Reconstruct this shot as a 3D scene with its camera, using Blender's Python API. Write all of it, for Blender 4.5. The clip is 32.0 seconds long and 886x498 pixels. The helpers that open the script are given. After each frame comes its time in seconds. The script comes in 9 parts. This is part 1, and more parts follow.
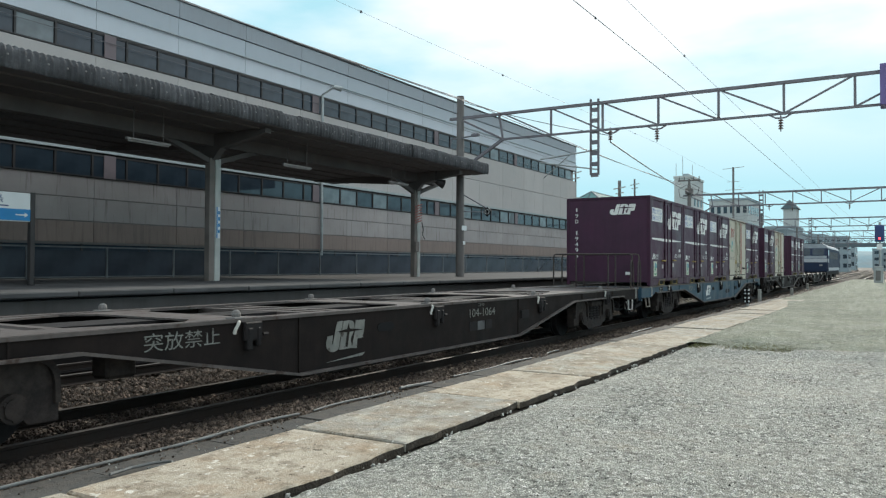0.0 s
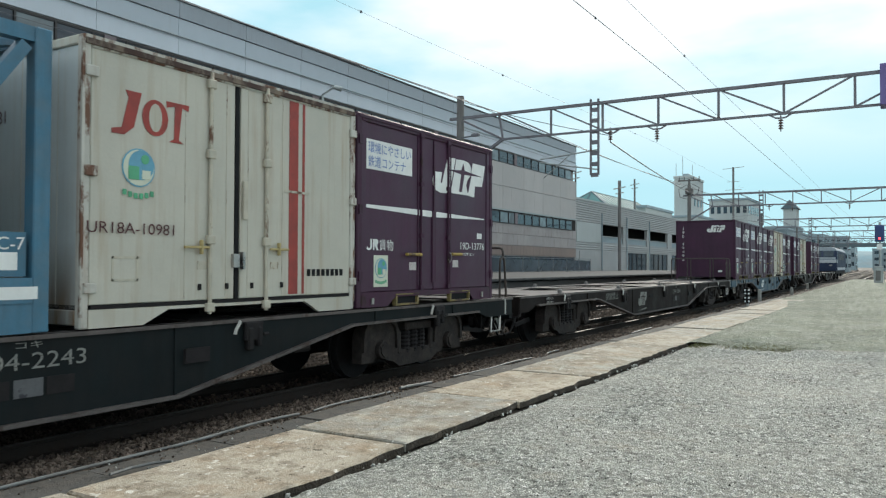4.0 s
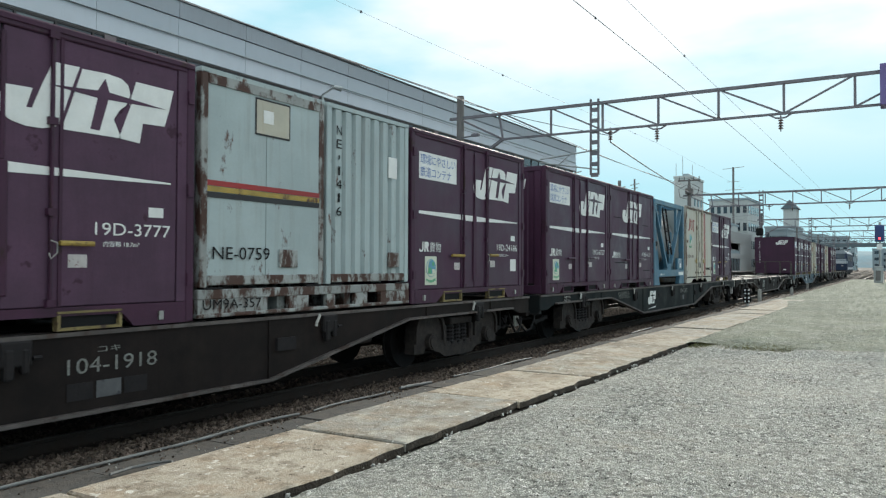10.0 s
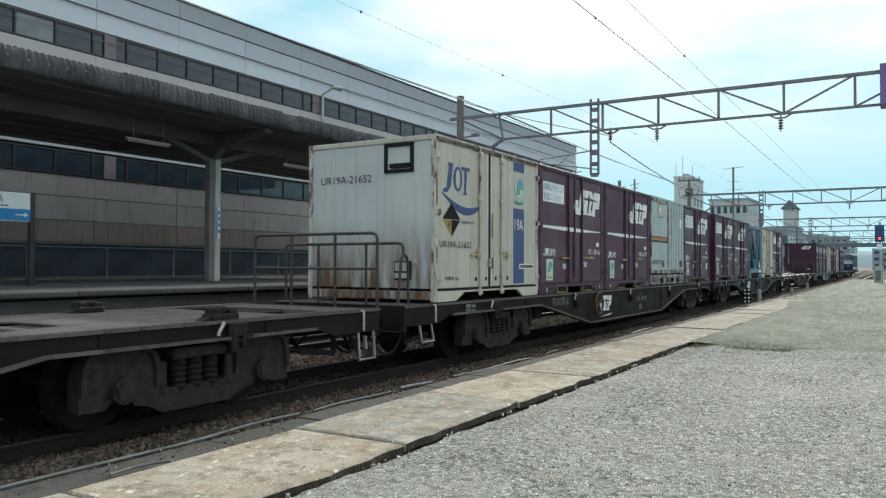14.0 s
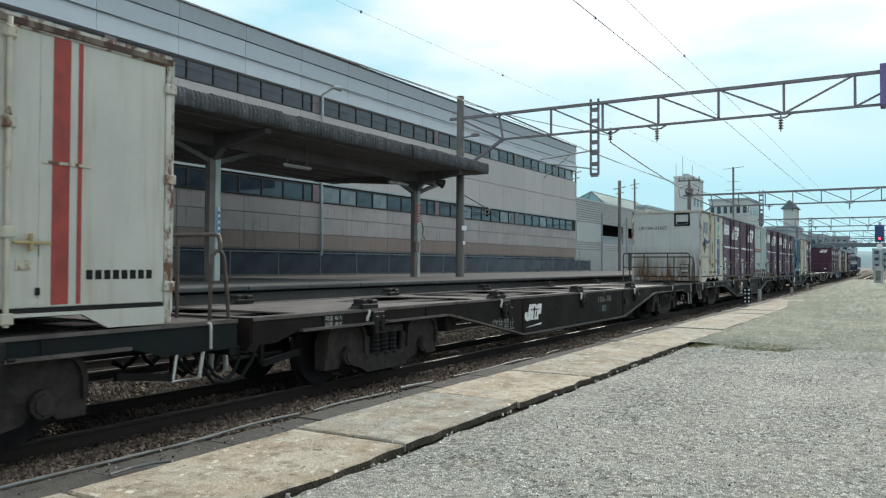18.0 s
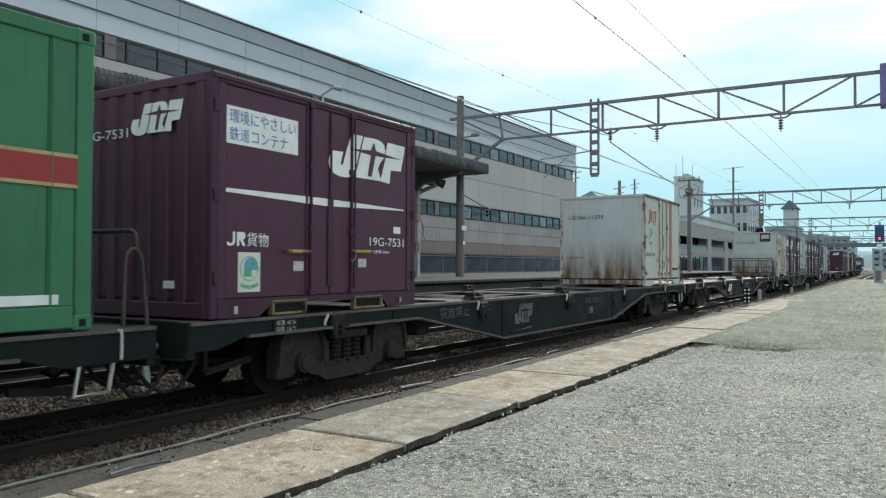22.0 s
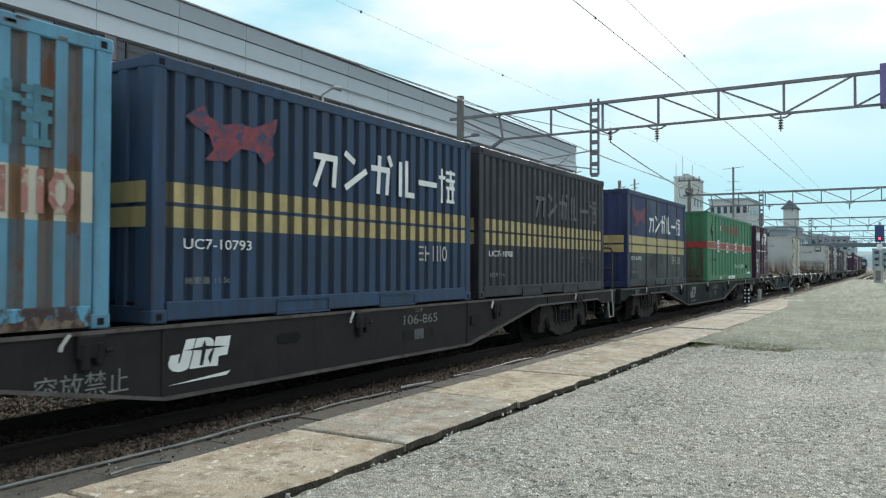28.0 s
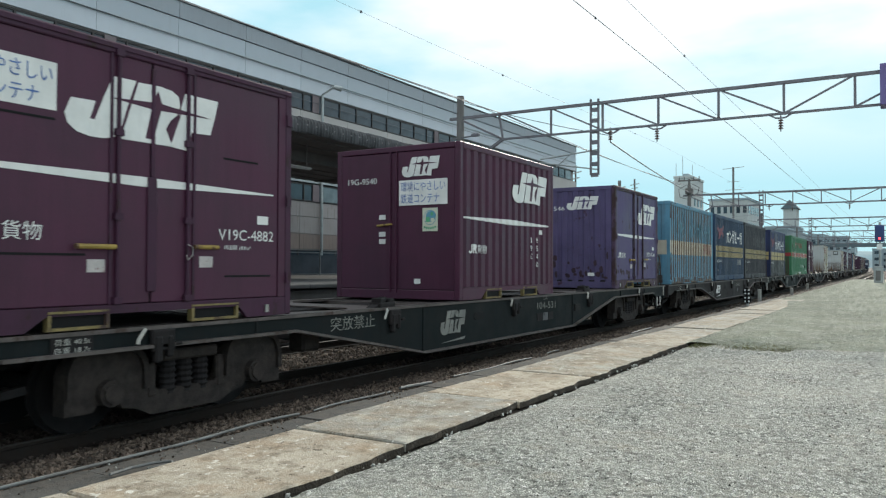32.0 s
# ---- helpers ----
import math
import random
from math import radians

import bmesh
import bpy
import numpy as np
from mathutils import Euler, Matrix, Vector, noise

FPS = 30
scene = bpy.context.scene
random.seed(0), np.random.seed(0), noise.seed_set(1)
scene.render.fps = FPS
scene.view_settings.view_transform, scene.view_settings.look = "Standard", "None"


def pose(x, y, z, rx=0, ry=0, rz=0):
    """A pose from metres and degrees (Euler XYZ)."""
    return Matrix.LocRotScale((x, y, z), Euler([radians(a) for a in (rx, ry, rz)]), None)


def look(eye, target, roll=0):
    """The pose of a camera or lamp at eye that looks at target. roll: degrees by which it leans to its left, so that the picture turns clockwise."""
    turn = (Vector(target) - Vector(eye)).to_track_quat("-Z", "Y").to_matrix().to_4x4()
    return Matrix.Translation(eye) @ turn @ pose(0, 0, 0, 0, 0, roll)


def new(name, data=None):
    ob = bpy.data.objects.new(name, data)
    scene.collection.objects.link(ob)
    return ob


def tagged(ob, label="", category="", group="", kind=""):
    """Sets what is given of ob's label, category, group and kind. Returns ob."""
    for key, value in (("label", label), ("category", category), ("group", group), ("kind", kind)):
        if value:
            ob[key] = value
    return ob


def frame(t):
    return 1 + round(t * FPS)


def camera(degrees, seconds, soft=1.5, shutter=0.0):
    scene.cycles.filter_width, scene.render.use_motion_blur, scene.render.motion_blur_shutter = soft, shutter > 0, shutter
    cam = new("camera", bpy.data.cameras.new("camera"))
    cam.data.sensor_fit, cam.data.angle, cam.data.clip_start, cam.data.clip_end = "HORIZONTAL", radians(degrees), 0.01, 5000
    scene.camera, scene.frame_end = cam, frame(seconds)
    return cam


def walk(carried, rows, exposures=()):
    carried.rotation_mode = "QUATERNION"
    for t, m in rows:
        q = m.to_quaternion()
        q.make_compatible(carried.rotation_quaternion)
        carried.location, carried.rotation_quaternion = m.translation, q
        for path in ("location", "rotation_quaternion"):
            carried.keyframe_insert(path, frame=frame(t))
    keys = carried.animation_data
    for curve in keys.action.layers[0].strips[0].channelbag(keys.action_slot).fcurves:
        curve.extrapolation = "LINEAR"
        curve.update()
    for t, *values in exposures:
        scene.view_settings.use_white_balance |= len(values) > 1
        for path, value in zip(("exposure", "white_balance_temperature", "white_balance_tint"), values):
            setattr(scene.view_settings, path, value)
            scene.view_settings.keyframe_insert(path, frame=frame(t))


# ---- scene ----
# camera: stands still on the low platform
EYE = Vector((0.0, 0.0, 1.553))
YAW, PITCH = radians(31.077), radians(1.211)
AIM = EYE + Vector((math.cos(YAW) * math.cos(PITCH), math.sin(YAW) * math.cos(PITCH), math.sin(PITCH)))
cam = camera(60.57, 32.0, soft=1.25, shutter=0.1)
walk(cam, [(0.0, look(EYE, AIM, 0.215)), (32.0, look(EYE, AIM, 0.215))], exposures=[(0.0, 0.06, 6350, 8.0), (32.0, 0.06, 6350, 8.0)])

# world and sun
SUN_ELEV, SUN_ROT = radians(28.0), radians(86.5)
world = bpy.data.worlds.new("sky")
scene.world = world
world.use_nodes = True
wn, wl = world.node_tree.nodes, world.node_tree.links
wn.clear()
w_out, w_bg, w_sky = wn.new("ShaderNodeOutputWorld"), wn.new("ShaderNodeBackground"), wn.new("ShaderNodeTexSky")
w_sky.sky_type, w_sky.sun_disc = "NISHITA", False
w_sky.sun_elevation, w_sky.sun_rotation = SUN_ELEV, SUN_ROT
w_sky.air_density, w_sky.dust_density, w_sky.ozone_density = 1.0, 0.8, 1.5
w_tc, w_map, w_noise, w_ramp = wn.new("ShaderNodeTexCoord"), wn.new("ShaderNodeMapping"), wn.new("ShaderNodeTexNoise"), wn.new("ShaderNodeValToRGB")
w_map.inputs["Scale"].default_value = (1.0, 1.0, 3.2)
w_noise.inputs["Scale"].default_value, w_noise.inputs["Detail"].default_value, w_noise.inputs["Roughness"].default_value = 3.4, 7.0, 0.58
w_ramp.color_ramp.elements[0].position, w_ramp.color_ramp.elements[1].position = 0.08, 0.3
w_mix = wn.new("ShaderNodeMix")
w_mix.data_type = "RGBA"
w_cloud = wn.new("ShaderNodeMix")
w_cloud.data_type, w_cloud.blend_type = "RGBA", "ADD"
w_cloud.inputs["Factor"].default_value = 1.0
w_tone, w_broad, w_tmix = wn.new("ShaderNodeTexNoise"), wn.new("ShaderNodeMapRange"), wn.new("ShaderNodeMix")
w_tone.inputs["Scale"].default_value, w_tone.inputs["Detail"].default_value = 2.3, 6.0
w_broad.inputs["From Min"].default_value, w_broad.inputs["From Max"].default_value = 0.3, 0.53
w_tmix.data_type = "RGBA"
w_tmix.inputs["A"].default_value = (4.2, 7.05, 7.9, 1)
w_tmix.inputs["B"].default_value = (9.2, 9.6, 9.8, 1)
wl.new(w_tone.outputs["Fac"], w_broad.inputs["Value"])
# haze: the clouds whiten only above the horizon
w_sep, w_high, w_mul = wn.new("ShaderNodeSeparateXYZ"), wn.new("ShaderNodeMapRange"), wn.new("ShaderNodeMath")
w_high.inputs["From Min"].default_value, w_high.inputs["From Max"].default_value = 0.1, 0.26
w_mul.operation = "MULTIPLY"
wl.new(w_tc.outputs["Generated"], w_sep.inputs["Vector"])
wl.new(w_sep.outputs["Z"], w_high.inputs["Value"])
wl.new(w_high.outputs["Result"], w_mul.inputs[0])
wl.new(w_broad.outputs["Result"], w_mul.inputs[1])
wl.new(w_mul.outputs[0], w_tmix.inputs["Factor"])
wl.new(w_tmix.outputs["Result"], w_cloud.inputs["B"])
wl.new(w_map.outputs["Vector"], w_tone.inputs["Vector"])
w_gain = wn.new("ShaderNodeMix")
w_gain.data_type, w_gain.blend_type = "RGBA", "MULTIPLY"
w_gain.inputs["Factor"].default_value = 1.0
w_gain.inputs["B"].default_value = (0.035, 0.035, 0.035, 1)
wl.new(w_sky.outputs["Color"], w_gain.inputs["A"])
wl.new(w_gain.outputs["Result"], w_cloud.inputs["A"])
wl.new(w_cloud.outputs["Result"], w_mix.inputs["B"])
wl.new(w_tc.outputs["Generated"], w_map.inputs["Vector"])
wl.new(w_map.outputs["Vector"], w_noise.inputs["Vector"])
wl.new(w_noise.outputs["Fac"], w_ramp.inputs["Fac"])
wl.new(w_ramp.outputs["Color"], w_mix.inputs["Factor"])
wl.new(w_sky.outputs["Color"], w_mix.inputs["A"])
wl.new(w_mix.outputs["Result"], w_bg.inputs["Color"])
w_bg.inputs["Strength"].default_value = 0.11
wl.new(w_bg.outputs["Background"], w_out.inputs["Surface"])

sun_dir = Vector((math.sin(SUN_ROT) * math.cos(SUN_ELEV), math.cos(SUN_ROT) * math.cos(SUN_ELEV), math.sin(SUN_ELEV)))
sun = new("sun", bpy.data.lights.new("sun", "SUN"))
sun.data.energy, sun.data.angle, sun.data.color = 3.5, radians(2.0), (1.0, 0.92, 0.8)
sun.matrix_world = look(sun_dir * 200, (0, 0, 0))


# ---- materials ----
def nodes_of(name):
    m = bpy.data.materials.new(name)
    m.use_nodes = True
    return m, m.node_tree.nodes, m.node_tree.links, m.node_tree.nodes["Principled BSDF"]


def rgba(c):
    return (c[0], c[1], c[2], 1.0)


def noise_fac(n, l, coord, scale, detail=4.0, stretch=None, lo=0.35, hi=0.65, rough=0.6):
    """A noise between 0 and 1 with its contrast set by lo and hi."""
    if stretch:
        mp = n.new("ShaderNodeMapping")
        mp.inputs["Scale"].default_value = stretch
        l.new(coord, mp.inputs["Vector"])
        coord = mp.outputs["Vector"]
    t = n.new("ShaderNodeTexNoise")
    t.inputs["Scale"].default_value, t.inputs["Detail"].default_value, t.inputs["Roughness"].default_value = scale, detail, rough
    l.new(coord, t.inputs["Vector"])
    r = n.new("ShaderNodeMapRange")
    r.inputs["From Min"].default_value, r.inputs["From Max"].default_value = lo, hi
    l.new(t.outputs["Fac"], r.inputs["Value"])
    return r.outputs["Result"]


def blend(n, l, fac, a, b, mode="MIX"):
    m = n.new("ShaderNodeMix")
    m.data_type, m.blend_type = "RGBA", mode
    for sock, v in (("Factor", fac), ("A", a), ("B", b)):
        if isinstance(v, (int, float)):
            m.inputs[sock].default_value = v
        elif isinstance(v, tuple):
            m.inputs[sock].default_value = rgba(v)
        else:
            l.new(v, m.inputs[sock])
    return m.outputs["Result"]


def scaled(n, l, v, k):
    m = n.new("ShaderNodeMath")
    m.operation, m.inputs[1].default_value = "MULTIPLY", k
    l.new(v, m.inputs[0])
    return m.outputs[0]


def remap(n, l, v, a, b, c=0.0, d=1.0):
    m = n.new("ShaderNodeMapRange")
    for k, x in (("From Min", a), ("From Max", b), ("To Min", c), ("To Max", d)):
        m.inputs[k].default_value = x
    l.new(v, m.inputs["Value"])
    return m.outputs["Result"]


def own_coord(n, l):
    """Object coordinates shifted by a random amount of each object, so that alike pieces wear differently."""
    tc, o, sc, ad = n.new("ShaderNodeTexCoord"), n.new("ShaderNodeObjectInfo"), n.new("ShaderNodeVectorMath"), n.new("ShaderNodeVectorMath")
    sc.operation, ad.operation = "SCALE", "ADD"
    sc.inputs[0].default_value = (31.0, 17.0, 23.0)
    l.new(o.outputs["Random"], sc.inputs["Scale"])
    l.new(tc.outputs["Object"], ad.inputs[0])
    l.new(sc.outputs["Vector"], ad.inputs[1])
    return ad.outputs["Vector"]


def surf(name, base, rough=0.6, metal=0.0, var=0.18, scale=2.0, fine=40.0, bump=0.15, dist=0.004, streak=0.0, streak_col=(0.09, 0.05, 0.03),
         rust=0.0, rust_col=(0.14, 0.055, 0.025), spot=None, island=0.0, dust=0.0, dust_col=(0.2, 0.17, 0.14), spec=0.4, runs=None, streak_lo=0.5):
    """A worn surface: large mottling, fine grain with bump, dark run-down streaks, rust or spots."""
    m, n, l, p = nodes_of(name)
    tc = own_coord(n, l)
    big = noise_fac(n, l, tc, scale, 5.0)
    small = noise_fac(n, l, tc, fine, 3.0, lo=0.3, hi=0.7)
    c0 = tuple(max(0.0, v * (1 - var)) for v in base)
    c1 = tuple(min(1.0, v * (1 + var)) for v in base)
    col = blend(n, l, big, c0, c1)
    fmix = n.new("ShaderNodeMath")
    fmix.operation = "MULTIPLY"
    fmix.inputs[1].default_value = var
    l.new(small, fmix.inputs[0])
    col = blend(n, l, fmix.outputs[0], col, tuple(v * 0.6 for v in base))
    if dust:
        f = noise_fac(n, l, tc, scale * 2.3, 6.0, lo=0.4, hi=0.75)
        k = n.new("ShaderNodeMath")
        k.operation, k.inputs[1].default_value = "MULTIPLY", dust
        l.new(f, k.inputs[0])
        col = blend(n, l, k.outputs[0], col, dust_col)
    if streak:
        f = noise_fac(n, l, tc, 3.0, 5.0, (3.2, 3.2, 0.22), streak_lo, 0.78)
        k = n.new("ShaderNodeMath")
        k.operation, k.inputs[1].default_value = "MULTIPLY", streak
        l.new(f, k.inputs[0])
        col = blend(n, l, k.outputs[0], col, streak_col)
    if runs:
        # rust that has run down from the fixings low on the wall
        sep = n.new("ShaderNodeSeparateXYZ")
        l.new(n.new("ShaderNodeTexCoord").outputs["Object"], sep.inputs["Vector"])
        f = n.new("ShaderNodeMath")
        f.operation = "MULTIPLY"
        l.new(remap(n, l, sep.outputs["Z"], runs[0], runs[1], 1.0, 0.0), f.inputs[0])
        l.new(noise_fac(n, l, tc, 2.6, 6.0, (2.0, 2.0, 0.3), 0.3, 0.64), f.inputs[1])
        col = blend(n, l, scaled(n, l, f.outputs[0], runs[3]), col, runs[2])
    if rust:
        f = noise_fac(n, l, tc, 4.5, 8.0, (1.0, 1.0, 0.5), 0.66 - 0.22 * rust, 0.72 - 0.2 * rust, 0.7)
        col = blend(n, l, f, col, rust_col)
    if spot:
        f = noise_fac(n, l, tc, spot[0], 6.0, None, spot[1], spot[1] + 0.04, 0.6)
        col = blend(n, l, f, col, spot[2])
    if island:
        g = n.new("ShaderNodeNewGeometry")
        o = n.new("ShaderNodeObjectInfo")
        a = n.new("ShaderNodeMath")
        a.operation = "ADD"
        l.new(g.outputs["Random Per Island"], a.inputs[0])
        l.new(o.outputs["Random"], a.inputs[1])
        fr = n.new("ShaderNodeMath")
        fr.operation = "FRACT"
        l.new(a.outputs[0], fr.inputs[0])
        mr = n.new("ShaderNodeMapRange")
        mr.inputs["To Min"].default_value, mr.inputs["To Max"].default_value = 1 - island, 1 + island
        l.new(fr.outputs[0], mr.inputs["Value"])
        hsv = n.new("ShaderNodeHueSaturation")
        l.new(mr.outputs["Result"], hsv.inputs["Value"])
        l.new(col, hsv.inputs["Color"])
        col = hsv.outputs["Color"]
    l.new(col, p.inputs["Base Color"])
    rr = n.new("ShaderNodeMapRange")
    rr.inputs["To Min"].default_value, rr.inputs["To Max"].default_value = max(0.03, rough - 0.12), min(1.0, rough + 0.12)
    l.new(big, rr.inputs["Value"])
    l.new(rr.outputs["Result"], p.inputs["Roughness"])
    p.inputs["Metallic"].default_value = metal
    p.inputs["Specular IOR Level"].default_value = spec
    if bump:
        b = n.new("ShaderNodeBump")
        b.inputs["Strength"].default_value, b.inputs["Distance"].default_value = bump, dist
        l.new(small, b.inputs["Height"])
        l.new(b.outputs["Normal"], p.inputs["Normal"])
    return m


def glow(name, col, power):
    m, n, l, p = nodes_of(name)
    p.inputs["Base Color"].default_value = rgba(col)
    p.inputs["Emission Color"].default_value = rgba(col)
    p.inputs["Emission Strength"].default_value = power
    return m


def glassy(name, tint, rough=0.05):
    """A dark window pane that mirrors the sky."""
    m, n, l, p = nodes_of(name)
    tc = n.new("ShaderNodeTexCoord").outputs["Object"]
    f = noise_fac(n, l, tc, 0.9, 3.0)
    l.new(blend(n, l, f, tint, tuple(v * 1.7 + 0.004 for v in tint)), p.inputs["Base Color"])
    p.inputs["Roughness"].default_value = rough
    p.inputs["Specular IOR Level"].default_value = 0.5
    return m


M = {}
M["maroon"] = surf("maroon_paint", (0.056, 0.02, 0.045), 0.5, var=0.16, scale=1.3, streak=0.35, streak_col=(0.03, 0.014, 0.025), spec=0.3, dust=0.2, dust_col=(0.08, 0.042, 0.068))
M["maroon_red"] = surf("maroon_paint_red", (0.068, 0.02, 0.044), 0.48, var=0.13, scale=1.2, streak=0.3, streak_col=(0.036, 0.013, 0.025), spec=0.3)
M["maroon_faded"] = surf("faded_maroon_paint", (0.085, 0.045, 0.075), 0.62, var=0.2, scale=1.6, streak=0.3, streak_col=(0.045, 0.02, 0.035), spot=(3.2, 0.62, (0.05, 0.022, 0.038)), spec=0.2)
M["violet"] = surf("violet_paint", (0.088, 0.07, 0.155), 0.58, var=0.18, scale=1.4, streak=0.4, streak_col=(0.05, 0.03, 0.055), spot=(3.4, 0.63, (0.05, 0.025, 0.045)), spec=0.25, dust=0.25, dust_col=(0.13, 0.12, 0.19))
M["scuff"] = surf("bare_rusty_scuff", (0.042, 0.022, 0.034), 0.75, var=0.35, scale=8.0)
M["violet_worn"] = surf("scuffed_violet_frame", (0.075, 0.045, 0.085), 0.65, var=0.25, scale=2.0, rust=0.95, rust_col=(0.035, 0.016, 0.018))
M["cream"] = surf("cream_paint", (0.49, 0.465, 0.4), 0.5, var=0.08, scale=1.0, streak=0.55, streak_col=(0.33, 0.22, 0.12), spec=0.3)
M["offwhite"] = surf("offwhite_paint", (0.485, 0.475, 0.435), 0.5, var=0.08, scale=1.0, streak=0.5, streak_col=(0.34, 0.25, 0.15), spec=0.3)
M["cream_end"] = surf("rust_streaked_white_end", (0.5, 0.53, 0.53), 0.5, var=0.07, scale=1.0, streak=0.45, streak_col=(0.38, 0.34, 0.28), spec=0.3, runs=(0.05, 0.75, (0.2, 0.125, 0.07), 1.1))
M["rusty_end"] = surf("rust_run_white_end", (0.48, 0.5, 0.5), 0.5, var=0.07, scale=1.0, streak=0.45, streak_col=(0.36, 0.31, 0.24), spec=0.3, runs=(0.15, 1.3, (0.13, 0.07, 0.035), 1.35))
M["dark_red_ink"] = surf("maroon_marking", (0.075, 0.02, 0.022), 0.55, var=0.15, bump=0.02)
M["dark_ink"] = surf("blue_black_marking", (0.014, 0.019, 0.05), 0.5, var=0.1, bump=0.02)
M["reefer_frame"] = surf("rusty_white_frame", (0.5, 0.48, 0.43), 0.6, var=0.15, scale=2.0, streak=0.6, streak_col=(0.25, 0.14, 0.08), rust=0.68, rust_col=(0.13, 0.06, 0.035))
M["maroon_frame"] = surf("chipped_maroon_frame", (0.054, 0.02, 0.042), 0.55, var=0.2, scale=2.0, rust=0.38, rust_col=(0.03, 0.014, 0.014), streak=0.4, streak_col=(0.028, 0.012, 0.02), spec=0.25)
M["notice"] = surf("grimy_white_notice", (0.5, 0.46, 0.45), 0.6, var=0.15, scale=9.0, spot=(30.0, 0.6, (0.22, 0.13, 0.13)), bump=0.02)
M["rust_rod"] = surf("rust_stained_cream_rod", (0.47, 0.43, 0.35), 0.6, var=0.15, scale=5.0, rust=0.5, rust_col=(0.12, 0.06, 0.035))
M["gutter_rust"] = surf("rusty_gutter", (0.17, 0.13, 0.1), 0.75, var=0.3, scale=5.0, rust=0.95, rust_col=(0.055, 0.03, 0.024))
M["gold_recess"] = surf("dark_gold_recess", (0.085, 0.07, 0.045), 0.7, var=0.3, scale=2.0)
M["gantry_violet"] = surf("pale_violet_paint", (0.17, 0.13, 0.32), 0.55, var=0.1)
M["marker_grey"] = surf("dirty_white_post", (0.4, 0.39, 0.36), 0.7, var=0.2, scale=4.0)
M["beige"] = surf("beige_paint", (0.5, 0.46, 0.37), 0.5, var=0.08, scale=1.0, streak=0.25)
M["palegrey"] = surf("pale_grey_paint", (0.37, 0.43, 0.435), 0.5, var=0.1, scale=1.2, streak=0.35, streak_col=(0.2, 0.17, 0.14), rust=0.22, rust_col=(0.1, 0.045, 0.03))
M["rusty_frame"] = surf("rusty_grey_frame", (0.3, 0.31, 0.3), 0.65, var=0.2, scale=2.0, rust=0.92, rust_col=(0.06, 0.028, 0.02))
M["white"] = surf("white_marking", (0.74, 0.74, 0.72), 0.55, var=0.08, scale=3.0, streak=0.12, streak_col=(0.35, 0.3, 0.3), bump=0.03)
M["dull_white"] = surf("dull_white_marking", (0.2, 0.2, 0.185), 0.7, var=0.3, scale=5.0, spot=(9.0, 0.6, (0.07, 0.06, 0.055)), bump=0.03)
M["ghost_white"] = surf("ghosted_white_marking", (0.1, 0.1, 0.105), 0.7, var=0.3, scale=4.0, spot=(6.0, 0.55, (0.035, 0.033, 0.04)), bump=0.02)
M["black"] = surf("black_rubber", (0.013, 0.013, 0.014), 0.75, var=0.2, spec=0.15)
M["soot"] = surf("sooty_steel", (0.016, 0.014, 0.015), 0.75, var=0.3, scale=4.0, dust=0.4, dust_col=(0.031, 0.027, 0.026), bump=0.3, spec=0.2)
M["cast"] = surf("dusty_cast_steel", (0.027, 0.022, 0.021), 0.8, var=0.35, scale=4.0, dust=0.6, dust_col=(0.07, 0.056, 0.048), bump=0.5, spec=0.2)
M["pocket_trim"] = surf("worn_yellow_trim", (0.2, 0.155, 0.065), 0.7, var=0.3, scale=6.0, rust=0.6, rust_col=(0.05, 0.028, 0.025))
M["rust_wheel"] = surf("rusty_hand_wheel", (0.13, 0.075, 0.045), 0.75, var=0.3, scale=6.0)
M["wagon_grey"] = surf("brown_grey_wagon_paint", (0.0155, 0.012, 0.0115), 0.7, var=0.3, scale=1.6, dust=0.5, dust_col=(0.031, 0.0225, 0.0195), streak=0.5, streak_col=(0.01, 0.0085, 0.0085), spec=0.1)
M["wagon_green"] = surf("dark_green_grey_wagon_paint", (0.0115, 0.0155, 0.0168), 0.68, var=0.22, scale=1.5, dust=0.45, dust_col=(0.022, 0.019, 0.018), streak=0.45, streak_col=(0.009, 0.009, 0.009), spec=0.1)
M["wagon_slate"] = surf("slate_grey_wagon_paint", (0.026, 0.023, 0.024), 0.68, var=0.25, scale=1.6, dust=0.45, dust_col=(0.042, 0.034, 0.031), streak=0.45, streak_col=(0.014, 0.0125, 0.0125), spec=0.12)
M["wagon_blue"] = surf("blue_wagon_paint", (0.02, 0.062, 0.1), 0.55, var=0.18, scale=1.5, dust=0.3, dust_col=(0.04, 0.055, 0.065), streak=0.4, streak_col=(0.015, 0.02, 0.025))
M["deck"] = surf("worn_steel_deck", (0.1, 0.085, 0.08), 0.6, 0.0, var=0.35, scale=3.0, rust=0.5, rust_col=(0.055, 0.036, 0.03), bump=0.25, spec=0.3)
M["steel"] = surf("bare_steel", (0.42, 0.4, 0.38), 0.38, 0.8, var=0.25, scale=6.0)
M["railtop"] = surf("worn_rail_head", (0.1, 0.09, 0.085), 0.6, 0.4, var=0.3, scale=5.0)
M["railside"] = surf("rusty_rail", (0.024, 0.017, 0.014), 0.85, 0.1, var=0.3, scale=6.0, bump=0.3)
M["yellow"] = surf("dull_yellow_paint", (0.36, 0.25, 0.06), 0.6, var=0.25, scale=6.0, rust=0.6, rust_col=(0.09, 0.05, 0.03))
# darker stone colour stands in for the shade beneath the train
M["shaded_ballast"] = surf("shaded_ballast_stone", (0.11, 0.085, 0.074), 0.9, var=0.4, scale=2.2, fine=30.0, bump=1.0, dist=0.04, island=0.6, spec=0.2)
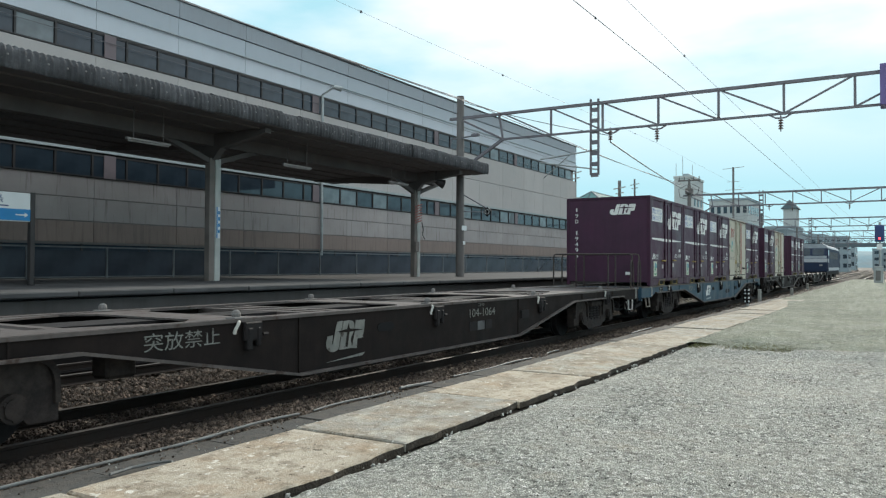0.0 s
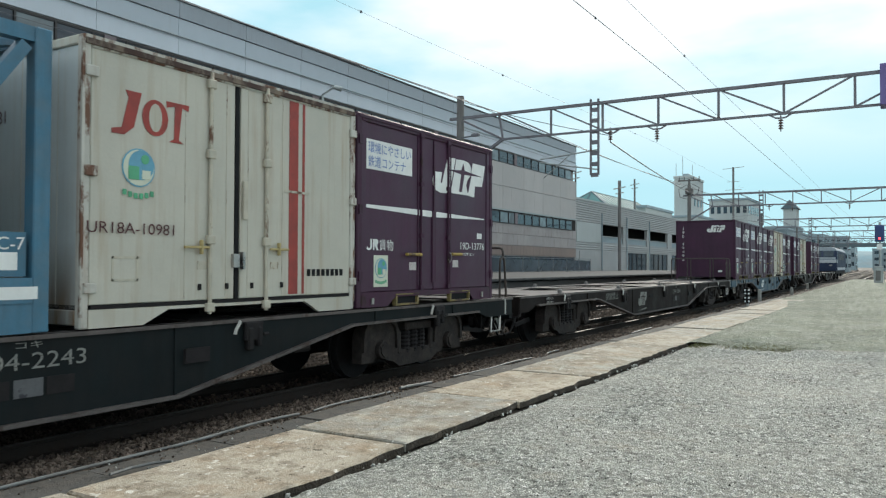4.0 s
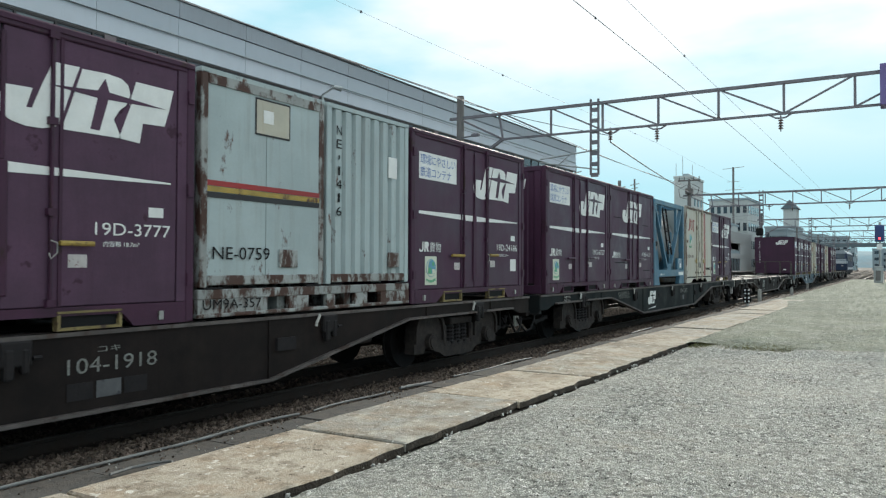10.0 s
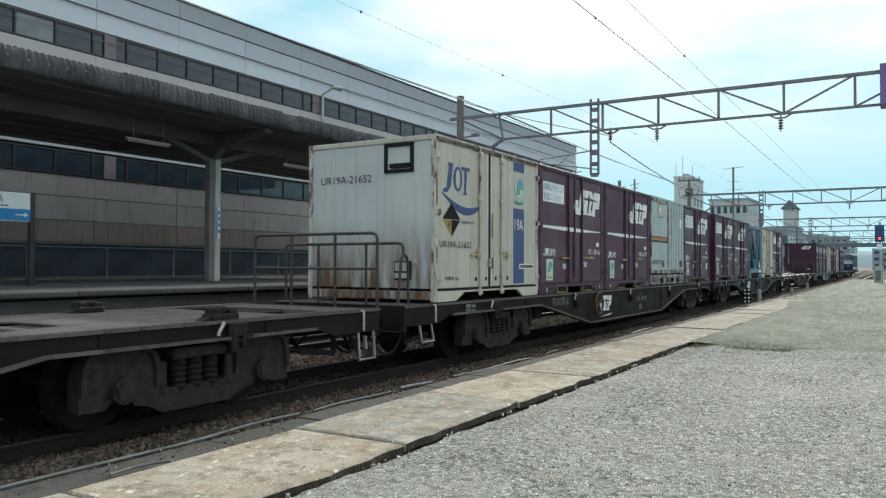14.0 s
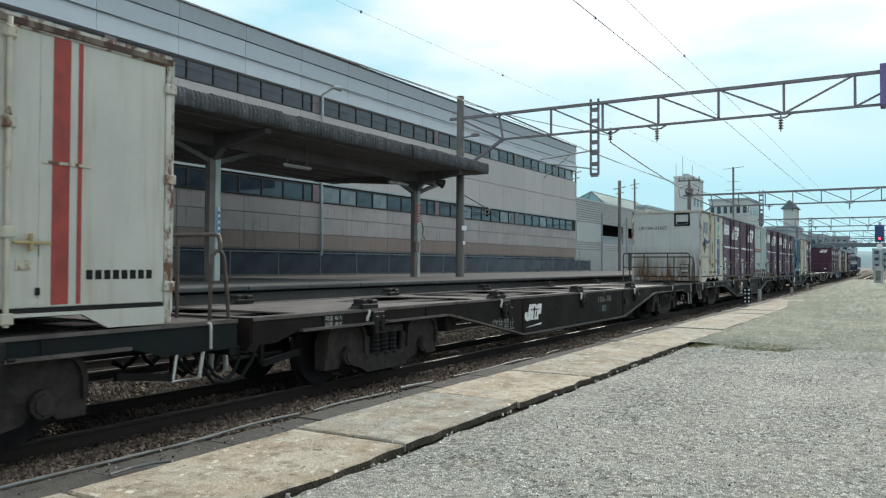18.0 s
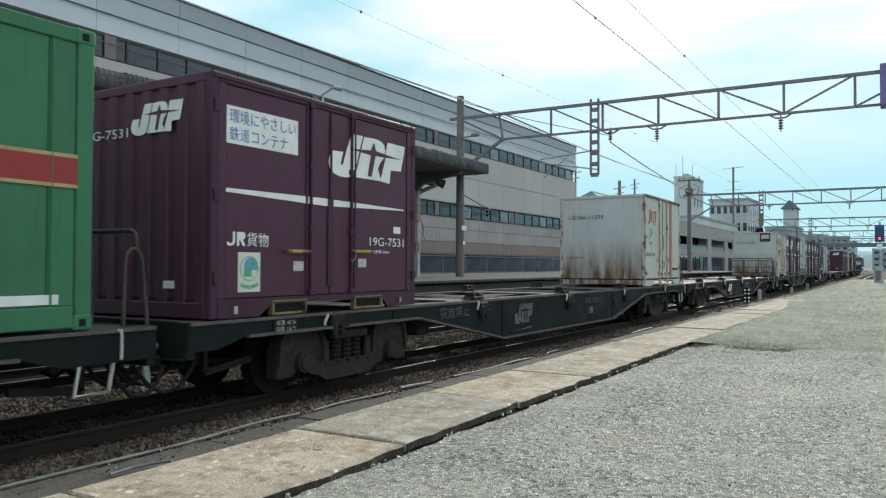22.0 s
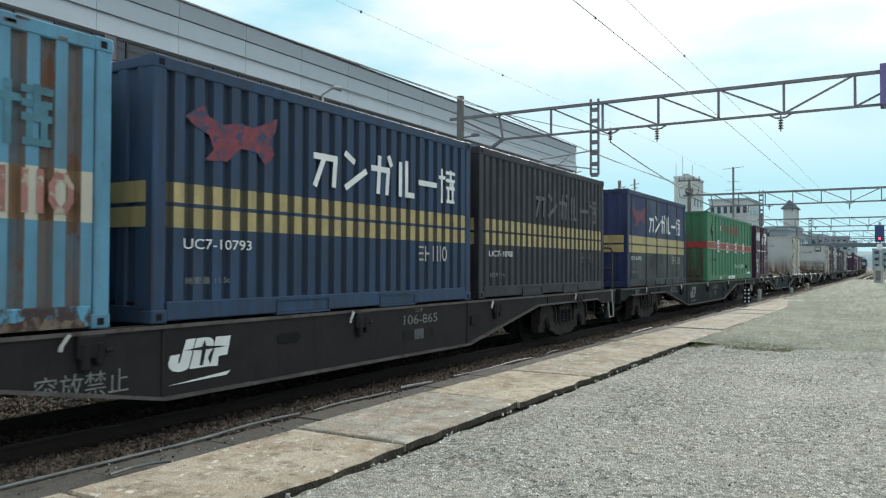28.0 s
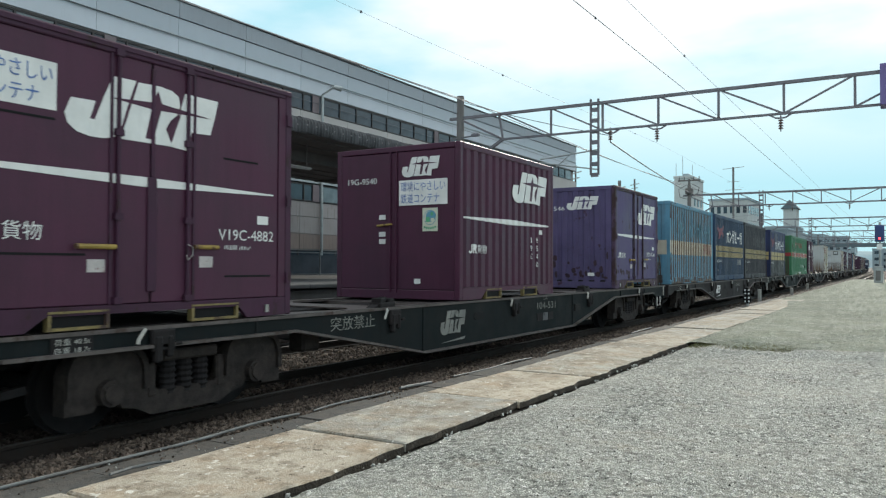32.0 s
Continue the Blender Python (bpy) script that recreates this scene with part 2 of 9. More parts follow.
M["ballast"] = surf("ballast_stone", (0.17, 0.13, 0.105), 0.9, var=0.4, scale=2.2, fine=30.0, bump=1.0, dist=0.04, island=0.6, spec=0.2, spot=(14.0, 0.6, (0.045, 0.036, 0.03)))
M["sleeper"] = surf("concrete_sleeper", (0.085, 0.07, 0.058), 0.9, var=0.3, scale=3.0, bump=0.4, dust=0.5, dust_col=(0.05, 0.038, 0.03))
M["kerb"] = surf("dark_grey_kerb_concrete", (0.06, 0.06, 0.058), 0.9, var=0.4, scale=2.5, bump=0.6, dist=0.008, dust=0.8, dust_col=(0.1, 0.085, 0.07), spot=(12.0, 0.6, (0.03, 0.027, 0.024)))
M["pipe"] = surf("grey_plastic_pipe", (0.16, 0.17, 0.17), 0.6, var=0.35, scale=3.0, dust=0.6, dust_col=(0.09, 0.075, 0.06))
M["infill"] = surf("mauve_infill_panel", (0.2, 0.16, 0.17), 0.7, var=0.08)
M["chalk"] = surf("pale_broken_concrete", (0.55, 0.54, 0.5), 0.9, var=0.2, scale=8.0, island=0.3)
# dark earth; its colour also paints the shade on the slabs' inner sides
M["soil_shade"] = surf("dark_soil_and_side_shade", (0.06, 0.048, 0.036), 0.95, var=0.4, scale=8.0, bump=0.8, dist=0.02)
M["grass"] = surf("dry_weeds", (0.17, 0.165, 0.07), 0.8, var=0.3, scale=6.0, island=0.4)
M["concrete"] = surf("platform_concrete", (0.08, 0.078, 0.078), 0.9, var=0.25, scale=0.9, bump=0.4, streak=0.5, streak_col=(0.05, 0.047, 0.042))
M["plat_top"] = surf("platform_paving", (0.1, 0.1, 0.102), 0.95, var=0.25, scale=0.8, bump=0.3, dust=0.4, dust_col=(0.07, 0.067, 0.068), spec=0.1)
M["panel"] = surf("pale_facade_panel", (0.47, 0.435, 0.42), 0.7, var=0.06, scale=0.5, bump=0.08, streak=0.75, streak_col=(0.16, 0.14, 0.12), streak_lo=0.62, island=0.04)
# lower rows: the canopy's shade is put into a darker colour, plus drip streaks
M["panel_low"] = surf("shaded_streaked_lower_panel", (0.385, 0.345, 0.335), 0.75, var=0.09, scale=0.35, bump=0.08, streak=0.85, streak_col=(0.12, 0.1, 0.09), streak_lo=0.56, dust=0.35, dust_col=(0.25, 0.215, 0.2), island=0.03)
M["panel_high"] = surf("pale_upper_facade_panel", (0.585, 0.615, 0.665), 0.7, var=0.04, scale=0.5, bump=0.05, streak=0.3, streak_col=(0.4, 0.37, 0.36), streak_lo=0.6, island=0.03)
M["panel_tan"] = surf("tan_facade_panel", (0.275, 0.21, 0.185), 0.75, var=0.1, scale=0.5, bump=0.08, streak=0.6, streak_col=(0.12, 0.09, 0.08), island=0.04)
M["panel_joint"] = surf("grey_facade_joint", (0.22, 0.205, 0.2), 0.85, var=0.1)
M["parapet_top"] = surf("dark_grey_metal_parapet", (0.34, 0.365, 0.4), 0.6, 0.1, var=0.06, scale=0.6, streak=0.35, streak_col=(0.24, 0.24, 0.25), streak_lo=0.55, island=0.04)
M["parapet"] = surf("grey_metal_parapet", (0.44, 0.475, 0.52), 0.55, 0.1, var=0.05, scale=0.6, streak=0.25, streak_col=(0.34, 0.33, 0.33), streak_lo=0.6, island=0.04)
M["mullion"] = surf("dark_bronze_mullion", (0.05, 0.045, 0.045), 0.5, 0.3, var=0.15)
M["pane"] = glassy("tinted_window_pane", (0.022, 0.033, 0.045))
M["pane_light"] = glassy("window_pane_with_blind", (0.12, 0.14, 0.15))
# near-black colour that stands for unlit space behind windows and openings
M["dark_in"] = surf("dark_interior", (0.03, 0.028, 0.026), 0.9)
M["fence_mesh"] = glassy("smoked_fence_panel", (0.027, 0.034, 0.046), 0.25)
M["fence_post"] = surf("dull_grey_fence_post", (0.19, 0.2, 0.21), 0.6, 0.2, var=0.2, scale=3.0)
M["galv"] = surf("galvanised_steel", (0.4, 0.42, 0.42), 0.5, 0.6, var=0.15, scale=3.0)
M["pole_conc"] = surf("dark_concrete_pole", (0.17, 0.16, 0.155), 0.85, var=0.15, scale=2.0, streak=0.2)
M["gantry"] = surf("grey_painted_gantry_steel", (0.2, 0.19, 0.21), 0.6, 0.3, var=0.2, scale=2.0, rust=0.25)
M["roof_old"] = surf("mossy_corrugated_roof", (0.105, 0.105, 0.112), 0.9, var=0.4, scale=3.0, bump=0.8, dist=0.012, spot=(22.0, 0.67, (0.34, 0.35, 0.34)), island=0.18, streak=0.8, streak_col=(0.03, 0.03, 0.034), streak_lo=0.42)
M["soffit"] = surf("dark_painted_soffit", (0.15, 0.135, 0.13), 0.8, var=0.2, scale=1.0, dust=0.4, dust_col=(0.1, 0.085, 0.078))
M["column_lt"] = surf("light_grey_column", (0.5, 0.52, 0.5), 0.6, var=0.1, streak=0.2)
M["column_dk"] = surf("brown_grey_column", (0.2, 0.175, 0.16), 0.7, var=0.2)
M["lampw"] = surf("dusty_white_lamp_housing", (0.3, 0.28, 0.27), 0.5, var=0.08)
M["sign_white"] = surf("white_sign", (0.75, 0.77, 0.77), 0.4, var=0.04, bump=0)
M["sign_blue"] = surf("blue_sign", (0.02, 0.22, 0.5), 0.4, var=0.05, bump=0)
M["navy"] = surf("navy_marking", (0.035, 0.06, 0.17), 0.5, var=0.1, bump=0.02)
M["ribbed"] = surf("ribbed_metal_cladding", (0.4, 0.395, 0.39), 0.6, 0.1, var=0.1, scale=0.3, streak=0.35, streak_col=(0.25, 0.22, 0.2))
M["far_conc"] = surf("distant_pale_concrete", (0.47, 0.49, 0.48), 0.8, var=0.08, scale=0.2, streak=0.15)
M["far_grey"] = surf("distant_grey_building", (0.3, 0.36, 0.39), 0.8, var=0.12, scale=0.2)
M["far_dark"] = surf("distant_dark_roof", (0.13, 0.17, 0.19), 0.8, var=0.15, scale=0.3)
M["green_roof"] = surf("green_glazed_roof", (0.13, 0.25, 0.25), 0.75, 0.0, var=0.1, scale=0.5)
# the blue-green tint carries the distance haze of the wooded hills
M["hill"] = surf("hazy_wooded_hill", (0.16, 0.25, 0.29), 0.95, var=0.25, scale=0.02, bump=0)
M["earth"] = surf("dull_earth", (0.085, 0.075, 0.062), 0.95, var=0.25, scale=0.3, bump=0.3)
M["dark_chip"] = surf("dark_stone_chip", (0.1, 0.095, 0.085), 0.9, var=0.3, scale=8.0, island=0.5)
M["rail_paint"] = surf("worn_brown_rail_paint", (0.055, 0.045, 0.04), 0.45, 0.3, var=0.3, scale=5.0, dust=0.4, dust_col=(0.12, 0.1, 0.085))
M["sky_recess"] = surf("rusty_light_blue_recess", (0.07, 0.125, 0.16), 0.75, var=0.3, scale=1.0, streak=1.0, streak_col=(0.19, 0.092, 0.045), streak_lo=0.34, rust=0.62, rust_col=(0.125, 0.06, 0.032))
M["rose"] = surf("faded_rose_marking", (0.33, 0.15, 0.13), 0.7, var=0.25, scale=5.0, spot=(7.0, 0.56, (0.4, 0.33, 0.26)), bump=0.02)
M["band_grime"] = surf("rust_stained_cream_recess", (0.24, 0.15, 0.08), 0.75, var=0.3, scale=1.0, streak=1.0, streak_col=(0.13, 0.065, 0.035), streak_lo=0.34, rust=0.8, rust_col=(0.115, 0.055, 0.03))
M["teal_ghost"] = surf("ghosted_teal_emblem", (0.07, 0.175, 0.225), 0.7, var=0.3, scale=3.0, bump=0.02)
M["mid_recess"] = surf("dark_blue_recess", (0.014, 0.028, 0.055), 0.7, var=0.25, scale=1.5)
M["wire"] = surf("grey_weathered_wire", (0.14, 0.14, 0.15), 0.7, 0.2)
M["porcelain"] = surf("brown_porcelain", (0.12, 0.08, 0.07), 0.3)
M["red"] = surf("red_marking", (0.3, 0.03, 0.03), 0.55, var=0.2, bump=0.02)
M["rust_red"] = surf("faded_red_marking", (0.3, 0.05, 0.04), 0.6, var=0.25, scale=5.0, bump=0.02)
M["emblem_red"] = surf("flaking_red_emblem", (0.2, 0.045, 0.06), 0.65, var=0.3, scale=5.0, bump=0.02, spot=(13.0, 0.52, (0.05, 0.05, 0.1)))
M["blue_tank"] = surf("light_blue_frame_paint", (0.055, 0.155, 0.235), 0.5, var=0.15, scale=2.0, streak=0.3, streak_col=(0.03, 0.05, 0.07), dust=0.25)
M["tank_steel"] = surf("dull_tank_steel", (0.24, 0.24, 0.245), 0.58, 0.2, var=0.1, scale=1.0, streak=0.3, streak_col=(0.2, 0.19, 0.18))
M["green_cont"] = surf("green_container_paint", (0.042, 0.165, 0.08), 0.55, var=0.12, scale=0.8, streak=0.5, streak_col=(0.03, 0.08, 0.042), dust=0.25, dust_col=(0.075, 0.17, 0.1), spec=0.3)
M["green_end"] = surf("rust_stained_green_end", (0.034, 0.13, 0.06), 0.55, var=0.15, scale=1.0, streak=0.6, streak_col=(0.06, 0.035, 0.02), runs=(0.1, 2.2, (0.055, 0.042, 0.025), 1.7))
M["gold"] = surf("gold_stripe", (0.42, 0.33, 0.15), 0.55, var=0.15, scale=3.0, streak=0.45, streak_col=(0.1, 0.075, 0.04), bump=0.03)
M["seino_blue"] = surf("deep_blue_container_paint", (0.026, 0.036, 0.1), 0.55, var=0.25, scale=1.0, streak=0.6, streak_col=(0.02, 0.02, 0.03), dust=0.35, dust_col=(0.045, 0.05, 0.085), spec=0.25)
M["slate"] = surf("slate_container_paint", (0.017, 0.017, 0.02), 0.55, var=0.18, scale=1.2, streak=0.5, streak_col=(0.012, 0.012, 0.014), dust=0.3, dust_col=(0.045, 0.04, 0.04))
M["mid_blue"] = surf("mid_blue_container_paint", (0.036, 0.07, 0.135), 0.6, var=0.25, scale=1.2, streak=0.8, streak_col=(0.035, 0.036, 0.045), streak_lo=0.4, dust=0.35, dust_col=(0.06, 0.07, 0.09), spec=0.22)
M["black_cont"] = surf("weathered_black_container_paint", (0.026, 0.024, 0.032), 0.6, var=0.3, scale=2.0, streak=0.4, streak_col=(0.012, 0.011, 0.013))
M["sky_cont"] = surf("rusty_light_blue_container_paint", (0.11, 0.26, 0.37), 0.6, var=0.2, scale=1.3, streak=0.6, streak_col=(0.13, 0.13, 0.12), streak_lo=0.46, spec=0.25, rust=0.05, rust_col=(0.08, 0.05, 0.045))
M["sky_rust"] = surf("peeling_light_blue_paint", (0.11, 0.32, 0.45), 0.65, var=0.15, scale=1.6, rust=1.15, rust_col=(0.05, 0.03, 0.03))
M["cream_band"] = surf("faded_cream_band", (0.47, 0.44, 0.36), 0.6, var=0.1, scale=2.0, streak=0.4, streak_col=(0.3, 0.2, 0.12))
M["sticker_blue"] = surf("blue_sticker_ink", (0.09, 0.17, 0.42), 0.5, bump=0)
M["eco_green"] = surf("green_sticker_ink", (0.1, 0.36, 0.2), 0.5, bump=0)
M["eco_blue"] = surf("pale_blue_sticker_ink", (0.13, 0.33, 0.45), 0.5, bump=0)
M["eco_ground"] = surf("cream_sticker", (0.6, 0.62, 0.5), 0.5, var=0.06, bump=0)
M["loco_blue"] = surf("locomotive_deep_blue", (0.022, 0.034, 0.07), 0.6, var=0.15, spec=0.2)
M["loco_grey"] = surf("locomotive_pale_grey", (0.33, 0.37, 0.41), 0.6, var=0.1, streak=0.4, streak_col=(0.2, 0.21, 0.22))
M["loco_white"] = surf("locomotive_white", (0.45, 0.47, 0.5), 0.5, var=0.08)
M["signal_red"] = glow("red_signal_lamp", (1.0, 0.05, 0.05), 6.0)


def chip_layer(n, l, tc, scale, stops):
    """Random stone colours on a cell pattern, with the cells' distance from their edges."""
    v = n.new("ShaderNodeTexVoronoi")
    v.inputs["Scale"].default_value = scale
    l.new(tc, v.inputs["Vector"])
    ramp = n.new("ShaderNodeValToRGB")
    e = ramp.color_ramp.elements
    e[0].position, e[0].color = stops[0][0], rgba(stops[0][1])
    e[1].position, e[1].color = stops[-1][0], rgba(stops[-1][1])
    for pos, col in stops[1:-1]:
        e.new(pos).color = rgba(col)
    sep = n.new("ShaderNodeSeparateColor")
    l.new(v.outputs["Color"], sep.inputs["Color"])
    l.new(sep.outputs["Red"], ramp.inputs["Fac"])
    edge = n.new("ShaderNodeTexVoronoi")
    edge.feature = "DISTANCE_TO_EDGE"
    edge.inputs["Scale"].default_value = scale
    l.new(tc, edge.inputs["Vector"])
    return ramp.outputs["Color"], edge.outputs["Distance"]


def gravel_material(name="stone_chip_surface", mossy=0.0):
    """Light grey stone chippings pressed into old asphalt; mossy multiplies a darker, greener tone over them."""
    m, n, l, p = nodes_of(name)
    tc = n.new("ShaderNodeTexCoord").outputs["Object"]
    stops = ((0.0, (0.05, 0.055, 0.05)), (0.16, (0.14, 0.147, 0.135)), (0.32, (0.36, 0.375, 0.335)), (0.62, (0.56, 0.575, 0.51)), (0.85, (0.74, 0.75, 0.69)), (1.0, (0.95, 0.95, 0.92)))
    fine, d1 = chip_layer(n, l, tc, 50.0, stops)
    broad, d2 = chip_layer(n, l, tc, 24.0, stops)
    col = blend(n, l, noise_fac(n, l, tc, 9.0, 3.0, lo=0.42, hi=0.52), fine, broad)
    col = blend(n, l, scaled(n, l, remap(n, l, d1, 0.0, 0.18, 1.0, 0.0), 0.85), col, (0.075, 0.078, 0.07))
    col = blend(n, l, scaled(n, l, remap(n, l, d2, 0.0, 0.1, 1.0, 0.0), 0.6), col, (0.14, 0.14, 0.125))
    # worn smooth patches, tan dirt and dark stains
    col = blend(n, l, scaled(n, l, noise_fac(n, l, tc, 0.55, 6.0, lo=0.4, hi=0.64), 0.4), col, (0.56, 0.54, 0.48))
    col = blend(n, l, scaled(n, l, noise_fac(n, l, tc, 2.4, 7.0, lo=0.55, hi=0.75), 0.5), col, (0.42, 0.36, 0.28))
    col = blend(n, l, scaled(n, l, noise_fac(n, l, tc, 7.0, 6.0, (1.0, 0.35, 1.0), 0.6, 0.7), 0.6), col, (0.12, 0.115, 0.1))
    col = blend(n, l, scaled(n, l, noise_fac(n, l, tc, 5.0, 5.0, (0.6, 1.0, 1.0), 0.66, 0.72), 0.6), col, (0.72, 0.72, 0.68))
    col = blend(n, l, scaled(n, l, noise_fac(n, l, tc, 1.1, 4.0, (0.5, 1.0, 1.0), 0.35, 0.7), 0.3), col, (0.3, 0.285, 0.25))
    if mossy:
        col = blend(n, l, remap(n, l, noise_fac(n, l, tc, 1.8, 6.0, (0.5, 1.0, 1.0), 0.3, 0.7), 0.0, 1.0, 0.55 * mossy, mossy), col, (0.56, 0.62, 0.5), "MULTIPLY")
    l.new(col, p.inputs["Base Color"])
    p.inputs["Roughness"].default_value = 0.88
    p.inputs["Specular IOR Level"].default_value = 0.3
    b = n.new("ShaderNodeBump")
    b.inputs["Strength"].default_value, b.inputs["Distance"].default_value = 1.0, 0.014
    l.new(remap(n, l, d1, 0.0, 0.3), b.inputs["Height"])
    b2 = n.new("ShaderNodeBump")
    b2.inputs["Strength"].default_value, b2.inputs["Distance"].default_value = 0.45, 0.016
    l.new(noise_fac(n, l, tc, 14.0, 6.0, lo=0.3, hi=0.7), b2.inputs["Height"])
    l.new(b.outputs["Normal"], b2.inputs["Normal"])
    l.new(b2.outputs["Normal"], p.inputs["Normal"])
    return m


def slab_material(name, tone_a, tone_b):
    """Weathered coping concrete between two tones, with pits, stones and pale scuffs."""
    m, n, l, p = nodes_of(name)
    tc = own_coord(n, l)
    o = n.new("ShaderNodeObjectInfo")
    col = blend(n, l, remap(n, l, o.outputs["Random"], 0.25, 0.75), tone_a, tone_b)
    col = blend(n, l, scaled(n, l, noise_fac(n, l, tc, 1.5, 6.0, lo=0.38, hi=0.66), 0.85), col, (0.24, 0.19, 0.135))
    col = blend(n, l, scaled(n, l, noise_fac(n, l, tc, 4.0, 7.0, lo=0.52, hi=0.72), 0.75), col, (0.58, 0.52, 0.43))
    col = blend(n, l, scaled(n, l, noise_fac(n, l, tc, 2.6, 5.0, lo=0.5, hi=0.7), 0.6), col, (0.36, 0.24, 0.14))
    stone, dist = chip_layer(n, l, tc, 75.0, ((0.0, (0.12, 0.1, 0.08)), (0.25, (0.36, 0.31, 0.24)), (0.8, (0.45, 0.4, 0.33)), (1.0, (0.7, 0.68, 0.62))))
    col = blend(n, l, 0.22, col, stone)
    col = blend(n, l, scaled(n, l, noise_fac(n, l, tc, 6.0, 8.0, lo=0.5, hi=0.64, rough=0.7), 0.6), col, (0.17, 0.135, 0.095))
    pits = noise_fac(n, l, tc, 17.0, 6.0, lo=0.62, hi=0.68)
    col = blend(n, l, scaled(n, l, pits, 0.9), col, (0.1, 0.08, 0.058))
    col = blend(n, l, scaled(n, l, noise_fac(n, l, tc, 11.0, 5.0, lo=0.62, hi=0.68), 0.85), col, (0.75, 0.72, 0.65))
    l.new(col, p.inputs["Base Color"])
    p.inputs["Roughness"].default_value = 0.9
    p.inputs["Specular IOR Level"].default_value = 0.2
    b = n.new("ShaderNodeBump")
    b.inputs["Strength"].default_value, b.inputs["Distance"].default_value = 0.8, 0.014
    l.new(noise_fac(n, l, tc, 19.0, 8.0, lo=0.3, hi=0.7, rough=0.7), b.inputs["Height"])
    l.new(b.outputs["Normal"], p.inputs["Normal"])
    return m


M["slab"] = slab_material("weathered_tan_concrete_slab", (0.475, 0.41, 0.325), (0.43, 0.395, 0.335))
M["slab_grey"] = slab_material("weathered_grey_concrete_slab", (0.38, 0.37, 0.325), (0.325, 0.325, 0.3))
M["gravel"] = gravel_material()
M["gravel_dark"] = gravel_material("dark_green_stone_chip_surface", 0.95)


def bed_material():
    """Tightly packed brown ballast under the loose stones."""
    m, n, l, p = nodes_of("packed_ballast")
    tc = n.new("ShaderNodeTexCoord").outputs["Object"]
    col, d = chip_layer(n, l, tc, 17.0, ((0.0, (0.03, 0.024, 0.02)), (0.3, (0.09, 0.07, 0.055)), (0.7, (0.15, 0.12, 0.095)), (1.0, (0.26, 0.22, 0.18))))
    col = blend(n, l, remap(n, l, d, 0.0, 0.2, 0.9, 0.0), col, (0.015, 0.012, 0.01))
    l.new(col, p.inputs["Base Color"])
    p.inputs["Roughness"].default_value = 0.9
    b = n.new("ShaderNodeBump")
    b.inputs["Strength"].default_value, b.inputs["Distance"].default_value = 1.0, 0.05
    l.new(remap(n, l, d, 0.0, 0.4), b.inputs["Height"])
    l.new(b.outputs["Normal"], p.inputs["Normal"])
    return m


M["bed"] = bed_material()


# ---- mesh helpers ----
def quad_box(bm, x0, x1, y0, y1, z0, z1):
    """A box between two corners."""
    v = [bm.verts.new((x, y, z)) for x in (x0, x1) for y in (y0, y1) for z in (z0, z1)]
    for f in ((0, 1, 3, 2), (4, 6, 7, 5), (0, 4, 5, 1), (2, 3, 7, 6), (0, 2, 6, 4), (1, 5, 7, 3)):
        bm.faces.new([v[i] for i in f])
    return v


def soft_box(bm, x0, x1, y0, y1, z0, z1, r=0.01):
    """A box with its long edges chamfered all round in the x-y outline and at the top."""
    r = min(r, (x1 - x0) * 0.4, (y1 - y0) * 0.4, (z1 - z0) * 0.4)

    def ring(d, z):
        return [bm.verts.new(c) for c in ((x0 + d, y0 + r, z), (x0 + r, y0 + d, z), (x1 - r, y0 + d, z), (x1 - d, y0 + r, z),
                                          (x1 - d, y1 - r, z), (x1 - r, y1 - d, z), (x0 + r, y1 - d, z), (x0 + d, y1 - r, z))]
    a, b, c, e = ring(r * 0.7, z0), ring(0, z0 + r), ring(0, z1 - r), ring(r * 0.7, z1)
    bm.faces.new(a[::-1])
    for lo, hi in ((a, b), (b, c), (c, e)):
        for i in range(8):
            bm.faces.new((lo[i], lo[(i + 1) % 8], hi[(i + 1) % 8], hi[i]))
    bm.faces.new(e)


def rod(bm, p, q, r, seg=8, r2=None):
    """A round bar from p to q."""
    p, q = Vector(p), Vector(q)
    d = (q - p).normalized()
    s = d.cross(Vector((0, 0, 1)) if abs(d.z) < 0.9 else Vector((1, 0, 0))).normalized()
    u = s.cross(d)
    r2 = r if r2 is None else r2
    a = [bm.verts.new(p + (s * math.cos(k) + u * math.sin(k)) * r) for k in (2 * math.pi * i / seg for i in range(seg))]
    b = [bm.verts.new(q + (s * math.cos(k) + u * math.sin(k)) * r2) for k in (2 * math.pi * i / seg for i in range(seg))]
    for i in range(seg):
        bm.faces.new((a[i], a[(i + 1) % seg], b[(i + 1) % seg], b[i]))
    bm.faces.new(a[::-1])
    bm.faces.new(b)


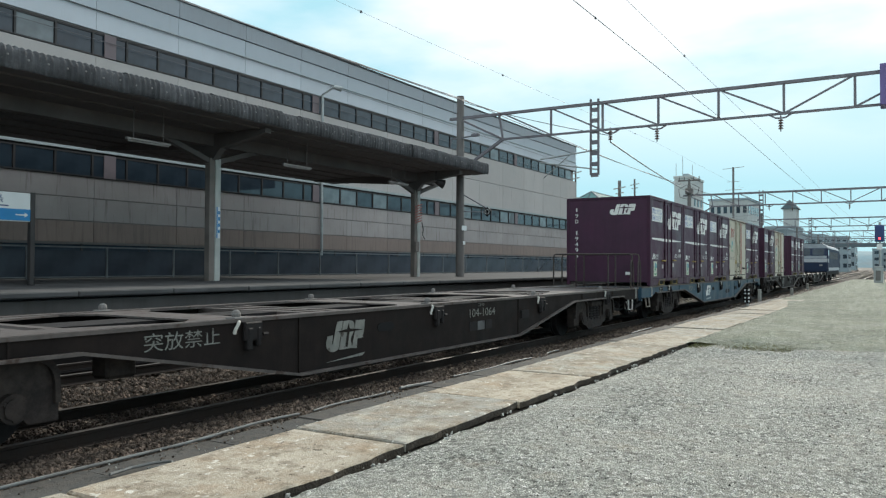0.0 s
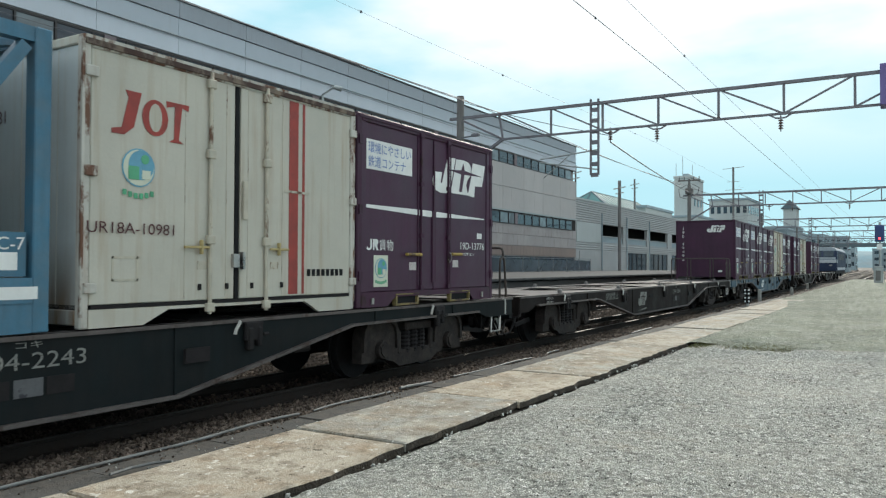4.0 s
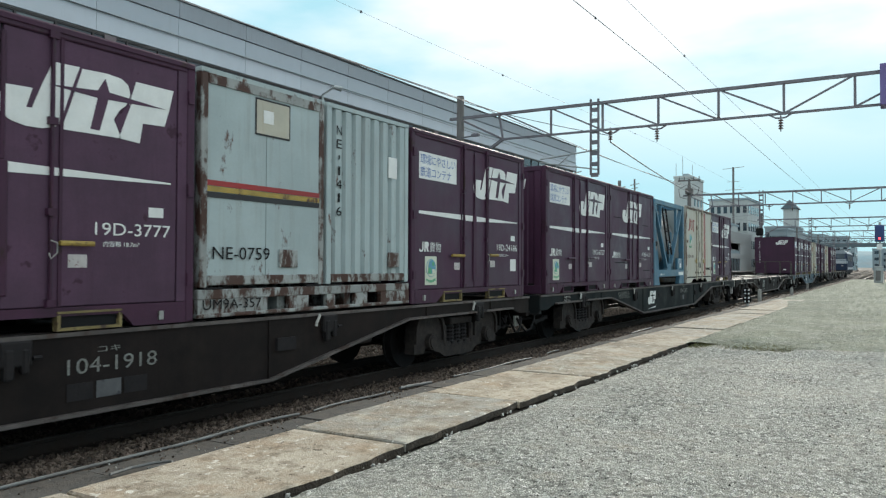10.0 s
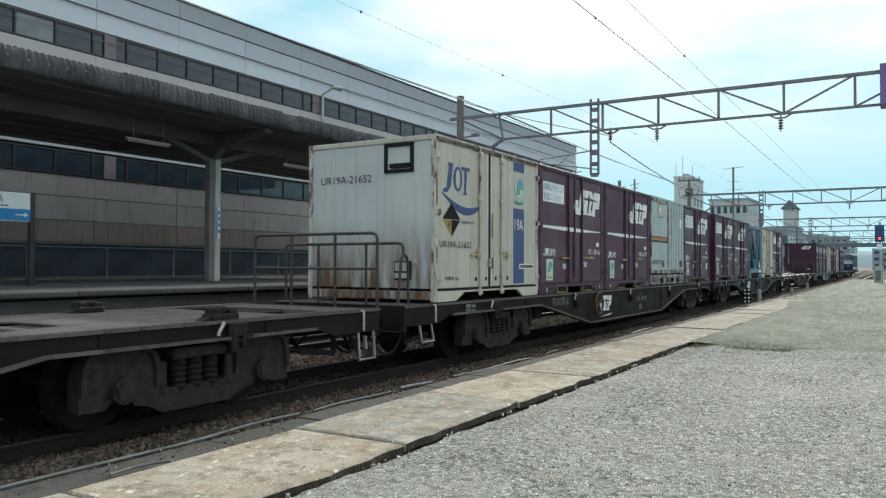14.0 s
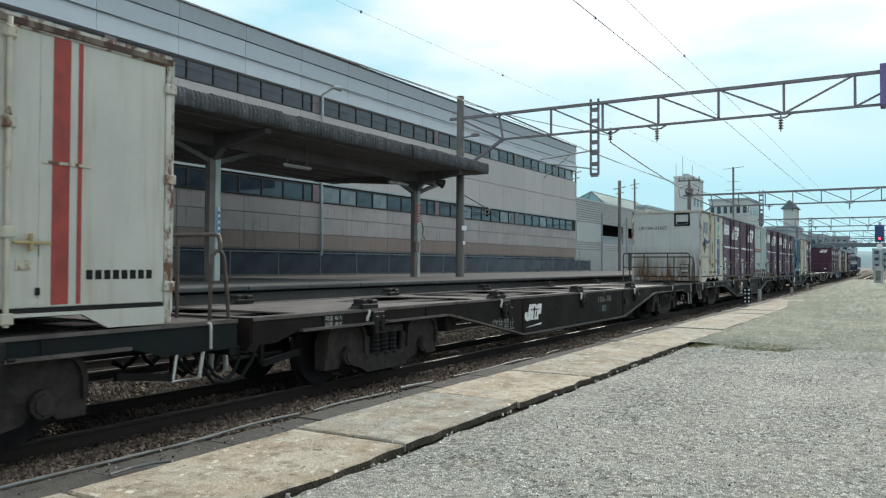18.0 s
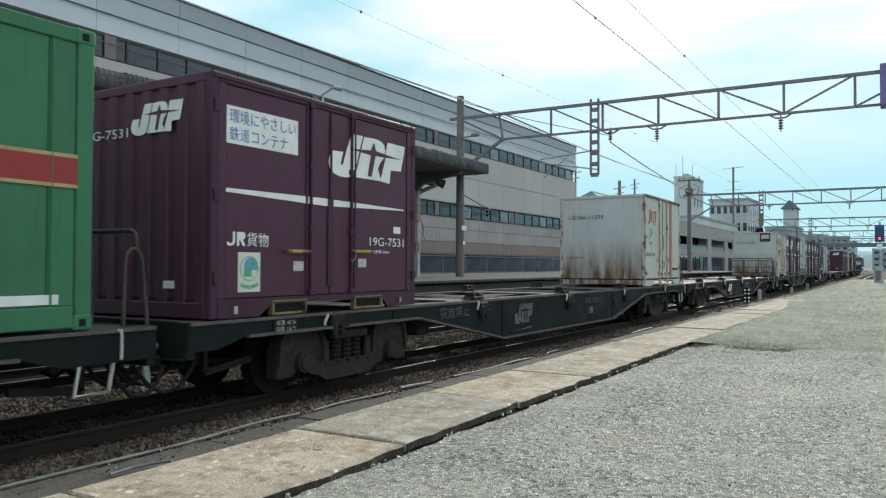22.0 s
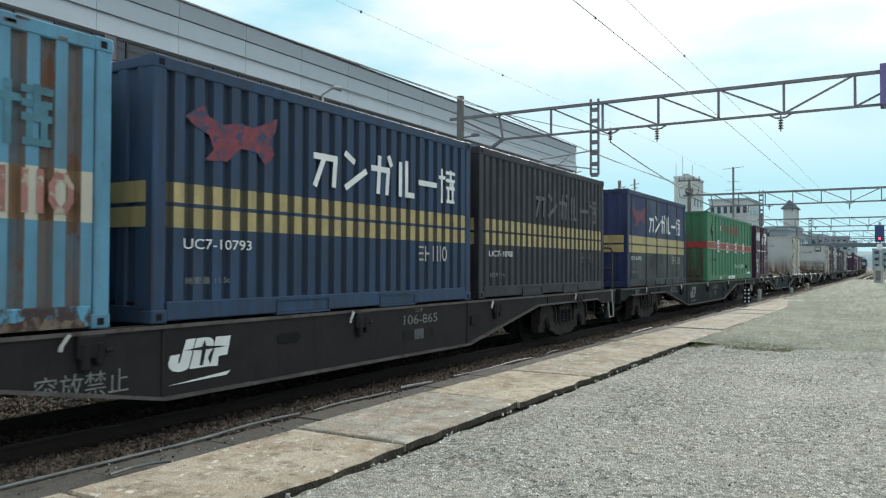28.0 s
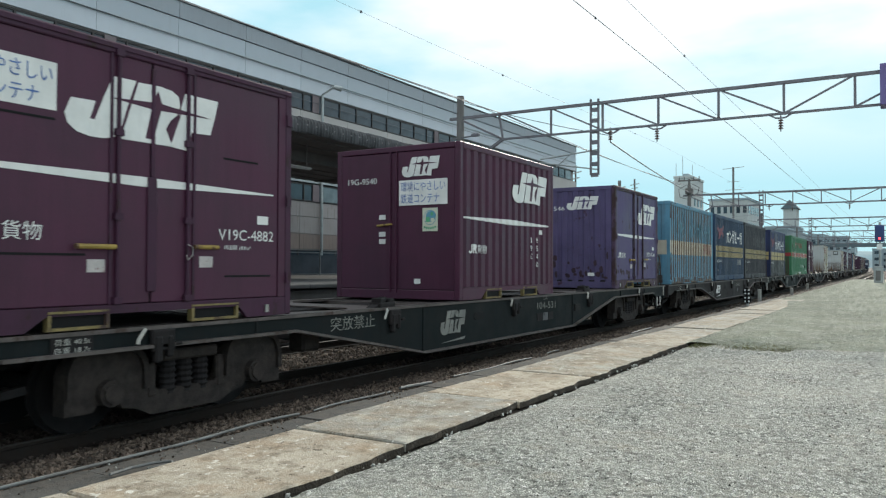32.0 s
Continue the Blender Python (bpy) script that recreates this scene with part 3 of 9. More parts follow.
def tube(bm, pts, r, seg=8):
    """One round bar bent along points."""
    pts = [Vector(p) for p in pts]
    rings = []
    for i, p in enumerate(pts):
        d = ((pts[min(i + 1, len(pts) - 1)] - p).normalized() + (p - pts[max(i - 1, 0)]).normalized()).normalized()
        ref = Vector((0, 0, 1)) if abs(d.z) < 0.9 else Vector((0, 1, 0)) if abs(d.y) < 0.9 else Vector((1, 0, 0))
        s = d.cross(ref).normalized()
        u = s.cross(d)
        if rings:
            # keep the rings aligned
            best = max(range(8), key=lambda k: (s * math.cos(k * math.pi / 4) + u * math.sin(k * math.pi / 4)).dot(last))
            s, u = s * math.cos(best * math.pi / 4) + u * math.sin(best * math.pi / 4), u * math.cos(best * math.pi / 4) - s * math.sin(best * math.pi / 4)
        last = s
        rings.append([bm.verts.new(p + (s * math.cos(k) + u * math.sin(k)) * r) for k in (2 * math.pi * j / seg for j in range(seg))])
    for a, b in zip(rings, rings[1:]):
        for i in range(seg):
            bm.faces.new((a[i], a[(i + 1) % seg], b[(i + 1) % seg], b[i]))
    bm.faces.new(rings[0][::-1])
    bm.faces.new(rings[-1])


def bar(bm, p, q, w, h):
    """A straight bar of rectangular section from p to q: w across, h upright."""
    p, q = Vector(p), Vector(q)
    d = (q - p).normalized()
    s = d.cross(Vector((0, 0, 1)) if abs(d.z) < 0.95 else Vector((1, 0, 0))).normalized()
    u = s.cross(d)
    ring = lambda c: [bm.verts.new(c + s * a + u * b) for a, b in ((-w / 2, -h / 2), (w / 2, -h / 2), (w / 2, h / 2), (-w / 2, h / 2))]
    a, b = ring(p), ring(q)
    for i in range(4):
        bm.faces.new((a[i], a[(i + 1) % 4], b[(i + 1) % 4], b[i]))
    bm.faces.new(a[::-1])
    bm.faces.new(b)


def prism(bm, pts, axis, lo, hi):
    """An outline of (a, b) points pushed along an axis: 'y' takes (x, z), 'x' takes (y, z), 'z' takes (x, y)."""
    mk = {"y": lambda a, b, t: (a, t, b), "x": lambda a, b, t: (t, a, b), "z": lambda a, b, t: (a, b, t)}[axis]
    v0 = [bm.verts.new(mk(a, b, lo)) for a, b in pts]
    v1 = [bm.verts.new(mk(a, b, hi)) for a, b in pts]
    n = len(pts)
    for i in range(n):
        bm.faces.new((v0[i], v0[(i + 1) % n], v1[(i + 1) % n], v1[i]))
    bm.faces.new(v0[::-1])
    bm.faces.new(v1)


def finish(bm, name, material, smooth=False):
    bmesh.ops.recalc_face_normals(bm, faces=bm.faces)
    me = bpy.data.meshes.new(name)
    bm.to_mesh(me)
    bm.free()
    me.materials.append(material)
    if smooth:
        me.polygons.foreach_set("use_smooth", [True] * len(me.polygons))
    return me


def part(name, bm, material, parent, label="", smooth=False):
    ob = new(name, finish(bm, name, material, smooth))
    ob.parent = parent
    return tagged(ob, label)


def lathe(bm, prof, x, y, seg=10):
    """A turned body about an upright axis: prof gives (radius, z)."""
    rings = [[bm.verts.new((x + r * math.cos(k), y + r * math.sin(k), z)) for k in (2 * math.pi * i / seg for i in range(seg))] for r, z in prof]
    for a, b in zip(rings, rings[1:]):
        for i in range(seg):
            bm.faces.new((a[i], a[(i + 1) % seg], b[(i + 1) % seg], b[i]))
    bm.faces.new(rings[0][::-1])
    bm.faces.new(rings[-1])


def repeat(name, me, parent, spots, label=""):
    """Alike parts that share one mesh."""
    for c in spots:
        o = new(name, me)
        o.parent, o.location = parent, c
        if label:
            tagged(o, label)


def thing(name, label, category, group="", kind="", at=None):
    ob = new(name)
    ob.empty_display_size = 0.3
    if at is not None:
        ob.matrix_world = at
    return tagged(ob, label, category, group, kind)


def solid(name, bm, material, label, category="", group="", kind="", smooth=False):
    return tagged(new(name, finish(bm, name, material, smooth)), label, category, group, kind)


def boxes(name, material, parent, lst, label="", r=0.0):
    bm = bmesh.new()
    for b in lst:
        if r:
            soft_box(bm, *b, r)
        else:
            quad_box(bm, *b)
    return part(name, bm, material, parent, label)


TEXT_CACHE = {}


def text_mesh(words, material):
    """Flat lettering 1 unit wide and 1 high, in the x-z plane, that faces -y."""
    key = (words, material.name)
    if key not in TEXT_CACHE:
        cu = bpy.data.curves.new("lettering", "FONT")
        cu.body, cu.extrude, cu.resolution_u = words, 0.0, 3
        tmp = bpy.data.objects.new("lettering", cu)
        me = bpy.data.meshes.new_from_object(tmp)
        bpy.data.objects.remove(tmp)
        co = np.array([v.co[:] for v in me.vertices])
        lo, size = co.min(0), np.maximum(np.ptp(co, axis=0), 1e-6)
        for v in me.vertices:
            v.co = ((v.co.x - lo[0]) / size[0], 0, (v.co.y - lo[1]) / size[1])
        me.materials.clear()
        me.materials.append(material)
        TEXT_CACHE[key] = me
    return TEXT_CACHE[key]


# ---- the ground, tracks and platforms ----
def track_y(x):
    """The middle of the main track; it bends gently to the left far away."""
    return 7.10 + 3.4e-5 * max(0.0, x - 20.0) ** 2


def wobble_sheet(x0, x1, y0, y1, nx, ny, z, amp, scale):
    bm = bmesh.new()
    g = [[bm.verts.new((x0 + (x1 - x0) * i / nx, y0 + (y1 - y0) * j / ny,
                        z + amp * noise.noise(Vector((x0 + (x1 - x0) * i / nx, y0 + (y1 - y0) * j / ny, 0.0)) * scale))) for j in range(ny + 1)] for i in range(nx + 1)]
    for i in range(nx):
        for j in range(ny):
            bm.faces.new((g[i][j], g[i + 1][j], g[i + 1][j + 1], g[i][j + 1]))
    return bm


def build_ground():
    bm = bmesh.new()
    quad_box(bm, -1500, 4000, -2500, 2500, -1.2, -0.5)
    solid("ground", bm, M["earth"], "flat dull brown earth reaching to the horizon", "ground", kind="structure")
    # ballast bed, higher near the low platform
    bm = bmesh.new()
    ys = [4.6, 5.2, 5.6, 6.0, 6.3, 6.9, 7.3, 7.9, 8.3, 8.8, 9.4, 10.0, 10.6, 11.4, 12.3]
    prof = [-0.09, -0.06, -0.05, -0.1, -0.15, -0.16, -0.16, -0.15, -0.16, -0.24, -0.26, -0.2, -0.18, -0.2, -0.25]
    xs = [-12 + 0.5 * i for i in range(145)] + [62 + 4 * i for i in range(60)]
    grid = []
    for x in xs:
        grid.append([bm.verts.new((x, y + track_y(x) - 7.1, z + 0.025 * noise.noise(Vector((x * 1.7, y * 1.7, 3.0))))) for y, z in zip(ys, prof)])
    for a, b in zip(grid, grid[1:]):
        for j in range(len(ys) - 1):
            bm.faces.new((a[j], b[j], b[j + 1], a[j + 1]))
    solid("ballast_bed", bm, M["bed"], "brown crushed stone ballast bed under the tracks", "ballast", kind="structure")
    # wide yard ground beyond the platform's end
    bm = wobble_sheet(96, 420, -40, 26, 40, 12, -0.3, 0.05, 0.3)
    solid("yard_ballast", bm, M["bed"], "brown ballast of the yard tracks far off", "ballast", kind="structure")


def stones(name, count, x0, x1, y0, y1, s0, s1, zf, seed, label, stone="ballast", category="ballast stones"):
    """Loose broken stones, each one a small lump of eight faces."""
    rnd = random.Random(seed)
    verts, faces = [], []
    for _ in range(count):
        x, y = x0 + (x1 - x0) * rnd.random() ** 1.5, rnd.uniform(y0, y1)
        r = rnd.uniform(s0, s1)
        base = len(verts)
        c = Vector((x, y, zf(x, y) + r * 0.25))
        q = Euler((rnd.uniform(0, 6.3), rnd.uniform(0, 6.3), rnd.uniform(0, 6.3))).to_matrix()
        for v in ((1, 0, 0), (-1, 0, 0), (0, 1, 0), (0, -1, 0), (0, 0, 1), (0, 0, -1)):
            verts.append(c + q @ Vector(v) * r * rnd.uniform(0.6, 1.15))
        for f in ((0, 2, 4), (2, 1, 4), (1, 3, 4), (3, 0, 4), (2, 0, 5), (1, 2, 5), (3, 1, 5), (0, 3, 5)):
            faces.append([base + k for k in f])
    me = bpy.data.meshes.new(name)
    me.from_pydata(verts, [], faces)
    me.materials.append(M[stone])
    tagged(new(name, me), label, category, kind="stuff")


def bed_z(x, y):
    if y < 5.6:
        return -0.06
    if y < 6.3:
        return -0.05 - (y - 5.6) * 0.14
    if y < 8.3:
        return -0.155
    return -0.2


RAIL = [(-0.062, -0.152), (0.062, -0.152), (0.062, -0.142), (0.012, -0.122), (0.010, -0.042), (0.033, -0.03), (0.033, -0.004), (0.026, 0.0),
        (-0.026, 0.0), (-0.033, -0.004), (-0.033, -0.03), (-0.010, -0.042), (-0.012, -0.122), (-0.062, -0.142)]


def rail_mesh(y_of, xs, z=0.0):
    bm = bmesh.new()
    rings = [[bm.verts.new((x, y_of(x) + a, z + b)) for a, b in RAIL] for x in xs]
    n = len(RAIL)
    for a, b in zip(rings, rings[1:]):
        for i in range(n):
            f = bm.faces.new((a[i], b[i], b[(i + 1) % n], a[(i + 1) % n]))
            f.material_index = 1 if i in (6, 7, 8) else 0
    bm.faces.new(rings[0])
    bm.faces.new(rings[-1][::-1])
    return bm


def build_track(name, y_of, xs, sleepers, label):
    tr = thing(name, label, "railway track", kind="structure")
    for off in (-0.5335 - 0.033, 0.5335 + 0.033):
        r = part("rail", rail_mesh(lambda x: y_of(x) + off, xs), M["railside"], tr, "steel rail with a bright worn head")
        r.data.materials.append(M["railtop"])
    bm = bmesh.new()
    prism(bm, [(-0.11, -0.15), (0.11, -0.15), (0.09, 0.0), (-0.09, 0.0)], "y", -1.0, 1.0)
    me = finish(bm, "sleeper", M["sleeper"])
    for i in range(sleepers[2]):
        x = sleepers[0] + sleepers[1] * i
        o = new("sleeper", me)
        o.parent, o.location = tr, (x, y_of(x), -0.185)


def edge_drop(y):
    """The chippings fall away a little towards the slabs."""
    return 0.055 * min(1.0, max(0.0, (y - 2.85) / 0.45))


def build_low_platform():
    pl = thing("low_platform", "low ground-level platform with stone chippings and a concrete slab edge", "platform", kind="structure")
    bm = wobble_sheet(-14, 97, -45, 2.86, 150, 70, 0.10, 0.014, 0.8)
    part("surface", bm, M["gravel"], pl, "light grey stone chippings pressed flat")
    # the darker, greener stretch farther along starts at a ragged line
    bm = bmesh.new()
    rows = []
    for j in range(121):
        y = 3.29 - 0.1 * j if j < 80 else -4.71 - 1.0 * (j - 80)
        xs = 14.1 + 0.07 * max(0.0, 3.3 - y) ** 2 * (1 if y > 0 else 0) + (0.76 + 0.45 * -y if y <= 0 else 0) + 0.25 * noise.noise(Vector((y * 1.3, 2, 0))) + 0.12 * noise.noise(Vector((y * 5.0, 2, 3)))
        rows.append([bm.verts.new((x, y, (0.086 if k == 0 else 0.115) + 0.014 * noise.noise(Vector((x, y, 0)) * 0.8) - edge_drop(y))) for k, x in enumerate([xs + (97 - xs) * (k / 60) ** 2 + (0.5 if k else 0.0) * (1 - k / 60) for k in range(61)])])
    for a, b in zip(rows, rows[1:]):
        for k in range(60):
            bm.faces.new((a[k], b[k], b[k + 1], a[k + 1]))
    part("mossy_surface", bm, M["gravel_dark"], pl, "darker, greener stretch of stone chippings")
    bm = bmesh.new()
    prev = None
    for i in range(582):
        x = -14 + 0.05 * i
        e = 3.385 + 0.035 * noise.noise(Vector((x * 2.3, 0, 5))) + 0.03 * noise.noise(Vector((x * 9.0, 0, 8)))
        z = 0.112 + 0.014 * noise.noise(Vector((x, 3.2, 0)) * 0.8)
        row = [bm.verts.new(c) for c in ((x, 2.45, z - 0.035), (x, 2.8, z - 0.004), (x, 2.92, z - 0.004), (x, 3.1, z - edge_drop(3.1)), (x, e - 0.03, z - edge_drop(e)), (x, e, z - 0.08))]
        if prev:
            for j in range(5):
                bm.faces.new((prev[j], row[j], row[j + 1], prev[j + 1]))
        prev = row
    part("ragged_edge", bm, M["gravel"], pl, "crumbling edge of the chippings along the slabs")
    # farther on the chippings lie flush against the slabs, then bury them
    bm = bmesh.new()
    prev = None
    for i in range(500):
        x = 14.6 + 0.05 * i if i < 440 else 36.6 + 1.0 * (i - 439)
        k = min(1.0, max(0.0, (x - 28.5) / 9.0))
        e = 3.47 + 0.07 * noise.noise(Vector((x * 1.9, 3, 5))) + 0.05 * noise.noise(Vector((x * 7.0, 1, 8))) + (4.56 - 3.47) * k * k * (3 - 2 * k)
        row = [bm.verts.new((x, 2.9 + (e - 2.9) * j / 6, (0.1, 0.118, 0.127, 0.132, 0.133, 0.13, 0.1)[j] + 0.006 * noise.noise(Vector((x * 2, j, 0))))) for j in range(7)]
        if prev:
            for j in range(6):
                bm.faces.new((prev[j], row[j], row[j + 1], prev[j + 1]))
        prev = row
    part("mossy_margin", bm, M["gravel_dark"], pl, "darker, greener chippings lying up against and over the far slabs")
    boxes("body", M["soil_shade"], pl, [(-14, 97, 3.2, 4.55, -0.5, 0.03)], "dark earth under the slabs")
    boxes("end_wall", M["kerb"], pl, [(96.8, 97.2, -45, 4.5, -0.5, 0.09)])
    rnd = random.Random(4)
    bm = bmesh.new()
    soft_box(bm, 0, 1.192, 4.62, 5.36, -0.3, -0.03, 0.012)
    me = finish(bm, "channel_cover", M["kerb"])
    for i in range(-6, 40):
        o = new("channel_cover", me)
        o.parent, o.location = pl, (-6 + i * 1.2, rnd.uniform(-0.02, 0.02), rnd.uniform(-0.008, 0.008))
    # coping slabs
    meshes = []
    for k in range(6):
        bm = bmesh.new()
        n = 22
        edge0, edge1 = [], []
        for i in range(n + 1):
            x = 2.135 * i / n
            edge0.append((x, 0.0 + 0.05 * noise.noise(Vector((x * 3.1, k * 7.7, 0))) - 0.03 * abs(noise.noise(Vector((x * 9, k * 3.3, 1))))))
            edge1.append((x, 1.155 + 0.018 * noise.noise(Vector((x * 4.3, k * 5.1, 2)))))
        low = [bm.verts.new((x, y, 0)) for x, y in edge0] + [bm.verts.new((x, y, 0)) for x, y in edge1[::-1]]
        mid = [bm.verts.new((v.co.x, v.co.y, 0.062)) for v in low]
        cx = Vector((1.067, 0.57, 0))
        top = [bm.verts.new((v.co.x + (cx.x - v.co.x) * 0.012, v.co.y + (cx.y - v.co.y) * 0.025, 0.075)) for v in low]
        m = len(low)
        for a, b in ((low, mid), (mid, top)):
            for i in range(m):
                f = bm.faces.new((a[i], a[(i + 1) % m], b[(i + 1) % m], b[i]))
                # inner side faces get the dark earth colour in place of their shade
                f.material_index = 1 if a is low and i < n else 0
        for i in range(n):
            bm.faces.new((top[i], top[i + 1], top[m - 2 - i], top[m - 1 - i]))
        me = finish(bm, "slab", M["slab"])
        me.materials.append(M["soil_shade"])
        grey = me.copy()
        grey.materials[0] = M["slab_grey"]
        meshes.append((me, grey))
    for i in range(-5, 18):
        o = new("slab", meshes[i % 6][0 if i in (0, 1, 2, 4, 6, 7) else 1])
        o.parent = pl
        o.matrix_local = pose(-1.38 + 2.16 * i, 3.43 + rnd.uniform(-0.012, 0.012), 0.042 + rnd.uniform(-0.012, 0.012), rnd.uniform(-0.5, 0.5), rnd.uniform(-0.35, 0.35), rnd.uniform(-0.5, 0.5))
    # broken lengths of conduit along the foot, partly sunk between the stones
    for a, b, r in ((-2.0, 6.1, 0.014), (6.3, 7.8, 0.012), (8.0, 8.7, 0.02), (9.3, 11.9, 0.013), (12.6, 13.2, 0.011), (17.5, 19.4, 0.015)):
        bm = bmesh.new()
        k = max(3, int((b - a) / 0.3))
        tube(bm, [(a + (b - a) * i / k, 5.42 + 0.03 * math.sin(a + i * 0.37) + 0.012 * math.sin(i * 1.3), -0.02 + 0.008 * math.sin(a + i * 0.9)) for i in range(k + 1)], r, 8)
        solid("conduit", bm, M["pipe"], "broken length of pale grey conduit lying on the ballast", "pipe", "lengths of conduit")
    bm = bmesh.new()
    hook = [(3.55, 5.0), (3.75, 5.03), (3.95, 5.0), (4.05, 4.93), (4.0, 4.86), (3.9, 4.86), (3.8, 4.9)]
    tube(bm, [(*a, 0.0) for a in hook], 0.012, 6)
    solid("wire_hook", bm, M["pipe"], "bent pale wire lying on the channel covers", "wire")


def weeds(name, count, x0, x1, y0, y1, z, h0, h1, seed, label):
    rnd = random.Random(seed)
    verts, faces = [], []
    for _ in range(count):
        x, y, a, h = rnd.uniform(x0, x1), rnd.uniform(y0, y1), rnd.uniform(0, 6.3), rnd.uniform(h0, h1)
        w, ln = 0.006 + 0.03 * h, rnd.uniform(0.2, 0.9) * h
        dx, dy = math.cos(a), math.sin(a)
        b = len(verts)
        verts += [(x - dy * w, y + dx * w, z), (x + dy * w, y - dx * w, z), (x + dx * ln * 0.5, y + dy * ln * 0.5, z + h * 0.8), (x + dx * ln, y + dy * ln, z + h)]
        faces += [(b, b + 1, b + 2), (b + 1, b + 3, b + 2)]
    me = bpy.data.meshes.new(name)
    me.from_pydata(verts, [], faces)
    me.materials.append(M["grass"])
    tagged(new(name, me), label, "weeds", kind="stuff")


def build_far_platform():
    pl = thing("far_platform", "raised concrete passenger platform across the tracks", "platform", kind="structure")
    boxes("wall", M["concrete"], pl, [(-8, 80, 12.32, 12.6, -0.6, 0.93)], "stained concrete platform wall")
    boxes("surface", M["plat_top"], pl, [(-8, 80, 12.62, 24.3, -0.6, 1.07)], "grey platform paving")
    bm = bmesh.new()
    soft_box(bm, 0, 1.985, 0, 0.75, 0.05, 0.15, 0.02)
    me = finish(bm, "coping", M["plat_top"])
    for i in range(44):
        o = new("coping", me)
        o.parent, o.location = pl, (-8 + 2 * i, 12.15, 0.93)


build_ground()
stones("ballast_stones_near", 9000, 0.8, 26.0, 5.4, 6.35, 0.016, 0.042, bed_z, 5, "loose brown broken ballast stones beside the near rail")
# stones in the track get the shade under the wagons as a darker colour
stones("ballast_stones_in_track", 15000, 0.8, 26.0, 6.2, 8.3, 0.016, 0.04, bed_z, 15, "ballast stones between the rails, coloured darker for the train's shade", "shaded_ballast")
stones("ballast_stones_between", 15000, 3.0, 30.0, 8.3, 12.0, 0.022, 0.048, bed_z, 7, "loose brown broken stones between the two tracks")
stones("ballast_stones_far", 5200, 6.0, 60.0, 5.3, 11.8, 0.03, 0.05, bed_z, 6, "loose brown broken ballast stones farther along the track")
NEAR_XS = [-14 + 2 * i for i in range(38)] + [66 + 6 * i for i in range(60)]
build_track("main_track", track_y, NEAR_XS, (-6, 0.6, 110), "running track of rusty rails on concrete sleepers")
build_track("platform_track", lambda x: track_y(x) + 3.45, NEAR_XS, (-6, 0.7, 90), "second track of rusty rails beside the far platform")
build_track("yard_track", lambda x: track_y(x) - 4.0, [99 + 6 * i for i in range(40)], (99, 1.2, 40), "rusty yard track beyond the low platform")
build_low_platform()
stones("loose_chippings", 9000, 3.6, 17.0, -4.5, 3.3, 0.005, 0.012, lambda x, y: 0.1 + 0.014 * noise.noise(Vector((x, y, 0)) * 0.8) - edge_drop(y), 31, "loose pale stone chippings on the platform surface", "chalk", "chippings")
stones("dark_chippings", 3500, 3.6, 22.0, -5.5, 3.3, 0.004, 0.011, lambda x, y: 0.1 + 0.014 * noise.noise(Vector((x, y, 0)) * 0.8) - edge_drop(y), 34, "loose dark stone chips on the platform surface", "dark_chip", "chippings")
stones("edge_rubble", 120, 2.5, 16.0, 3.28, 3.45, 0.006, 0.03, lambda x, y: 0.055, 32, "pale broken concrete crumbs along the slab joint", "chalk", "rubble")
stones("slab_crumbs", 160, 1.8, 12.0, 4.5, 4.64, 0.008, 0.025, lambda x, y: 0.03, 33, "pale crumbs along the worn slab edge", "chalk", "rubble")
stones("kerb_grit", 1000, 1.2, 22.0, 4.6, 5.45, 0.004, 0.016, lambda x, y: -0.034, 41, "brown grit and stray ballast on the channel covers", "ballast", "grit")
stones("kerb_crumbs", 110, 1.2, 18.0, 4.58, 5.4, 0.004, 0.014, lambda x, y: -0.033, 42, "pale concrete crumbs on the channel covers", "chalk", "rubble")
weeds("edge_weeds", 2200, 14.0, 15.3, 1.6, 3.3, 0.085, 0.012, 0.05, 8, "sparse dry weeds at the platform surface's edge")
build_far_platform()


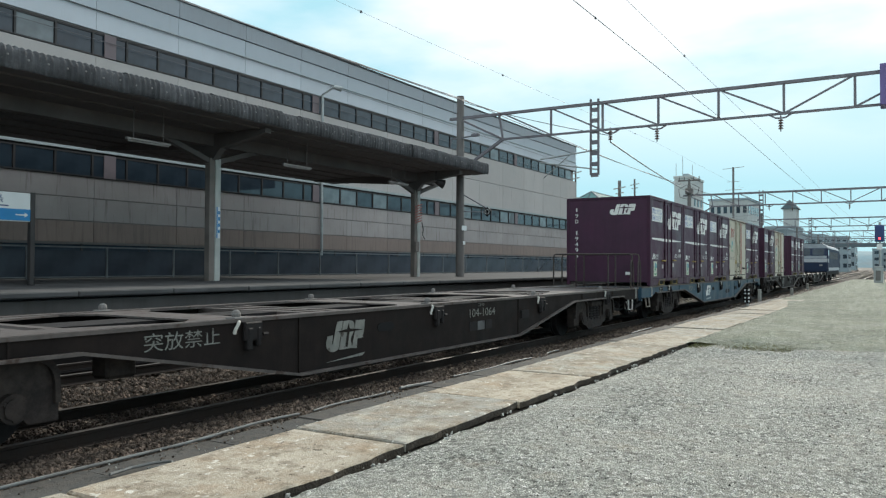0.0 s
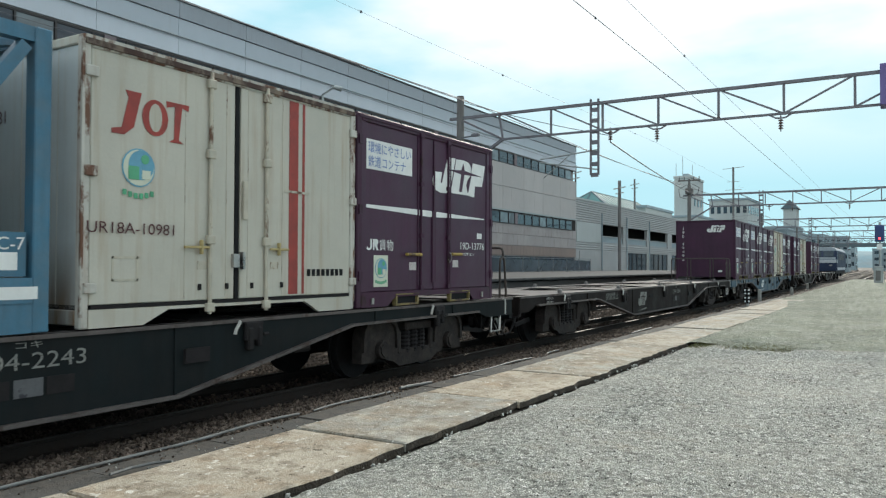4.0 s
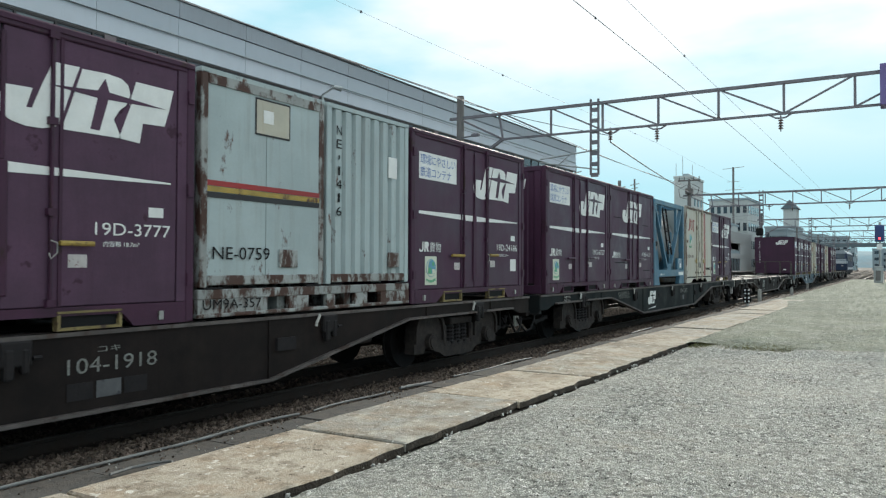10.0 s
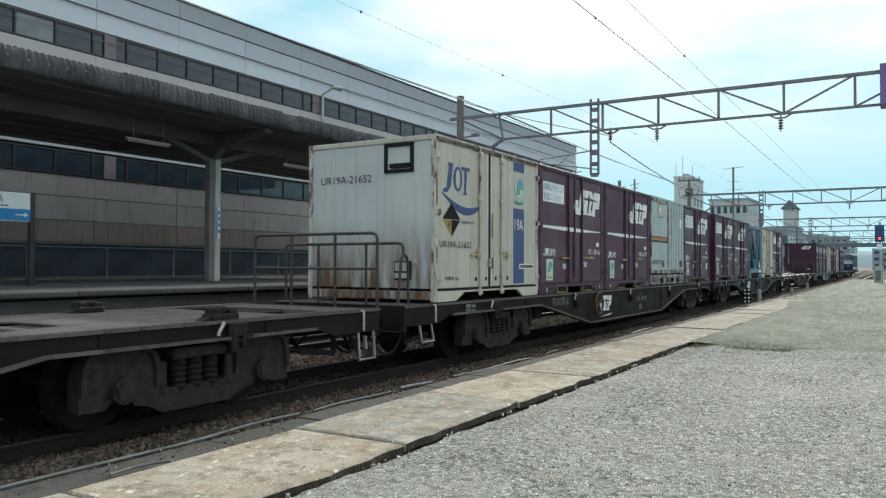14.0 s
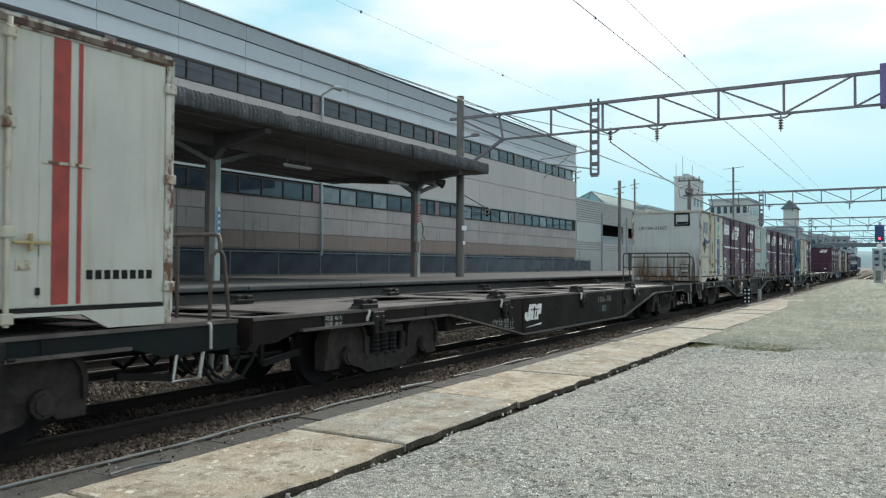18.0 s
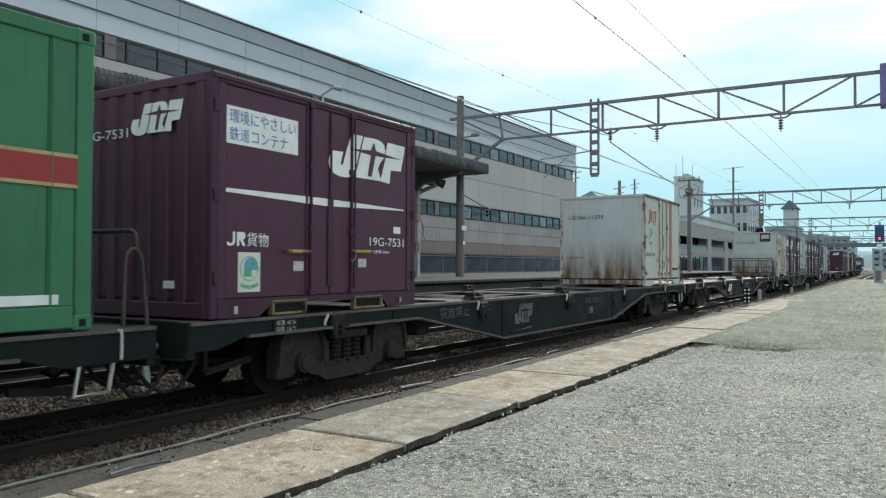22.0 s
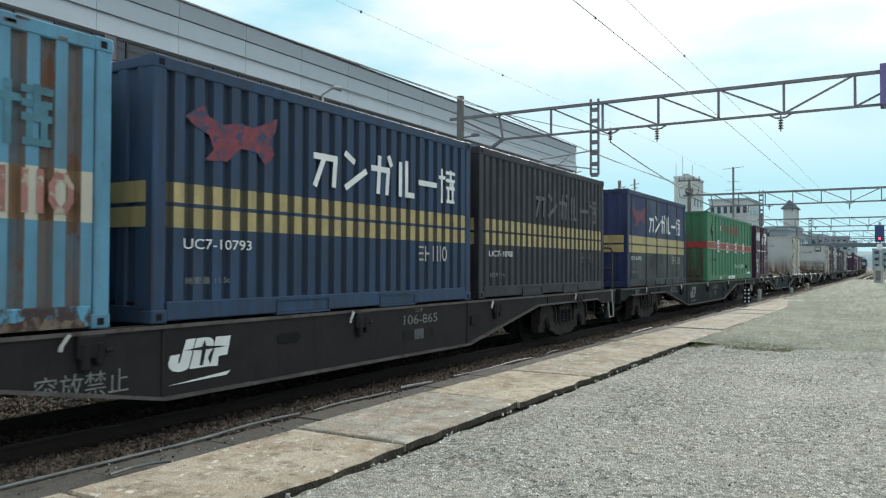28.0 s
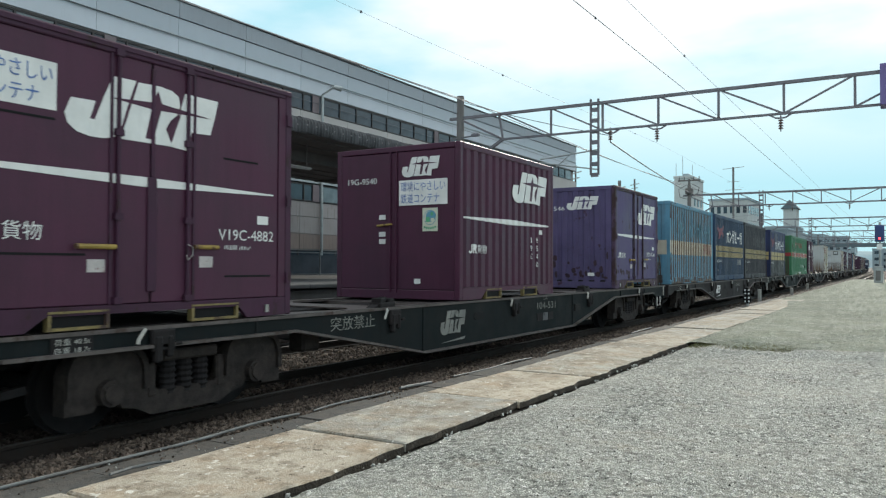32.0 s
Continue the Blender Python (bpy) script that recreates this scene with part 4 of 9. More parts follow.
# ---- the station canopy and its fittings ----
def build_canopy():
    cn = thing("platform_canopy", "old platform canopy with mossy corrugated edge and dark soffit", "canopy")
    x0, x1, yf, yb = -8.0, 27.6, 14.5, 22.5
    # one corrugated roof sheet with a curled front edge
    bm = bmesh.new()
    prof = [(0.025, -0.41), (0.0, -0.39), (-0.012, -0.22), (-0.004, -0.075), (0.03, -0.012), (0.11, 0.028), (0.9, 0.02)]
    nx, w = 48, 0.82
    rows = []
    for i in range(nx + 1):
        x = w * i / nx
        d = 0.022 * math.cos(2 * math.pi * i / 8)
        lip = 0.03 * noise.noise(Vector((x * 2.1, 4.0, 0.0)))
        rows.append([bm.verts.new((x, a - d * (0.55 if k < 4 else 0.3), b + (lip if k < 2 else 0) + d * (0.1 if k < 3 else 1.2))) for k, (a, b) in enumerate(prof)])
    for a, b in zip(rows, rows[1:]):
        for j in range(len(prof) - 1):
            bm.faces.new((a[j], b[j], b[j + 1], a[j + 1]))
    me = finish(bm, "edge_sheet", M["roof_old"], True)
    rnd = random.Random(2)
    for i in range(44):
        o = new("edge_sheet", me)
        o.parent = cn
        o.matrix_local = pose(x0 + 0.81 * i, yf + rnd.uniform(-0.02, 0.02), 5.72 + rnd.uniform(-0.02, 0.02), rnd.uniform(-2, 2), rnd.uniform(-0.8, 0.8), 0)
    bm = bmesh.new()
    rod(bm, (0, 0, 0), (0, -0.02, 0), 0.022, 8, 0.014)
    repeat("bolt", finish(bm, "bolt", M["lampw"]), cn, [(x0 + 0.405 * i + 0.2, yf - 0.012, 5.53 + rnd.uniform(-0.03, 0.03)) for i in range(87)])
    boxes("roof", M["roof_old"], cn, [(x0, x1 - 0.02, yf + 0.6, yb, 5.5, 5.7)], "weathered grey roof")
    boxes("soffit", M["soffit"], cn, [(x0, x1 - 0.05, yf + 0.08, yb - 0.02, 5.30, 5.42)], "dark painted soffit boards")
    boxes("back_fascia", M["soffit"], cn, [(x0, x1, yb - 0.02, yb + 0.06, 5.3, 5.7)], "dark rear fascia board")
    boxes("end_fascia", M["roof_old"], cn, [(x1 - 0.06, x1, yf + 0.15, yb, 5.3, 5.72)])
    boxes("long_beam", M["soffit"], cn, [(x0, x1 - 0.3, 16.85, 17.15, 4.95, 5.3)], "dark lengthwise beam")
    bm = bmesh.new()
    quad_box(bm, x0, x1 - 0.1, 0, 0.06, 5.26, 5.30)
    repeat("purlin", finish(bm, "purlin", M["soffit"]), cn, [(0, yf + 0.5 + i * 0.95, 0) for i in range(8)])
    # cross beams with brackets
    for xc in (-6.2, 4.6, 15.3, 26.0):
        bm = bmesh.new()
        prism(bm, [(yf + 0.35, 5.29), (yf + 0.35, 5.16), (16.6, 4.86), (16.9, 4.55), (17.1, 4.55), (17.4, 4.86), (yb - 0.2, 5.24), (yb - 0.2, 5.29)], "x", xc - 0.11, xc + 0.11)
        bar(bm, (xc + 0.1, 17, 4.5), (xc + 1.7, 17, 5.0), 0.14, 0.14)
        bar(bm, (xc - 0.1, 17, 4.5), (xc - 1.7, 17, 5.0), 0.14, 0.14)
        part("cross_beam", bm, M["soffit"], cn, "dark tapered cross beam")
        # light and brown halves paint the column's lit and shaded sides
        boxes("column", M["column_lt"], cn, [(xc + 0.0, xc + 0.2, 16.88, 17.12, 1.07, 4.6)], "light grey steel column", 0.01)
        boxes("column_face", M["column_dk"], cn, [(xc - 0.2, xc - 0.002, 16.9, 17.1, 1.07, 4.6)], "column side coloured brown for its shade", 0.01)
    return cn


def tube_lamp(x, y, z):
    lp = thing("tube_lamp", "white fluorescent tube lamp hanging under the canopy", "lamp", "lamps under the canopy")
    bm = bmesh.new()
    prism(bm, [(y - 0.05, z), (y + 0.05, z), (y + 0.03, z + 0.05), (y - 0.03, z + 0.05)], "x", x, x + 1.25)
    part("housing", bm, M["lampw"], lp)
    for k in (0.2, 1.05):
        bm = bmesh.new()
        rod(bm, (x + k, y, z + 0.06), (x + k, y, 5.28), 0.012, 6)
        part("stem", bm, M["soffit"], lp)
    bm = bmesh.new()
    rod(bm, (x + 0.04, y, z - 0.025), (x + 1.21, y, z - 0.025), 0.02, 8)
    part("tube", bm, M["lampw"], lp, "unlit white tube")


def flat_text(words, material, parent, name, at, w, h):
    o = new(name, text_mesh(words, material))
    o.parent = parent
    o.matrix_local = at @ Matrix.Diagonal((w, 1, h, 1))
    return o


def build_platform_fittings():
    build_canopy()
    for x in (11.4, 16.7, 22.1):
        tube_lamp(x, 15.6, 4.5)
    sg = thing("station_sign", "white station name board with a blue band on dark posts", "sign")
    boxes("board", M["sign_white"], sg, [(7.5, 9.66, 16.46, 16.54, 2.47, 3.10)], "white board", 0.01)
    boxes("band", M["sign_blue"], sg, [(7.52, 9.64, 16.452, 16.458, 2.49, 2.74)], "blue band")
    for x in (7.45, 9.68):
        boxes("post", M["mullion"], sg, [(x - 0.05, x + 0.06, 16.44, 16.56, 1.07, 3.12)], "dark post", 0.01)
    bm = bmesh.new()
    prism(bm, [(9.3, 2.6), (9.5, 2.6), (9.5, 2.56), (9.58, 2.615), (9.5, 2.67), (9.5, 2.63), (9.3, 2.63)], "y", 16.446, 16.45)
    part("arrow", bm, M["sign_white"], sg, "white arrow")
    flat_text("条", M["navy"], sg, "lettering", pose(8.86, 16.455, 2.86), 0.19, 0.18)
    boxes("name_line", M["navy"], sg, [(8.6, 9.15, 16.45, 16.456, 2.79, 2.815)])
    cp = thing("column_plate", "narrow blue and white vertical name plate on the column", "sign")
    boxes("plate", M["sign_white"], cp, [(15.32, 15.46, 16.852, 16.87, 2.3, 3.2)], "white plate", 0.005)
    boxes("stripe", M["sign_blue"], cp, [(15.32, 15.36, 16.846, 16.85, 2.3, 3.2)])
    for i in range(4):
        boxes("character", M["sign_blue"], cp, [(15.38, 15.44, 16.846, 16.85, 2.45 + 0.18 * i, 2.55 + 0.18 * i)])
    sp = thing("loudspeaker", "round grey loudspeaker hanging from the canopy's end", "loudspeaker")
    bm = bmesh.new()
    rod(bm, (25.5, 15.7, 4.86), (25.75, 15.5, 4.76), 0.09, 14, 0.19)
    part("horn", bm, M["mullion"], sp)
    bm = bmesh.new()
    rod(bm, (25.5, 15.7, 4.9), (25.5, 15.7, 5.28), 0.02, 6)
    part("bracket", bm, M["mullion"], sp)
    # cables wound round the end column
    cb = thing("column_cable", "brown cables wound round the end column", "cable")
    bm = bmesh.new()
    for i in range(7):
        z = 3.25 + 0.11 * i
        rod(bm, (25.76, 16.86, z), (26.24, 16.84, z + 0.13), 0.02, 6)
    part("winding", bm, M["rust_red"], cb, "red-brown wound cable")
    bm = bmesh.new()
    pts = [(26.25, 16.84, 3.3), (26.3, 16.8, 3.0), (26.27, 16.82, 2.8), (26.42, 16.8, 2.62)]
    for a, b in zip(pts, pts[1:]):
        rod(bm, a, b, 0.02, 6)
    part("loose_end", bm, M["mullion"], cb)
    boxes("switch_box", M["column_dk"], cb, [(25.72, 25.98, 16.78, 16.89, 2.1, 2.5)], "", 0.01)


build_platform_fittings()


def build_fence():
    fc = thing("platform_fence", "low fence of smoked panels and grey posts behind the platform", "fence")
    x, y = 2.3, 22.4
    n = 23
    bm = bmesh.new()
    soft_box(bm, -0.03, 0.03, -0.03, 0.03, 0, 1.02, 0.006)
    post = finish(bm, "post", M["fence_post"])
    bm = bmesh.new()
    quad_box(bm, 0.05, 2.62, -0.012, 0.012, 0.06, 0.9)
    pan = finish(bm, "panel", M["fence_mesh"])
    for i in range(n):
        o = new("post", post)
        o.parent, o.location = fc, (x + 2.68 * i, y, 1.07)
        if i < n - 1:
            o = new("panel", pan)
            o.parent, o.location = fc, (x + 2.68 * i, y, 1.07)
    boxes("top_rail", M["fence_post"], fc, [(x, x + 2.68 * (n - 1), y - 0.025, y + 0.025, 2.06, 2.11)])
    boxes("bottom_rail", M["fence_post"], fc, [(x, x + 2.68 * (n - 1), y - 0.02, y + 0.02, 1.12, 1.15)])


build_fence()


# ---- the long building behind the platform ----
def build_station_building():
    b = thing("station_building", "long pale panelled building with ribbon windows and grey parapet", "building")
    X0, X1, Y = 2.25, 63.2, 24.5
    boxes("wall", M["panel_joint"], b, [(X0, X1, Y, Y + 0.3, 0.3, 8.96), (X0, X1, Y, Y + 0.3, 9.82, 12.0), (X0, X1, Y + 0.22, Y + 0.3, 8.9, 9.9),
                                        (X1 - 0.3, X1, Y + 0.3, 44, 0.3, 12.0), (X0, X0 + 0.3, Y + 0.3, 44, 0.3, 12.0)], "grey wall core")
    boxes("roof", M["parapet"], b, [(X0, X1 - 0.31, Y + 0.31, 44, 11.2, 11.4)], "flat grey roof")
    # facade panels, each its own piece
    # panel_low rows carry the shade under the canopy in their colour
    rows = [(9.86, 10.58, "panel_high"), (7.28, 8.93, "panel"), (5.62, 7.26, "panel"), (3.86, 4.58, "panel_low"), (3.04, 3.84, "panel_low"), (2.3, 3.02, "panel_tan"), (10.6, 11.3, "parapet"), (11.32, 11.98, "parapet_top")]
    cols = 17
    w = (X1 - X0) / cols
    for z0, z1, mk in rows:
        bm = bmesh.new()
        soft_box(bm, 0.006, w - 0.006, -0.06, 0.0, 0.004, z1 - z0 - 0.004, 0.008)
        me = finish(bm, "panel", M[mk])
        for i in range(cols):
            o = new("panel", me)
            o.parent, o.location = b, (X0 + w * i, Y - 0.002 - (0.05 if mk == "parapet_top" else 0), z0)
    boxes("eaves_cap", M["mullion"], b, [(X0, X1 + 0.05, Y - 0.16, Y + 0.1, 11.99, 12.06)], "dark roof edge flashing")
    boxes("ledge", M["galv"], b, [(X0, X1, Y - 0.13, Y - 0.06, 10.575, 10.605), (X0, X1, Y - 0.15, Y - 0.06, 5.5, 5.62)], "thin metal ledge")
    boxes("dado", M["panel_joint"], b, [(X0, X1, Y - 0.08, Y - 0.002, 2.24, 2.29)])
    # ribbon windows
    ww = 1.385
    pane_m = []
    for mk in ("pane", "pane", "pane", "pane_light"):
        bm = bmesh.new()
        quad_box(bm, 0.06, ww - 0.02, 0, 0.02, 0.05, 0.78)
        pane_m.append(finish(bm, "pane", M[mk]))
    bm = bmesh.new()
    for bx in ((0, 0.07, -0.05, 0.06, 0, 0.83), (0.07, ww, -0.04, 0.05, 0, 0.05), (0.07, ww, -0.04, 0.05, 0.78, 0.83)):
        quad_box(bm, *bx)
    fr = finish(bm, "window_frame", M["mullion"])
    rnd = random.Random(11)
    n = int((X1 - 1.1 - X0) / ww)
    for z in (8.965, 4.6):
        for i in range(n):
            x = X0 + 0.35 + ww * i
            win = new("window", fr)
            win.parent, win.location = b, (x, Y + (0.0 if z > 6 else -0.075), z)
            p = new("pane", pane_m[rnd.randrange(4) if rnd.random() < 0.5 else 0])
            p.parent, p.location = win, (0, 0.0, 0)
    # flat sheet on the solid wall, its darkness painted instead of a shaded recess
    boxes("window_reveal", M["dark_in"], b, [(X0, X1, Y - 0.02, Y - 0.004, 4.6, 5.5)], "flat dark sheet behind the lower windows")
    for k in range(5):
        for z, d in ((8.965, 0.075), (4.6, 0.14)):
            boxes("infill_panel", M["infill"], b, [(5.65 + 11.27 * k, 6.12 + 11.27 * k, Y - d, Y - d + 0.03, z, z + 0.83)], "mauve infill panel between windows")
    boxes("ground_glazing", M["pane"], b, [(X0, X1 - 0.4, Y - 0.05, Y - 0.004, 0.4, 2.22)], "dark ground-floor glazing")
    for i in range(22):
        boxes("glazing_bar", M["mullion"], b, [(X0 + 2.77 * i, X0 + 2.77 * i + 0.07, Y - 0.09, Y - 0.05, 0.4, 2.24)])
    for x in (28.75,):
        bm = bmesh.new()
        rod(bm, (x, Y - 0.22, 1.0), (x, Y - 0.22, 9.9), 0.07, 10)
        part("downpipe", bm, M["galv"], b, "pale grey downpipe")
    bm = bmesh.new()
    rod(bm, (28.75, Y - 0.22, 9.9), (28.95, Y - 0.75, 10.25), 0.05, 8)
    rod(bm, (28.95, Y - 0.72, 10.28), (29.3, Y - 0.95, 10.22), 0.1, 10, 0.14)
    part("flood_lamp", bm, M["galv"], b, "small floodlight on a bracket")
    # cable along the facade
    for z in (10.42, 9.35):
        bm = bmesh.new()
        rod(bm, (X0, Y - 0.14, z + 0.25), (X1 - 2, Y - 0.14, z - 0.15), 0.012, 5)
        part("cable", bm, M["wire"], b)


build_station_building()


def build_ribbed_building():
    b = thing("ribbed_building", "low building clad in pale ribbed metal with dark openings", "building")
    X0, X1, Y, H1 = 63.5, 157.0, 24.7, 7.5
    holes = [(66.5, 68.0), (70.6, 77.4), (79.0, 86.0), (87.2, 95.0), (97.0, 106.0), (108.0, 118.0), (120.5, 131.0), (133.5, 145.0)]
    boxes("wall", M["ribbed"], b, [(X0, X1, Y, Y + 0.3, -0.4, 0.75), (X0, X1, Y, Y + 0.3, 2.9, 3.7), (X0, X1, Y, Y + 0.3, 5.55, H1), (X1 - 0.3, X1, Y + 0.3, 50, -0.4, H1), (X0, X0 + 0.3, Y + 0.3, 50, -0.4, H1)])
    prev = X0
    for a, c in holes[1:] + [(X1, X1)]:
        boxes("wall", M["ribbed"], b, [(prev, a, Y, Y + 0.3, 3.7, 5.55), (prev, a, Y, Y + 0.3, 0.75, 2.9)])
        prev = c
    boxes("roof", M["far_conc"], b, [(X0 + 0.3, X1 - 0.3, Y + 0.3, 50, H1 - 0.6, H1 - 0.4)])
    boxes("interior", M["dark_in"], b, [(X0 + 0.5, X1 - 0.5, Y + 4, Y + 4.2, 0, 7)], "dark interior")
    bm = bmesh.new()
    for i in range(36):
        z = 0.1 + i * 0.21
        if any(lo - 0.12 < z < hi for lo, hi in ((0.75, 2.9), (3.7, 5.55))):
            continue
        prism(bm, [(Y - 0.05, z + 0.03), (Y, z), (Y, z + 0.12), (Y - 0.05, z + 0.09)], "x", X0, X1)
    part("ribs", bm, M["ribbed"], b, "horizontal metal ribs")
    boxes("blank_panel", M["far_conc"], b, [(X0 + 0.4, 70.3, Y - 0.06, Y - 0.004, 3.72, 5.5)], "flat pale panel beside the openings")
    boxes("blank_panel", M["ribbed"], b, [(X0 + 1.2, 70.2, Y - 0.06, Y - 0.004, 0.2, 2.85), (70.6, 77.4, Y - 0.03, Y + 0.2, 0.75, 2.9)])
    for x in (70.4, 78.2, 86.6):
        bm = bmesh.new()
        rod(bm, (x, Y - 0.14, -0.4), (x, Y - 0.14, 6.6), 0.06, 6)
        part("downpipe", bm, M["far_grey"], b)
    for a, c in holes[1:]:
        boxes("opening_rail", M["ribbed"], b, [(a, c, Y + 0.05, Y + 0.12, 3.75, 3.82), (a, c, Y + 0.05, Y + 0.12, 4.38, 4.46)])
        boxes("rail_panel", M["far_grey"], b, [(a, c, Y + 0.14, Y + 0.17, 3.7, 4.38)], "grey balcony panel")
        if a < 75:
            continue
        boxes("lower_pane", M["pane"], b, [(a, c, Y + 0.1, Y + 0.14, 0.75, 2.9)], "dark lower window")
        for k in range(1, 4):
            x = a + (c - a) * k / 4
            boxes("mullion", M["mullion"], b, [(x - 0.05, x + 0.05, Y + 0.04, Y + 0.2, 0.75, 2.9)])
    boxes("parapet", M["far_conc"], b, [(X0, X1, Y - 0.08, Y + 0.35, H1, H1 + 0.16)])


build_ribbed_building()


def far_block(name, label, x0, x1, y0, y1, z1, material, floors, bays, roof=None):
    """A plain far building with window strips on its two visible sides."""
    b = thing(name, label, "building", "far buildings")
    boxes("wall", material, b, [(x0, x1, y0, y1, -0.5, z1)], "", 0.05)
    boxes("roof", M["far_grey"], b, [(x0 - 0.2, x1 + 0.2, y0 - 0.2, y1 + 0.2, z1, z1 + 0.35)])
    fh = (z1 - 0.5) / max(1, floors)
    bm = bmesh.new()
    ww, hh = (x1 - x0) / max(1, bays), (y1 - y0) / max(1, bays)
    quad_box(bm, 0, ww * 0.62, -0.06, 0.02, 0, fh * 0.45)
    front = finish(bm, "window", M["pane"])
    bm = bmesh.new()
    quad_box(bm, -0.06, 0.02, 0, hh * 0.55, 0, fh * 0.45)
    side = finish(bm, "window", M["pane"])
    for f in range(floors):
        for k in range(bays):
            o = new("window", front)
            o.parent, o.location = b, (x0 + ww * (k + 0.2), y0, f * fh + fh * 0.4)
            o = new("window", side)
            o.parent, o.location = b, (x0, y0 + hh * (k + 0.2), f * fh + fh * 0.4)
    return b


def build_distance():
    t = thing("white_tower", "pale concrete stair tower with roof aerials", "building")
    boxes("shaft", M["far_conc"], t, [(128, 137, 29.4, 32.2, 0, 16.1)], "", 0.1)
    boxes("parapet", M["far_conc"], t, [(127.9, 137.1, 29.3, 32.3, 16.1, 16.5)], "", 0.05)
    boxes("roof_tank", M["far_grey"], t, [(129.5, 131.5, 30.2, 31.2, 16.5, 17.0)], "", 0.1)
    boxes("window", M["pane"], t, [(130 + 2.4 * k, 130.9 + 2.4 * k, 29.34, 29.4, 11.6, 12.9) for k in range(3)])
    for y, h in ((29.9, 18.6), (31.5, 20.0), (32.6, 19.0)):
        bm = bmesh.new()
        rod(bm, (131, y, 16.5), (131, y, h), 0.05, 5)
        part("aerial", bm, M["galv"], t)
    far_block("pale_office", "pale grey office building beyond the station", 160, 176, 25.8, 33.2, 14.8, M["far_conc"], 4, 6)
    far_block("low_annex", "low pale annex behind the ribbed hall", 122, 156, 27.0, 34.5, 9.2, M["far_conc"], 0, 6)
    far_block("grey_house", "low grey building beyond the ribbed hall", 104, 118, 30, 36, 9.6, M["far_conc"], 3, 5)
    far_block("yard_house", "grey building beside the far tracks", 190, 206, 20.5, 27, 10.5, M["far_grey"], 3, 5)
    far_block("blue_shed", "long bluish shed beside the far yard", 150, 186, 17.5, 20.5, 8.2, M["far_grey"], 2, 8)
    g = thing("gabled_tower", "small pale tower with a pointed roof", "building", "far buildings")
    boxes("shaft", M["far_conc"], g, [(210, 216, 22.4, 25.4, 0, 16.2)], "", 0.1)
    boxes("gallery", M["far_dark"], g, [(209, 216, 21.6, 27.2, 10.6, 11.1)])
    bm = bmesh.new()
    prism(bm, [(21.8, 16.2), (26.0, 16.2), (23.9, 18.4)], "x", 209.5, 216.5)
    part("roof", bm, M["far_dark"], g, "dark gabled roof")
    p = thing("glass_pyramid", "green hipped skylight roof with pale glazing bars", "roof")
    boxes("wall", M["far_conc"], p, [(88, 112, 30, 36, 0, 8.55)])
    ridge = ((90.6, 33, 10.8), (109.5, 33, 10.8))
    bm = bmesh.new()
    v = [bm.verts.new(c) for c in ((87.8, 29.8, 8.55), (112.2, 29.8, 8.55), (112.2, 36.2, 8.55), (87.8, 36.2, 8.55)) + ridge]
    for f in ((0, 1, 5, 4), (1, 2, 5), (2, 3, 4, 5), (3, 0, 4)):
        bm.faces.new([v[k] for k in f])
    part("skylight", bm, M["green_roof"], p, "green hipped skylight")
    for k in range(15):
        bm = bmesh.new()
        bar(bm, (88.6 + 1.62 * k, 29.75, 8.58), (min(109.5, max(90.6, 88.6 + 1.62 * k)), 32.98, 10.84), 0.09, 0.09)
        part("glazing_bar", bm, M["far_conc"], p)
    bm = bmesh.new()
    for a, c in (((87.8, 29.8, 8.58), ridge[0]), ((87.8, 36.2, 8.58), ridge[0]), (ridge[0], ridge[1]), ((87.75, 33, 8.58), ridge[0])):
        bar(bm, a, c, 0.14, 0.14)
    part("ridge_bar", bm, M["far_dark"], p)
    # rows of far town blocks and hills, their haze put into bluish colours
    rnd = random.Random(21)
    for i in range(16):
        x, y = 250 + 22 * i + rnd.uniform(-8, 8), rnd.choice((-1, 1)) * rnd.uniform(14, 60) + 12
        if -6 < y < 22:
            y += 30
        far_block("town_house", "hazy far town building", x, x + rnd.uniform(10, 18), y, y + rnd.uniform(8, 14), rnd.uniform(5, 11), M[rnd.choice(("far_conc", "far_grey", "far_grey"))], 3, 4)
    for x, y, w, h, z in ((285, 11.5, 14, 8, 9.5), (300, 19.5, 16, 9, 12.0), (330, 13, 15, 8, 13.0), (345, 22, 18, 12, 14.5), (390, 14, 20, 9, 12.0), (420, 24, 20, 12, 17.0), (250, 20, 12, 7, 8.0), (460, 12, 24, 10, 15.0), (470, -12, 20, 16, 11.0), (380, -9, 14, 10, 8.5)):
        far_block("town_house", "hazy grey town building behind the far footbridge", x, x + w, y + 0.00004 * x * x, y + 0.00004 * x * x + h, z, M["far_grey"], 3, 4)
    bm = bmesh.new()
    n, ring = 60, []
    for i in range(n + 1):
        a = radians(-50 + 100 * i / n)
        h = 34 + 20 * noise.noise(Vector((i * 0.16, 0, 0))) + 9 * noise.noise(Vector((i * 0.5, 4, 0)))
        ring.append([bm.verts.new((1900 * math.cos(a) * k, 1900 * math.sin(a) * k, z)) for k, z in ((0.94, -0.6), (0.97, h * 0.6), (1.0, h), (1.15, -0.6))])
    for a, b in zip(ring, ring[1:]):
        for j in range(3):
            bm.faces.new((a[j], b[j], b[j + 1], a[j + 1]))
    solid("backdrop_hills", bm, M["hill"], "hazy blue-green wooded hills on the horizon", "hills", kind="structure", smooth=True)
    # footbridge over the yard
    fb = thing("footbridge", "dark steel footbridge across the far tracks", "bridge")
    boxes("deck", M["far_dark"], fb, [(199, 202, -30, 24, 6.1, 6.95)], "dark bridge deck")
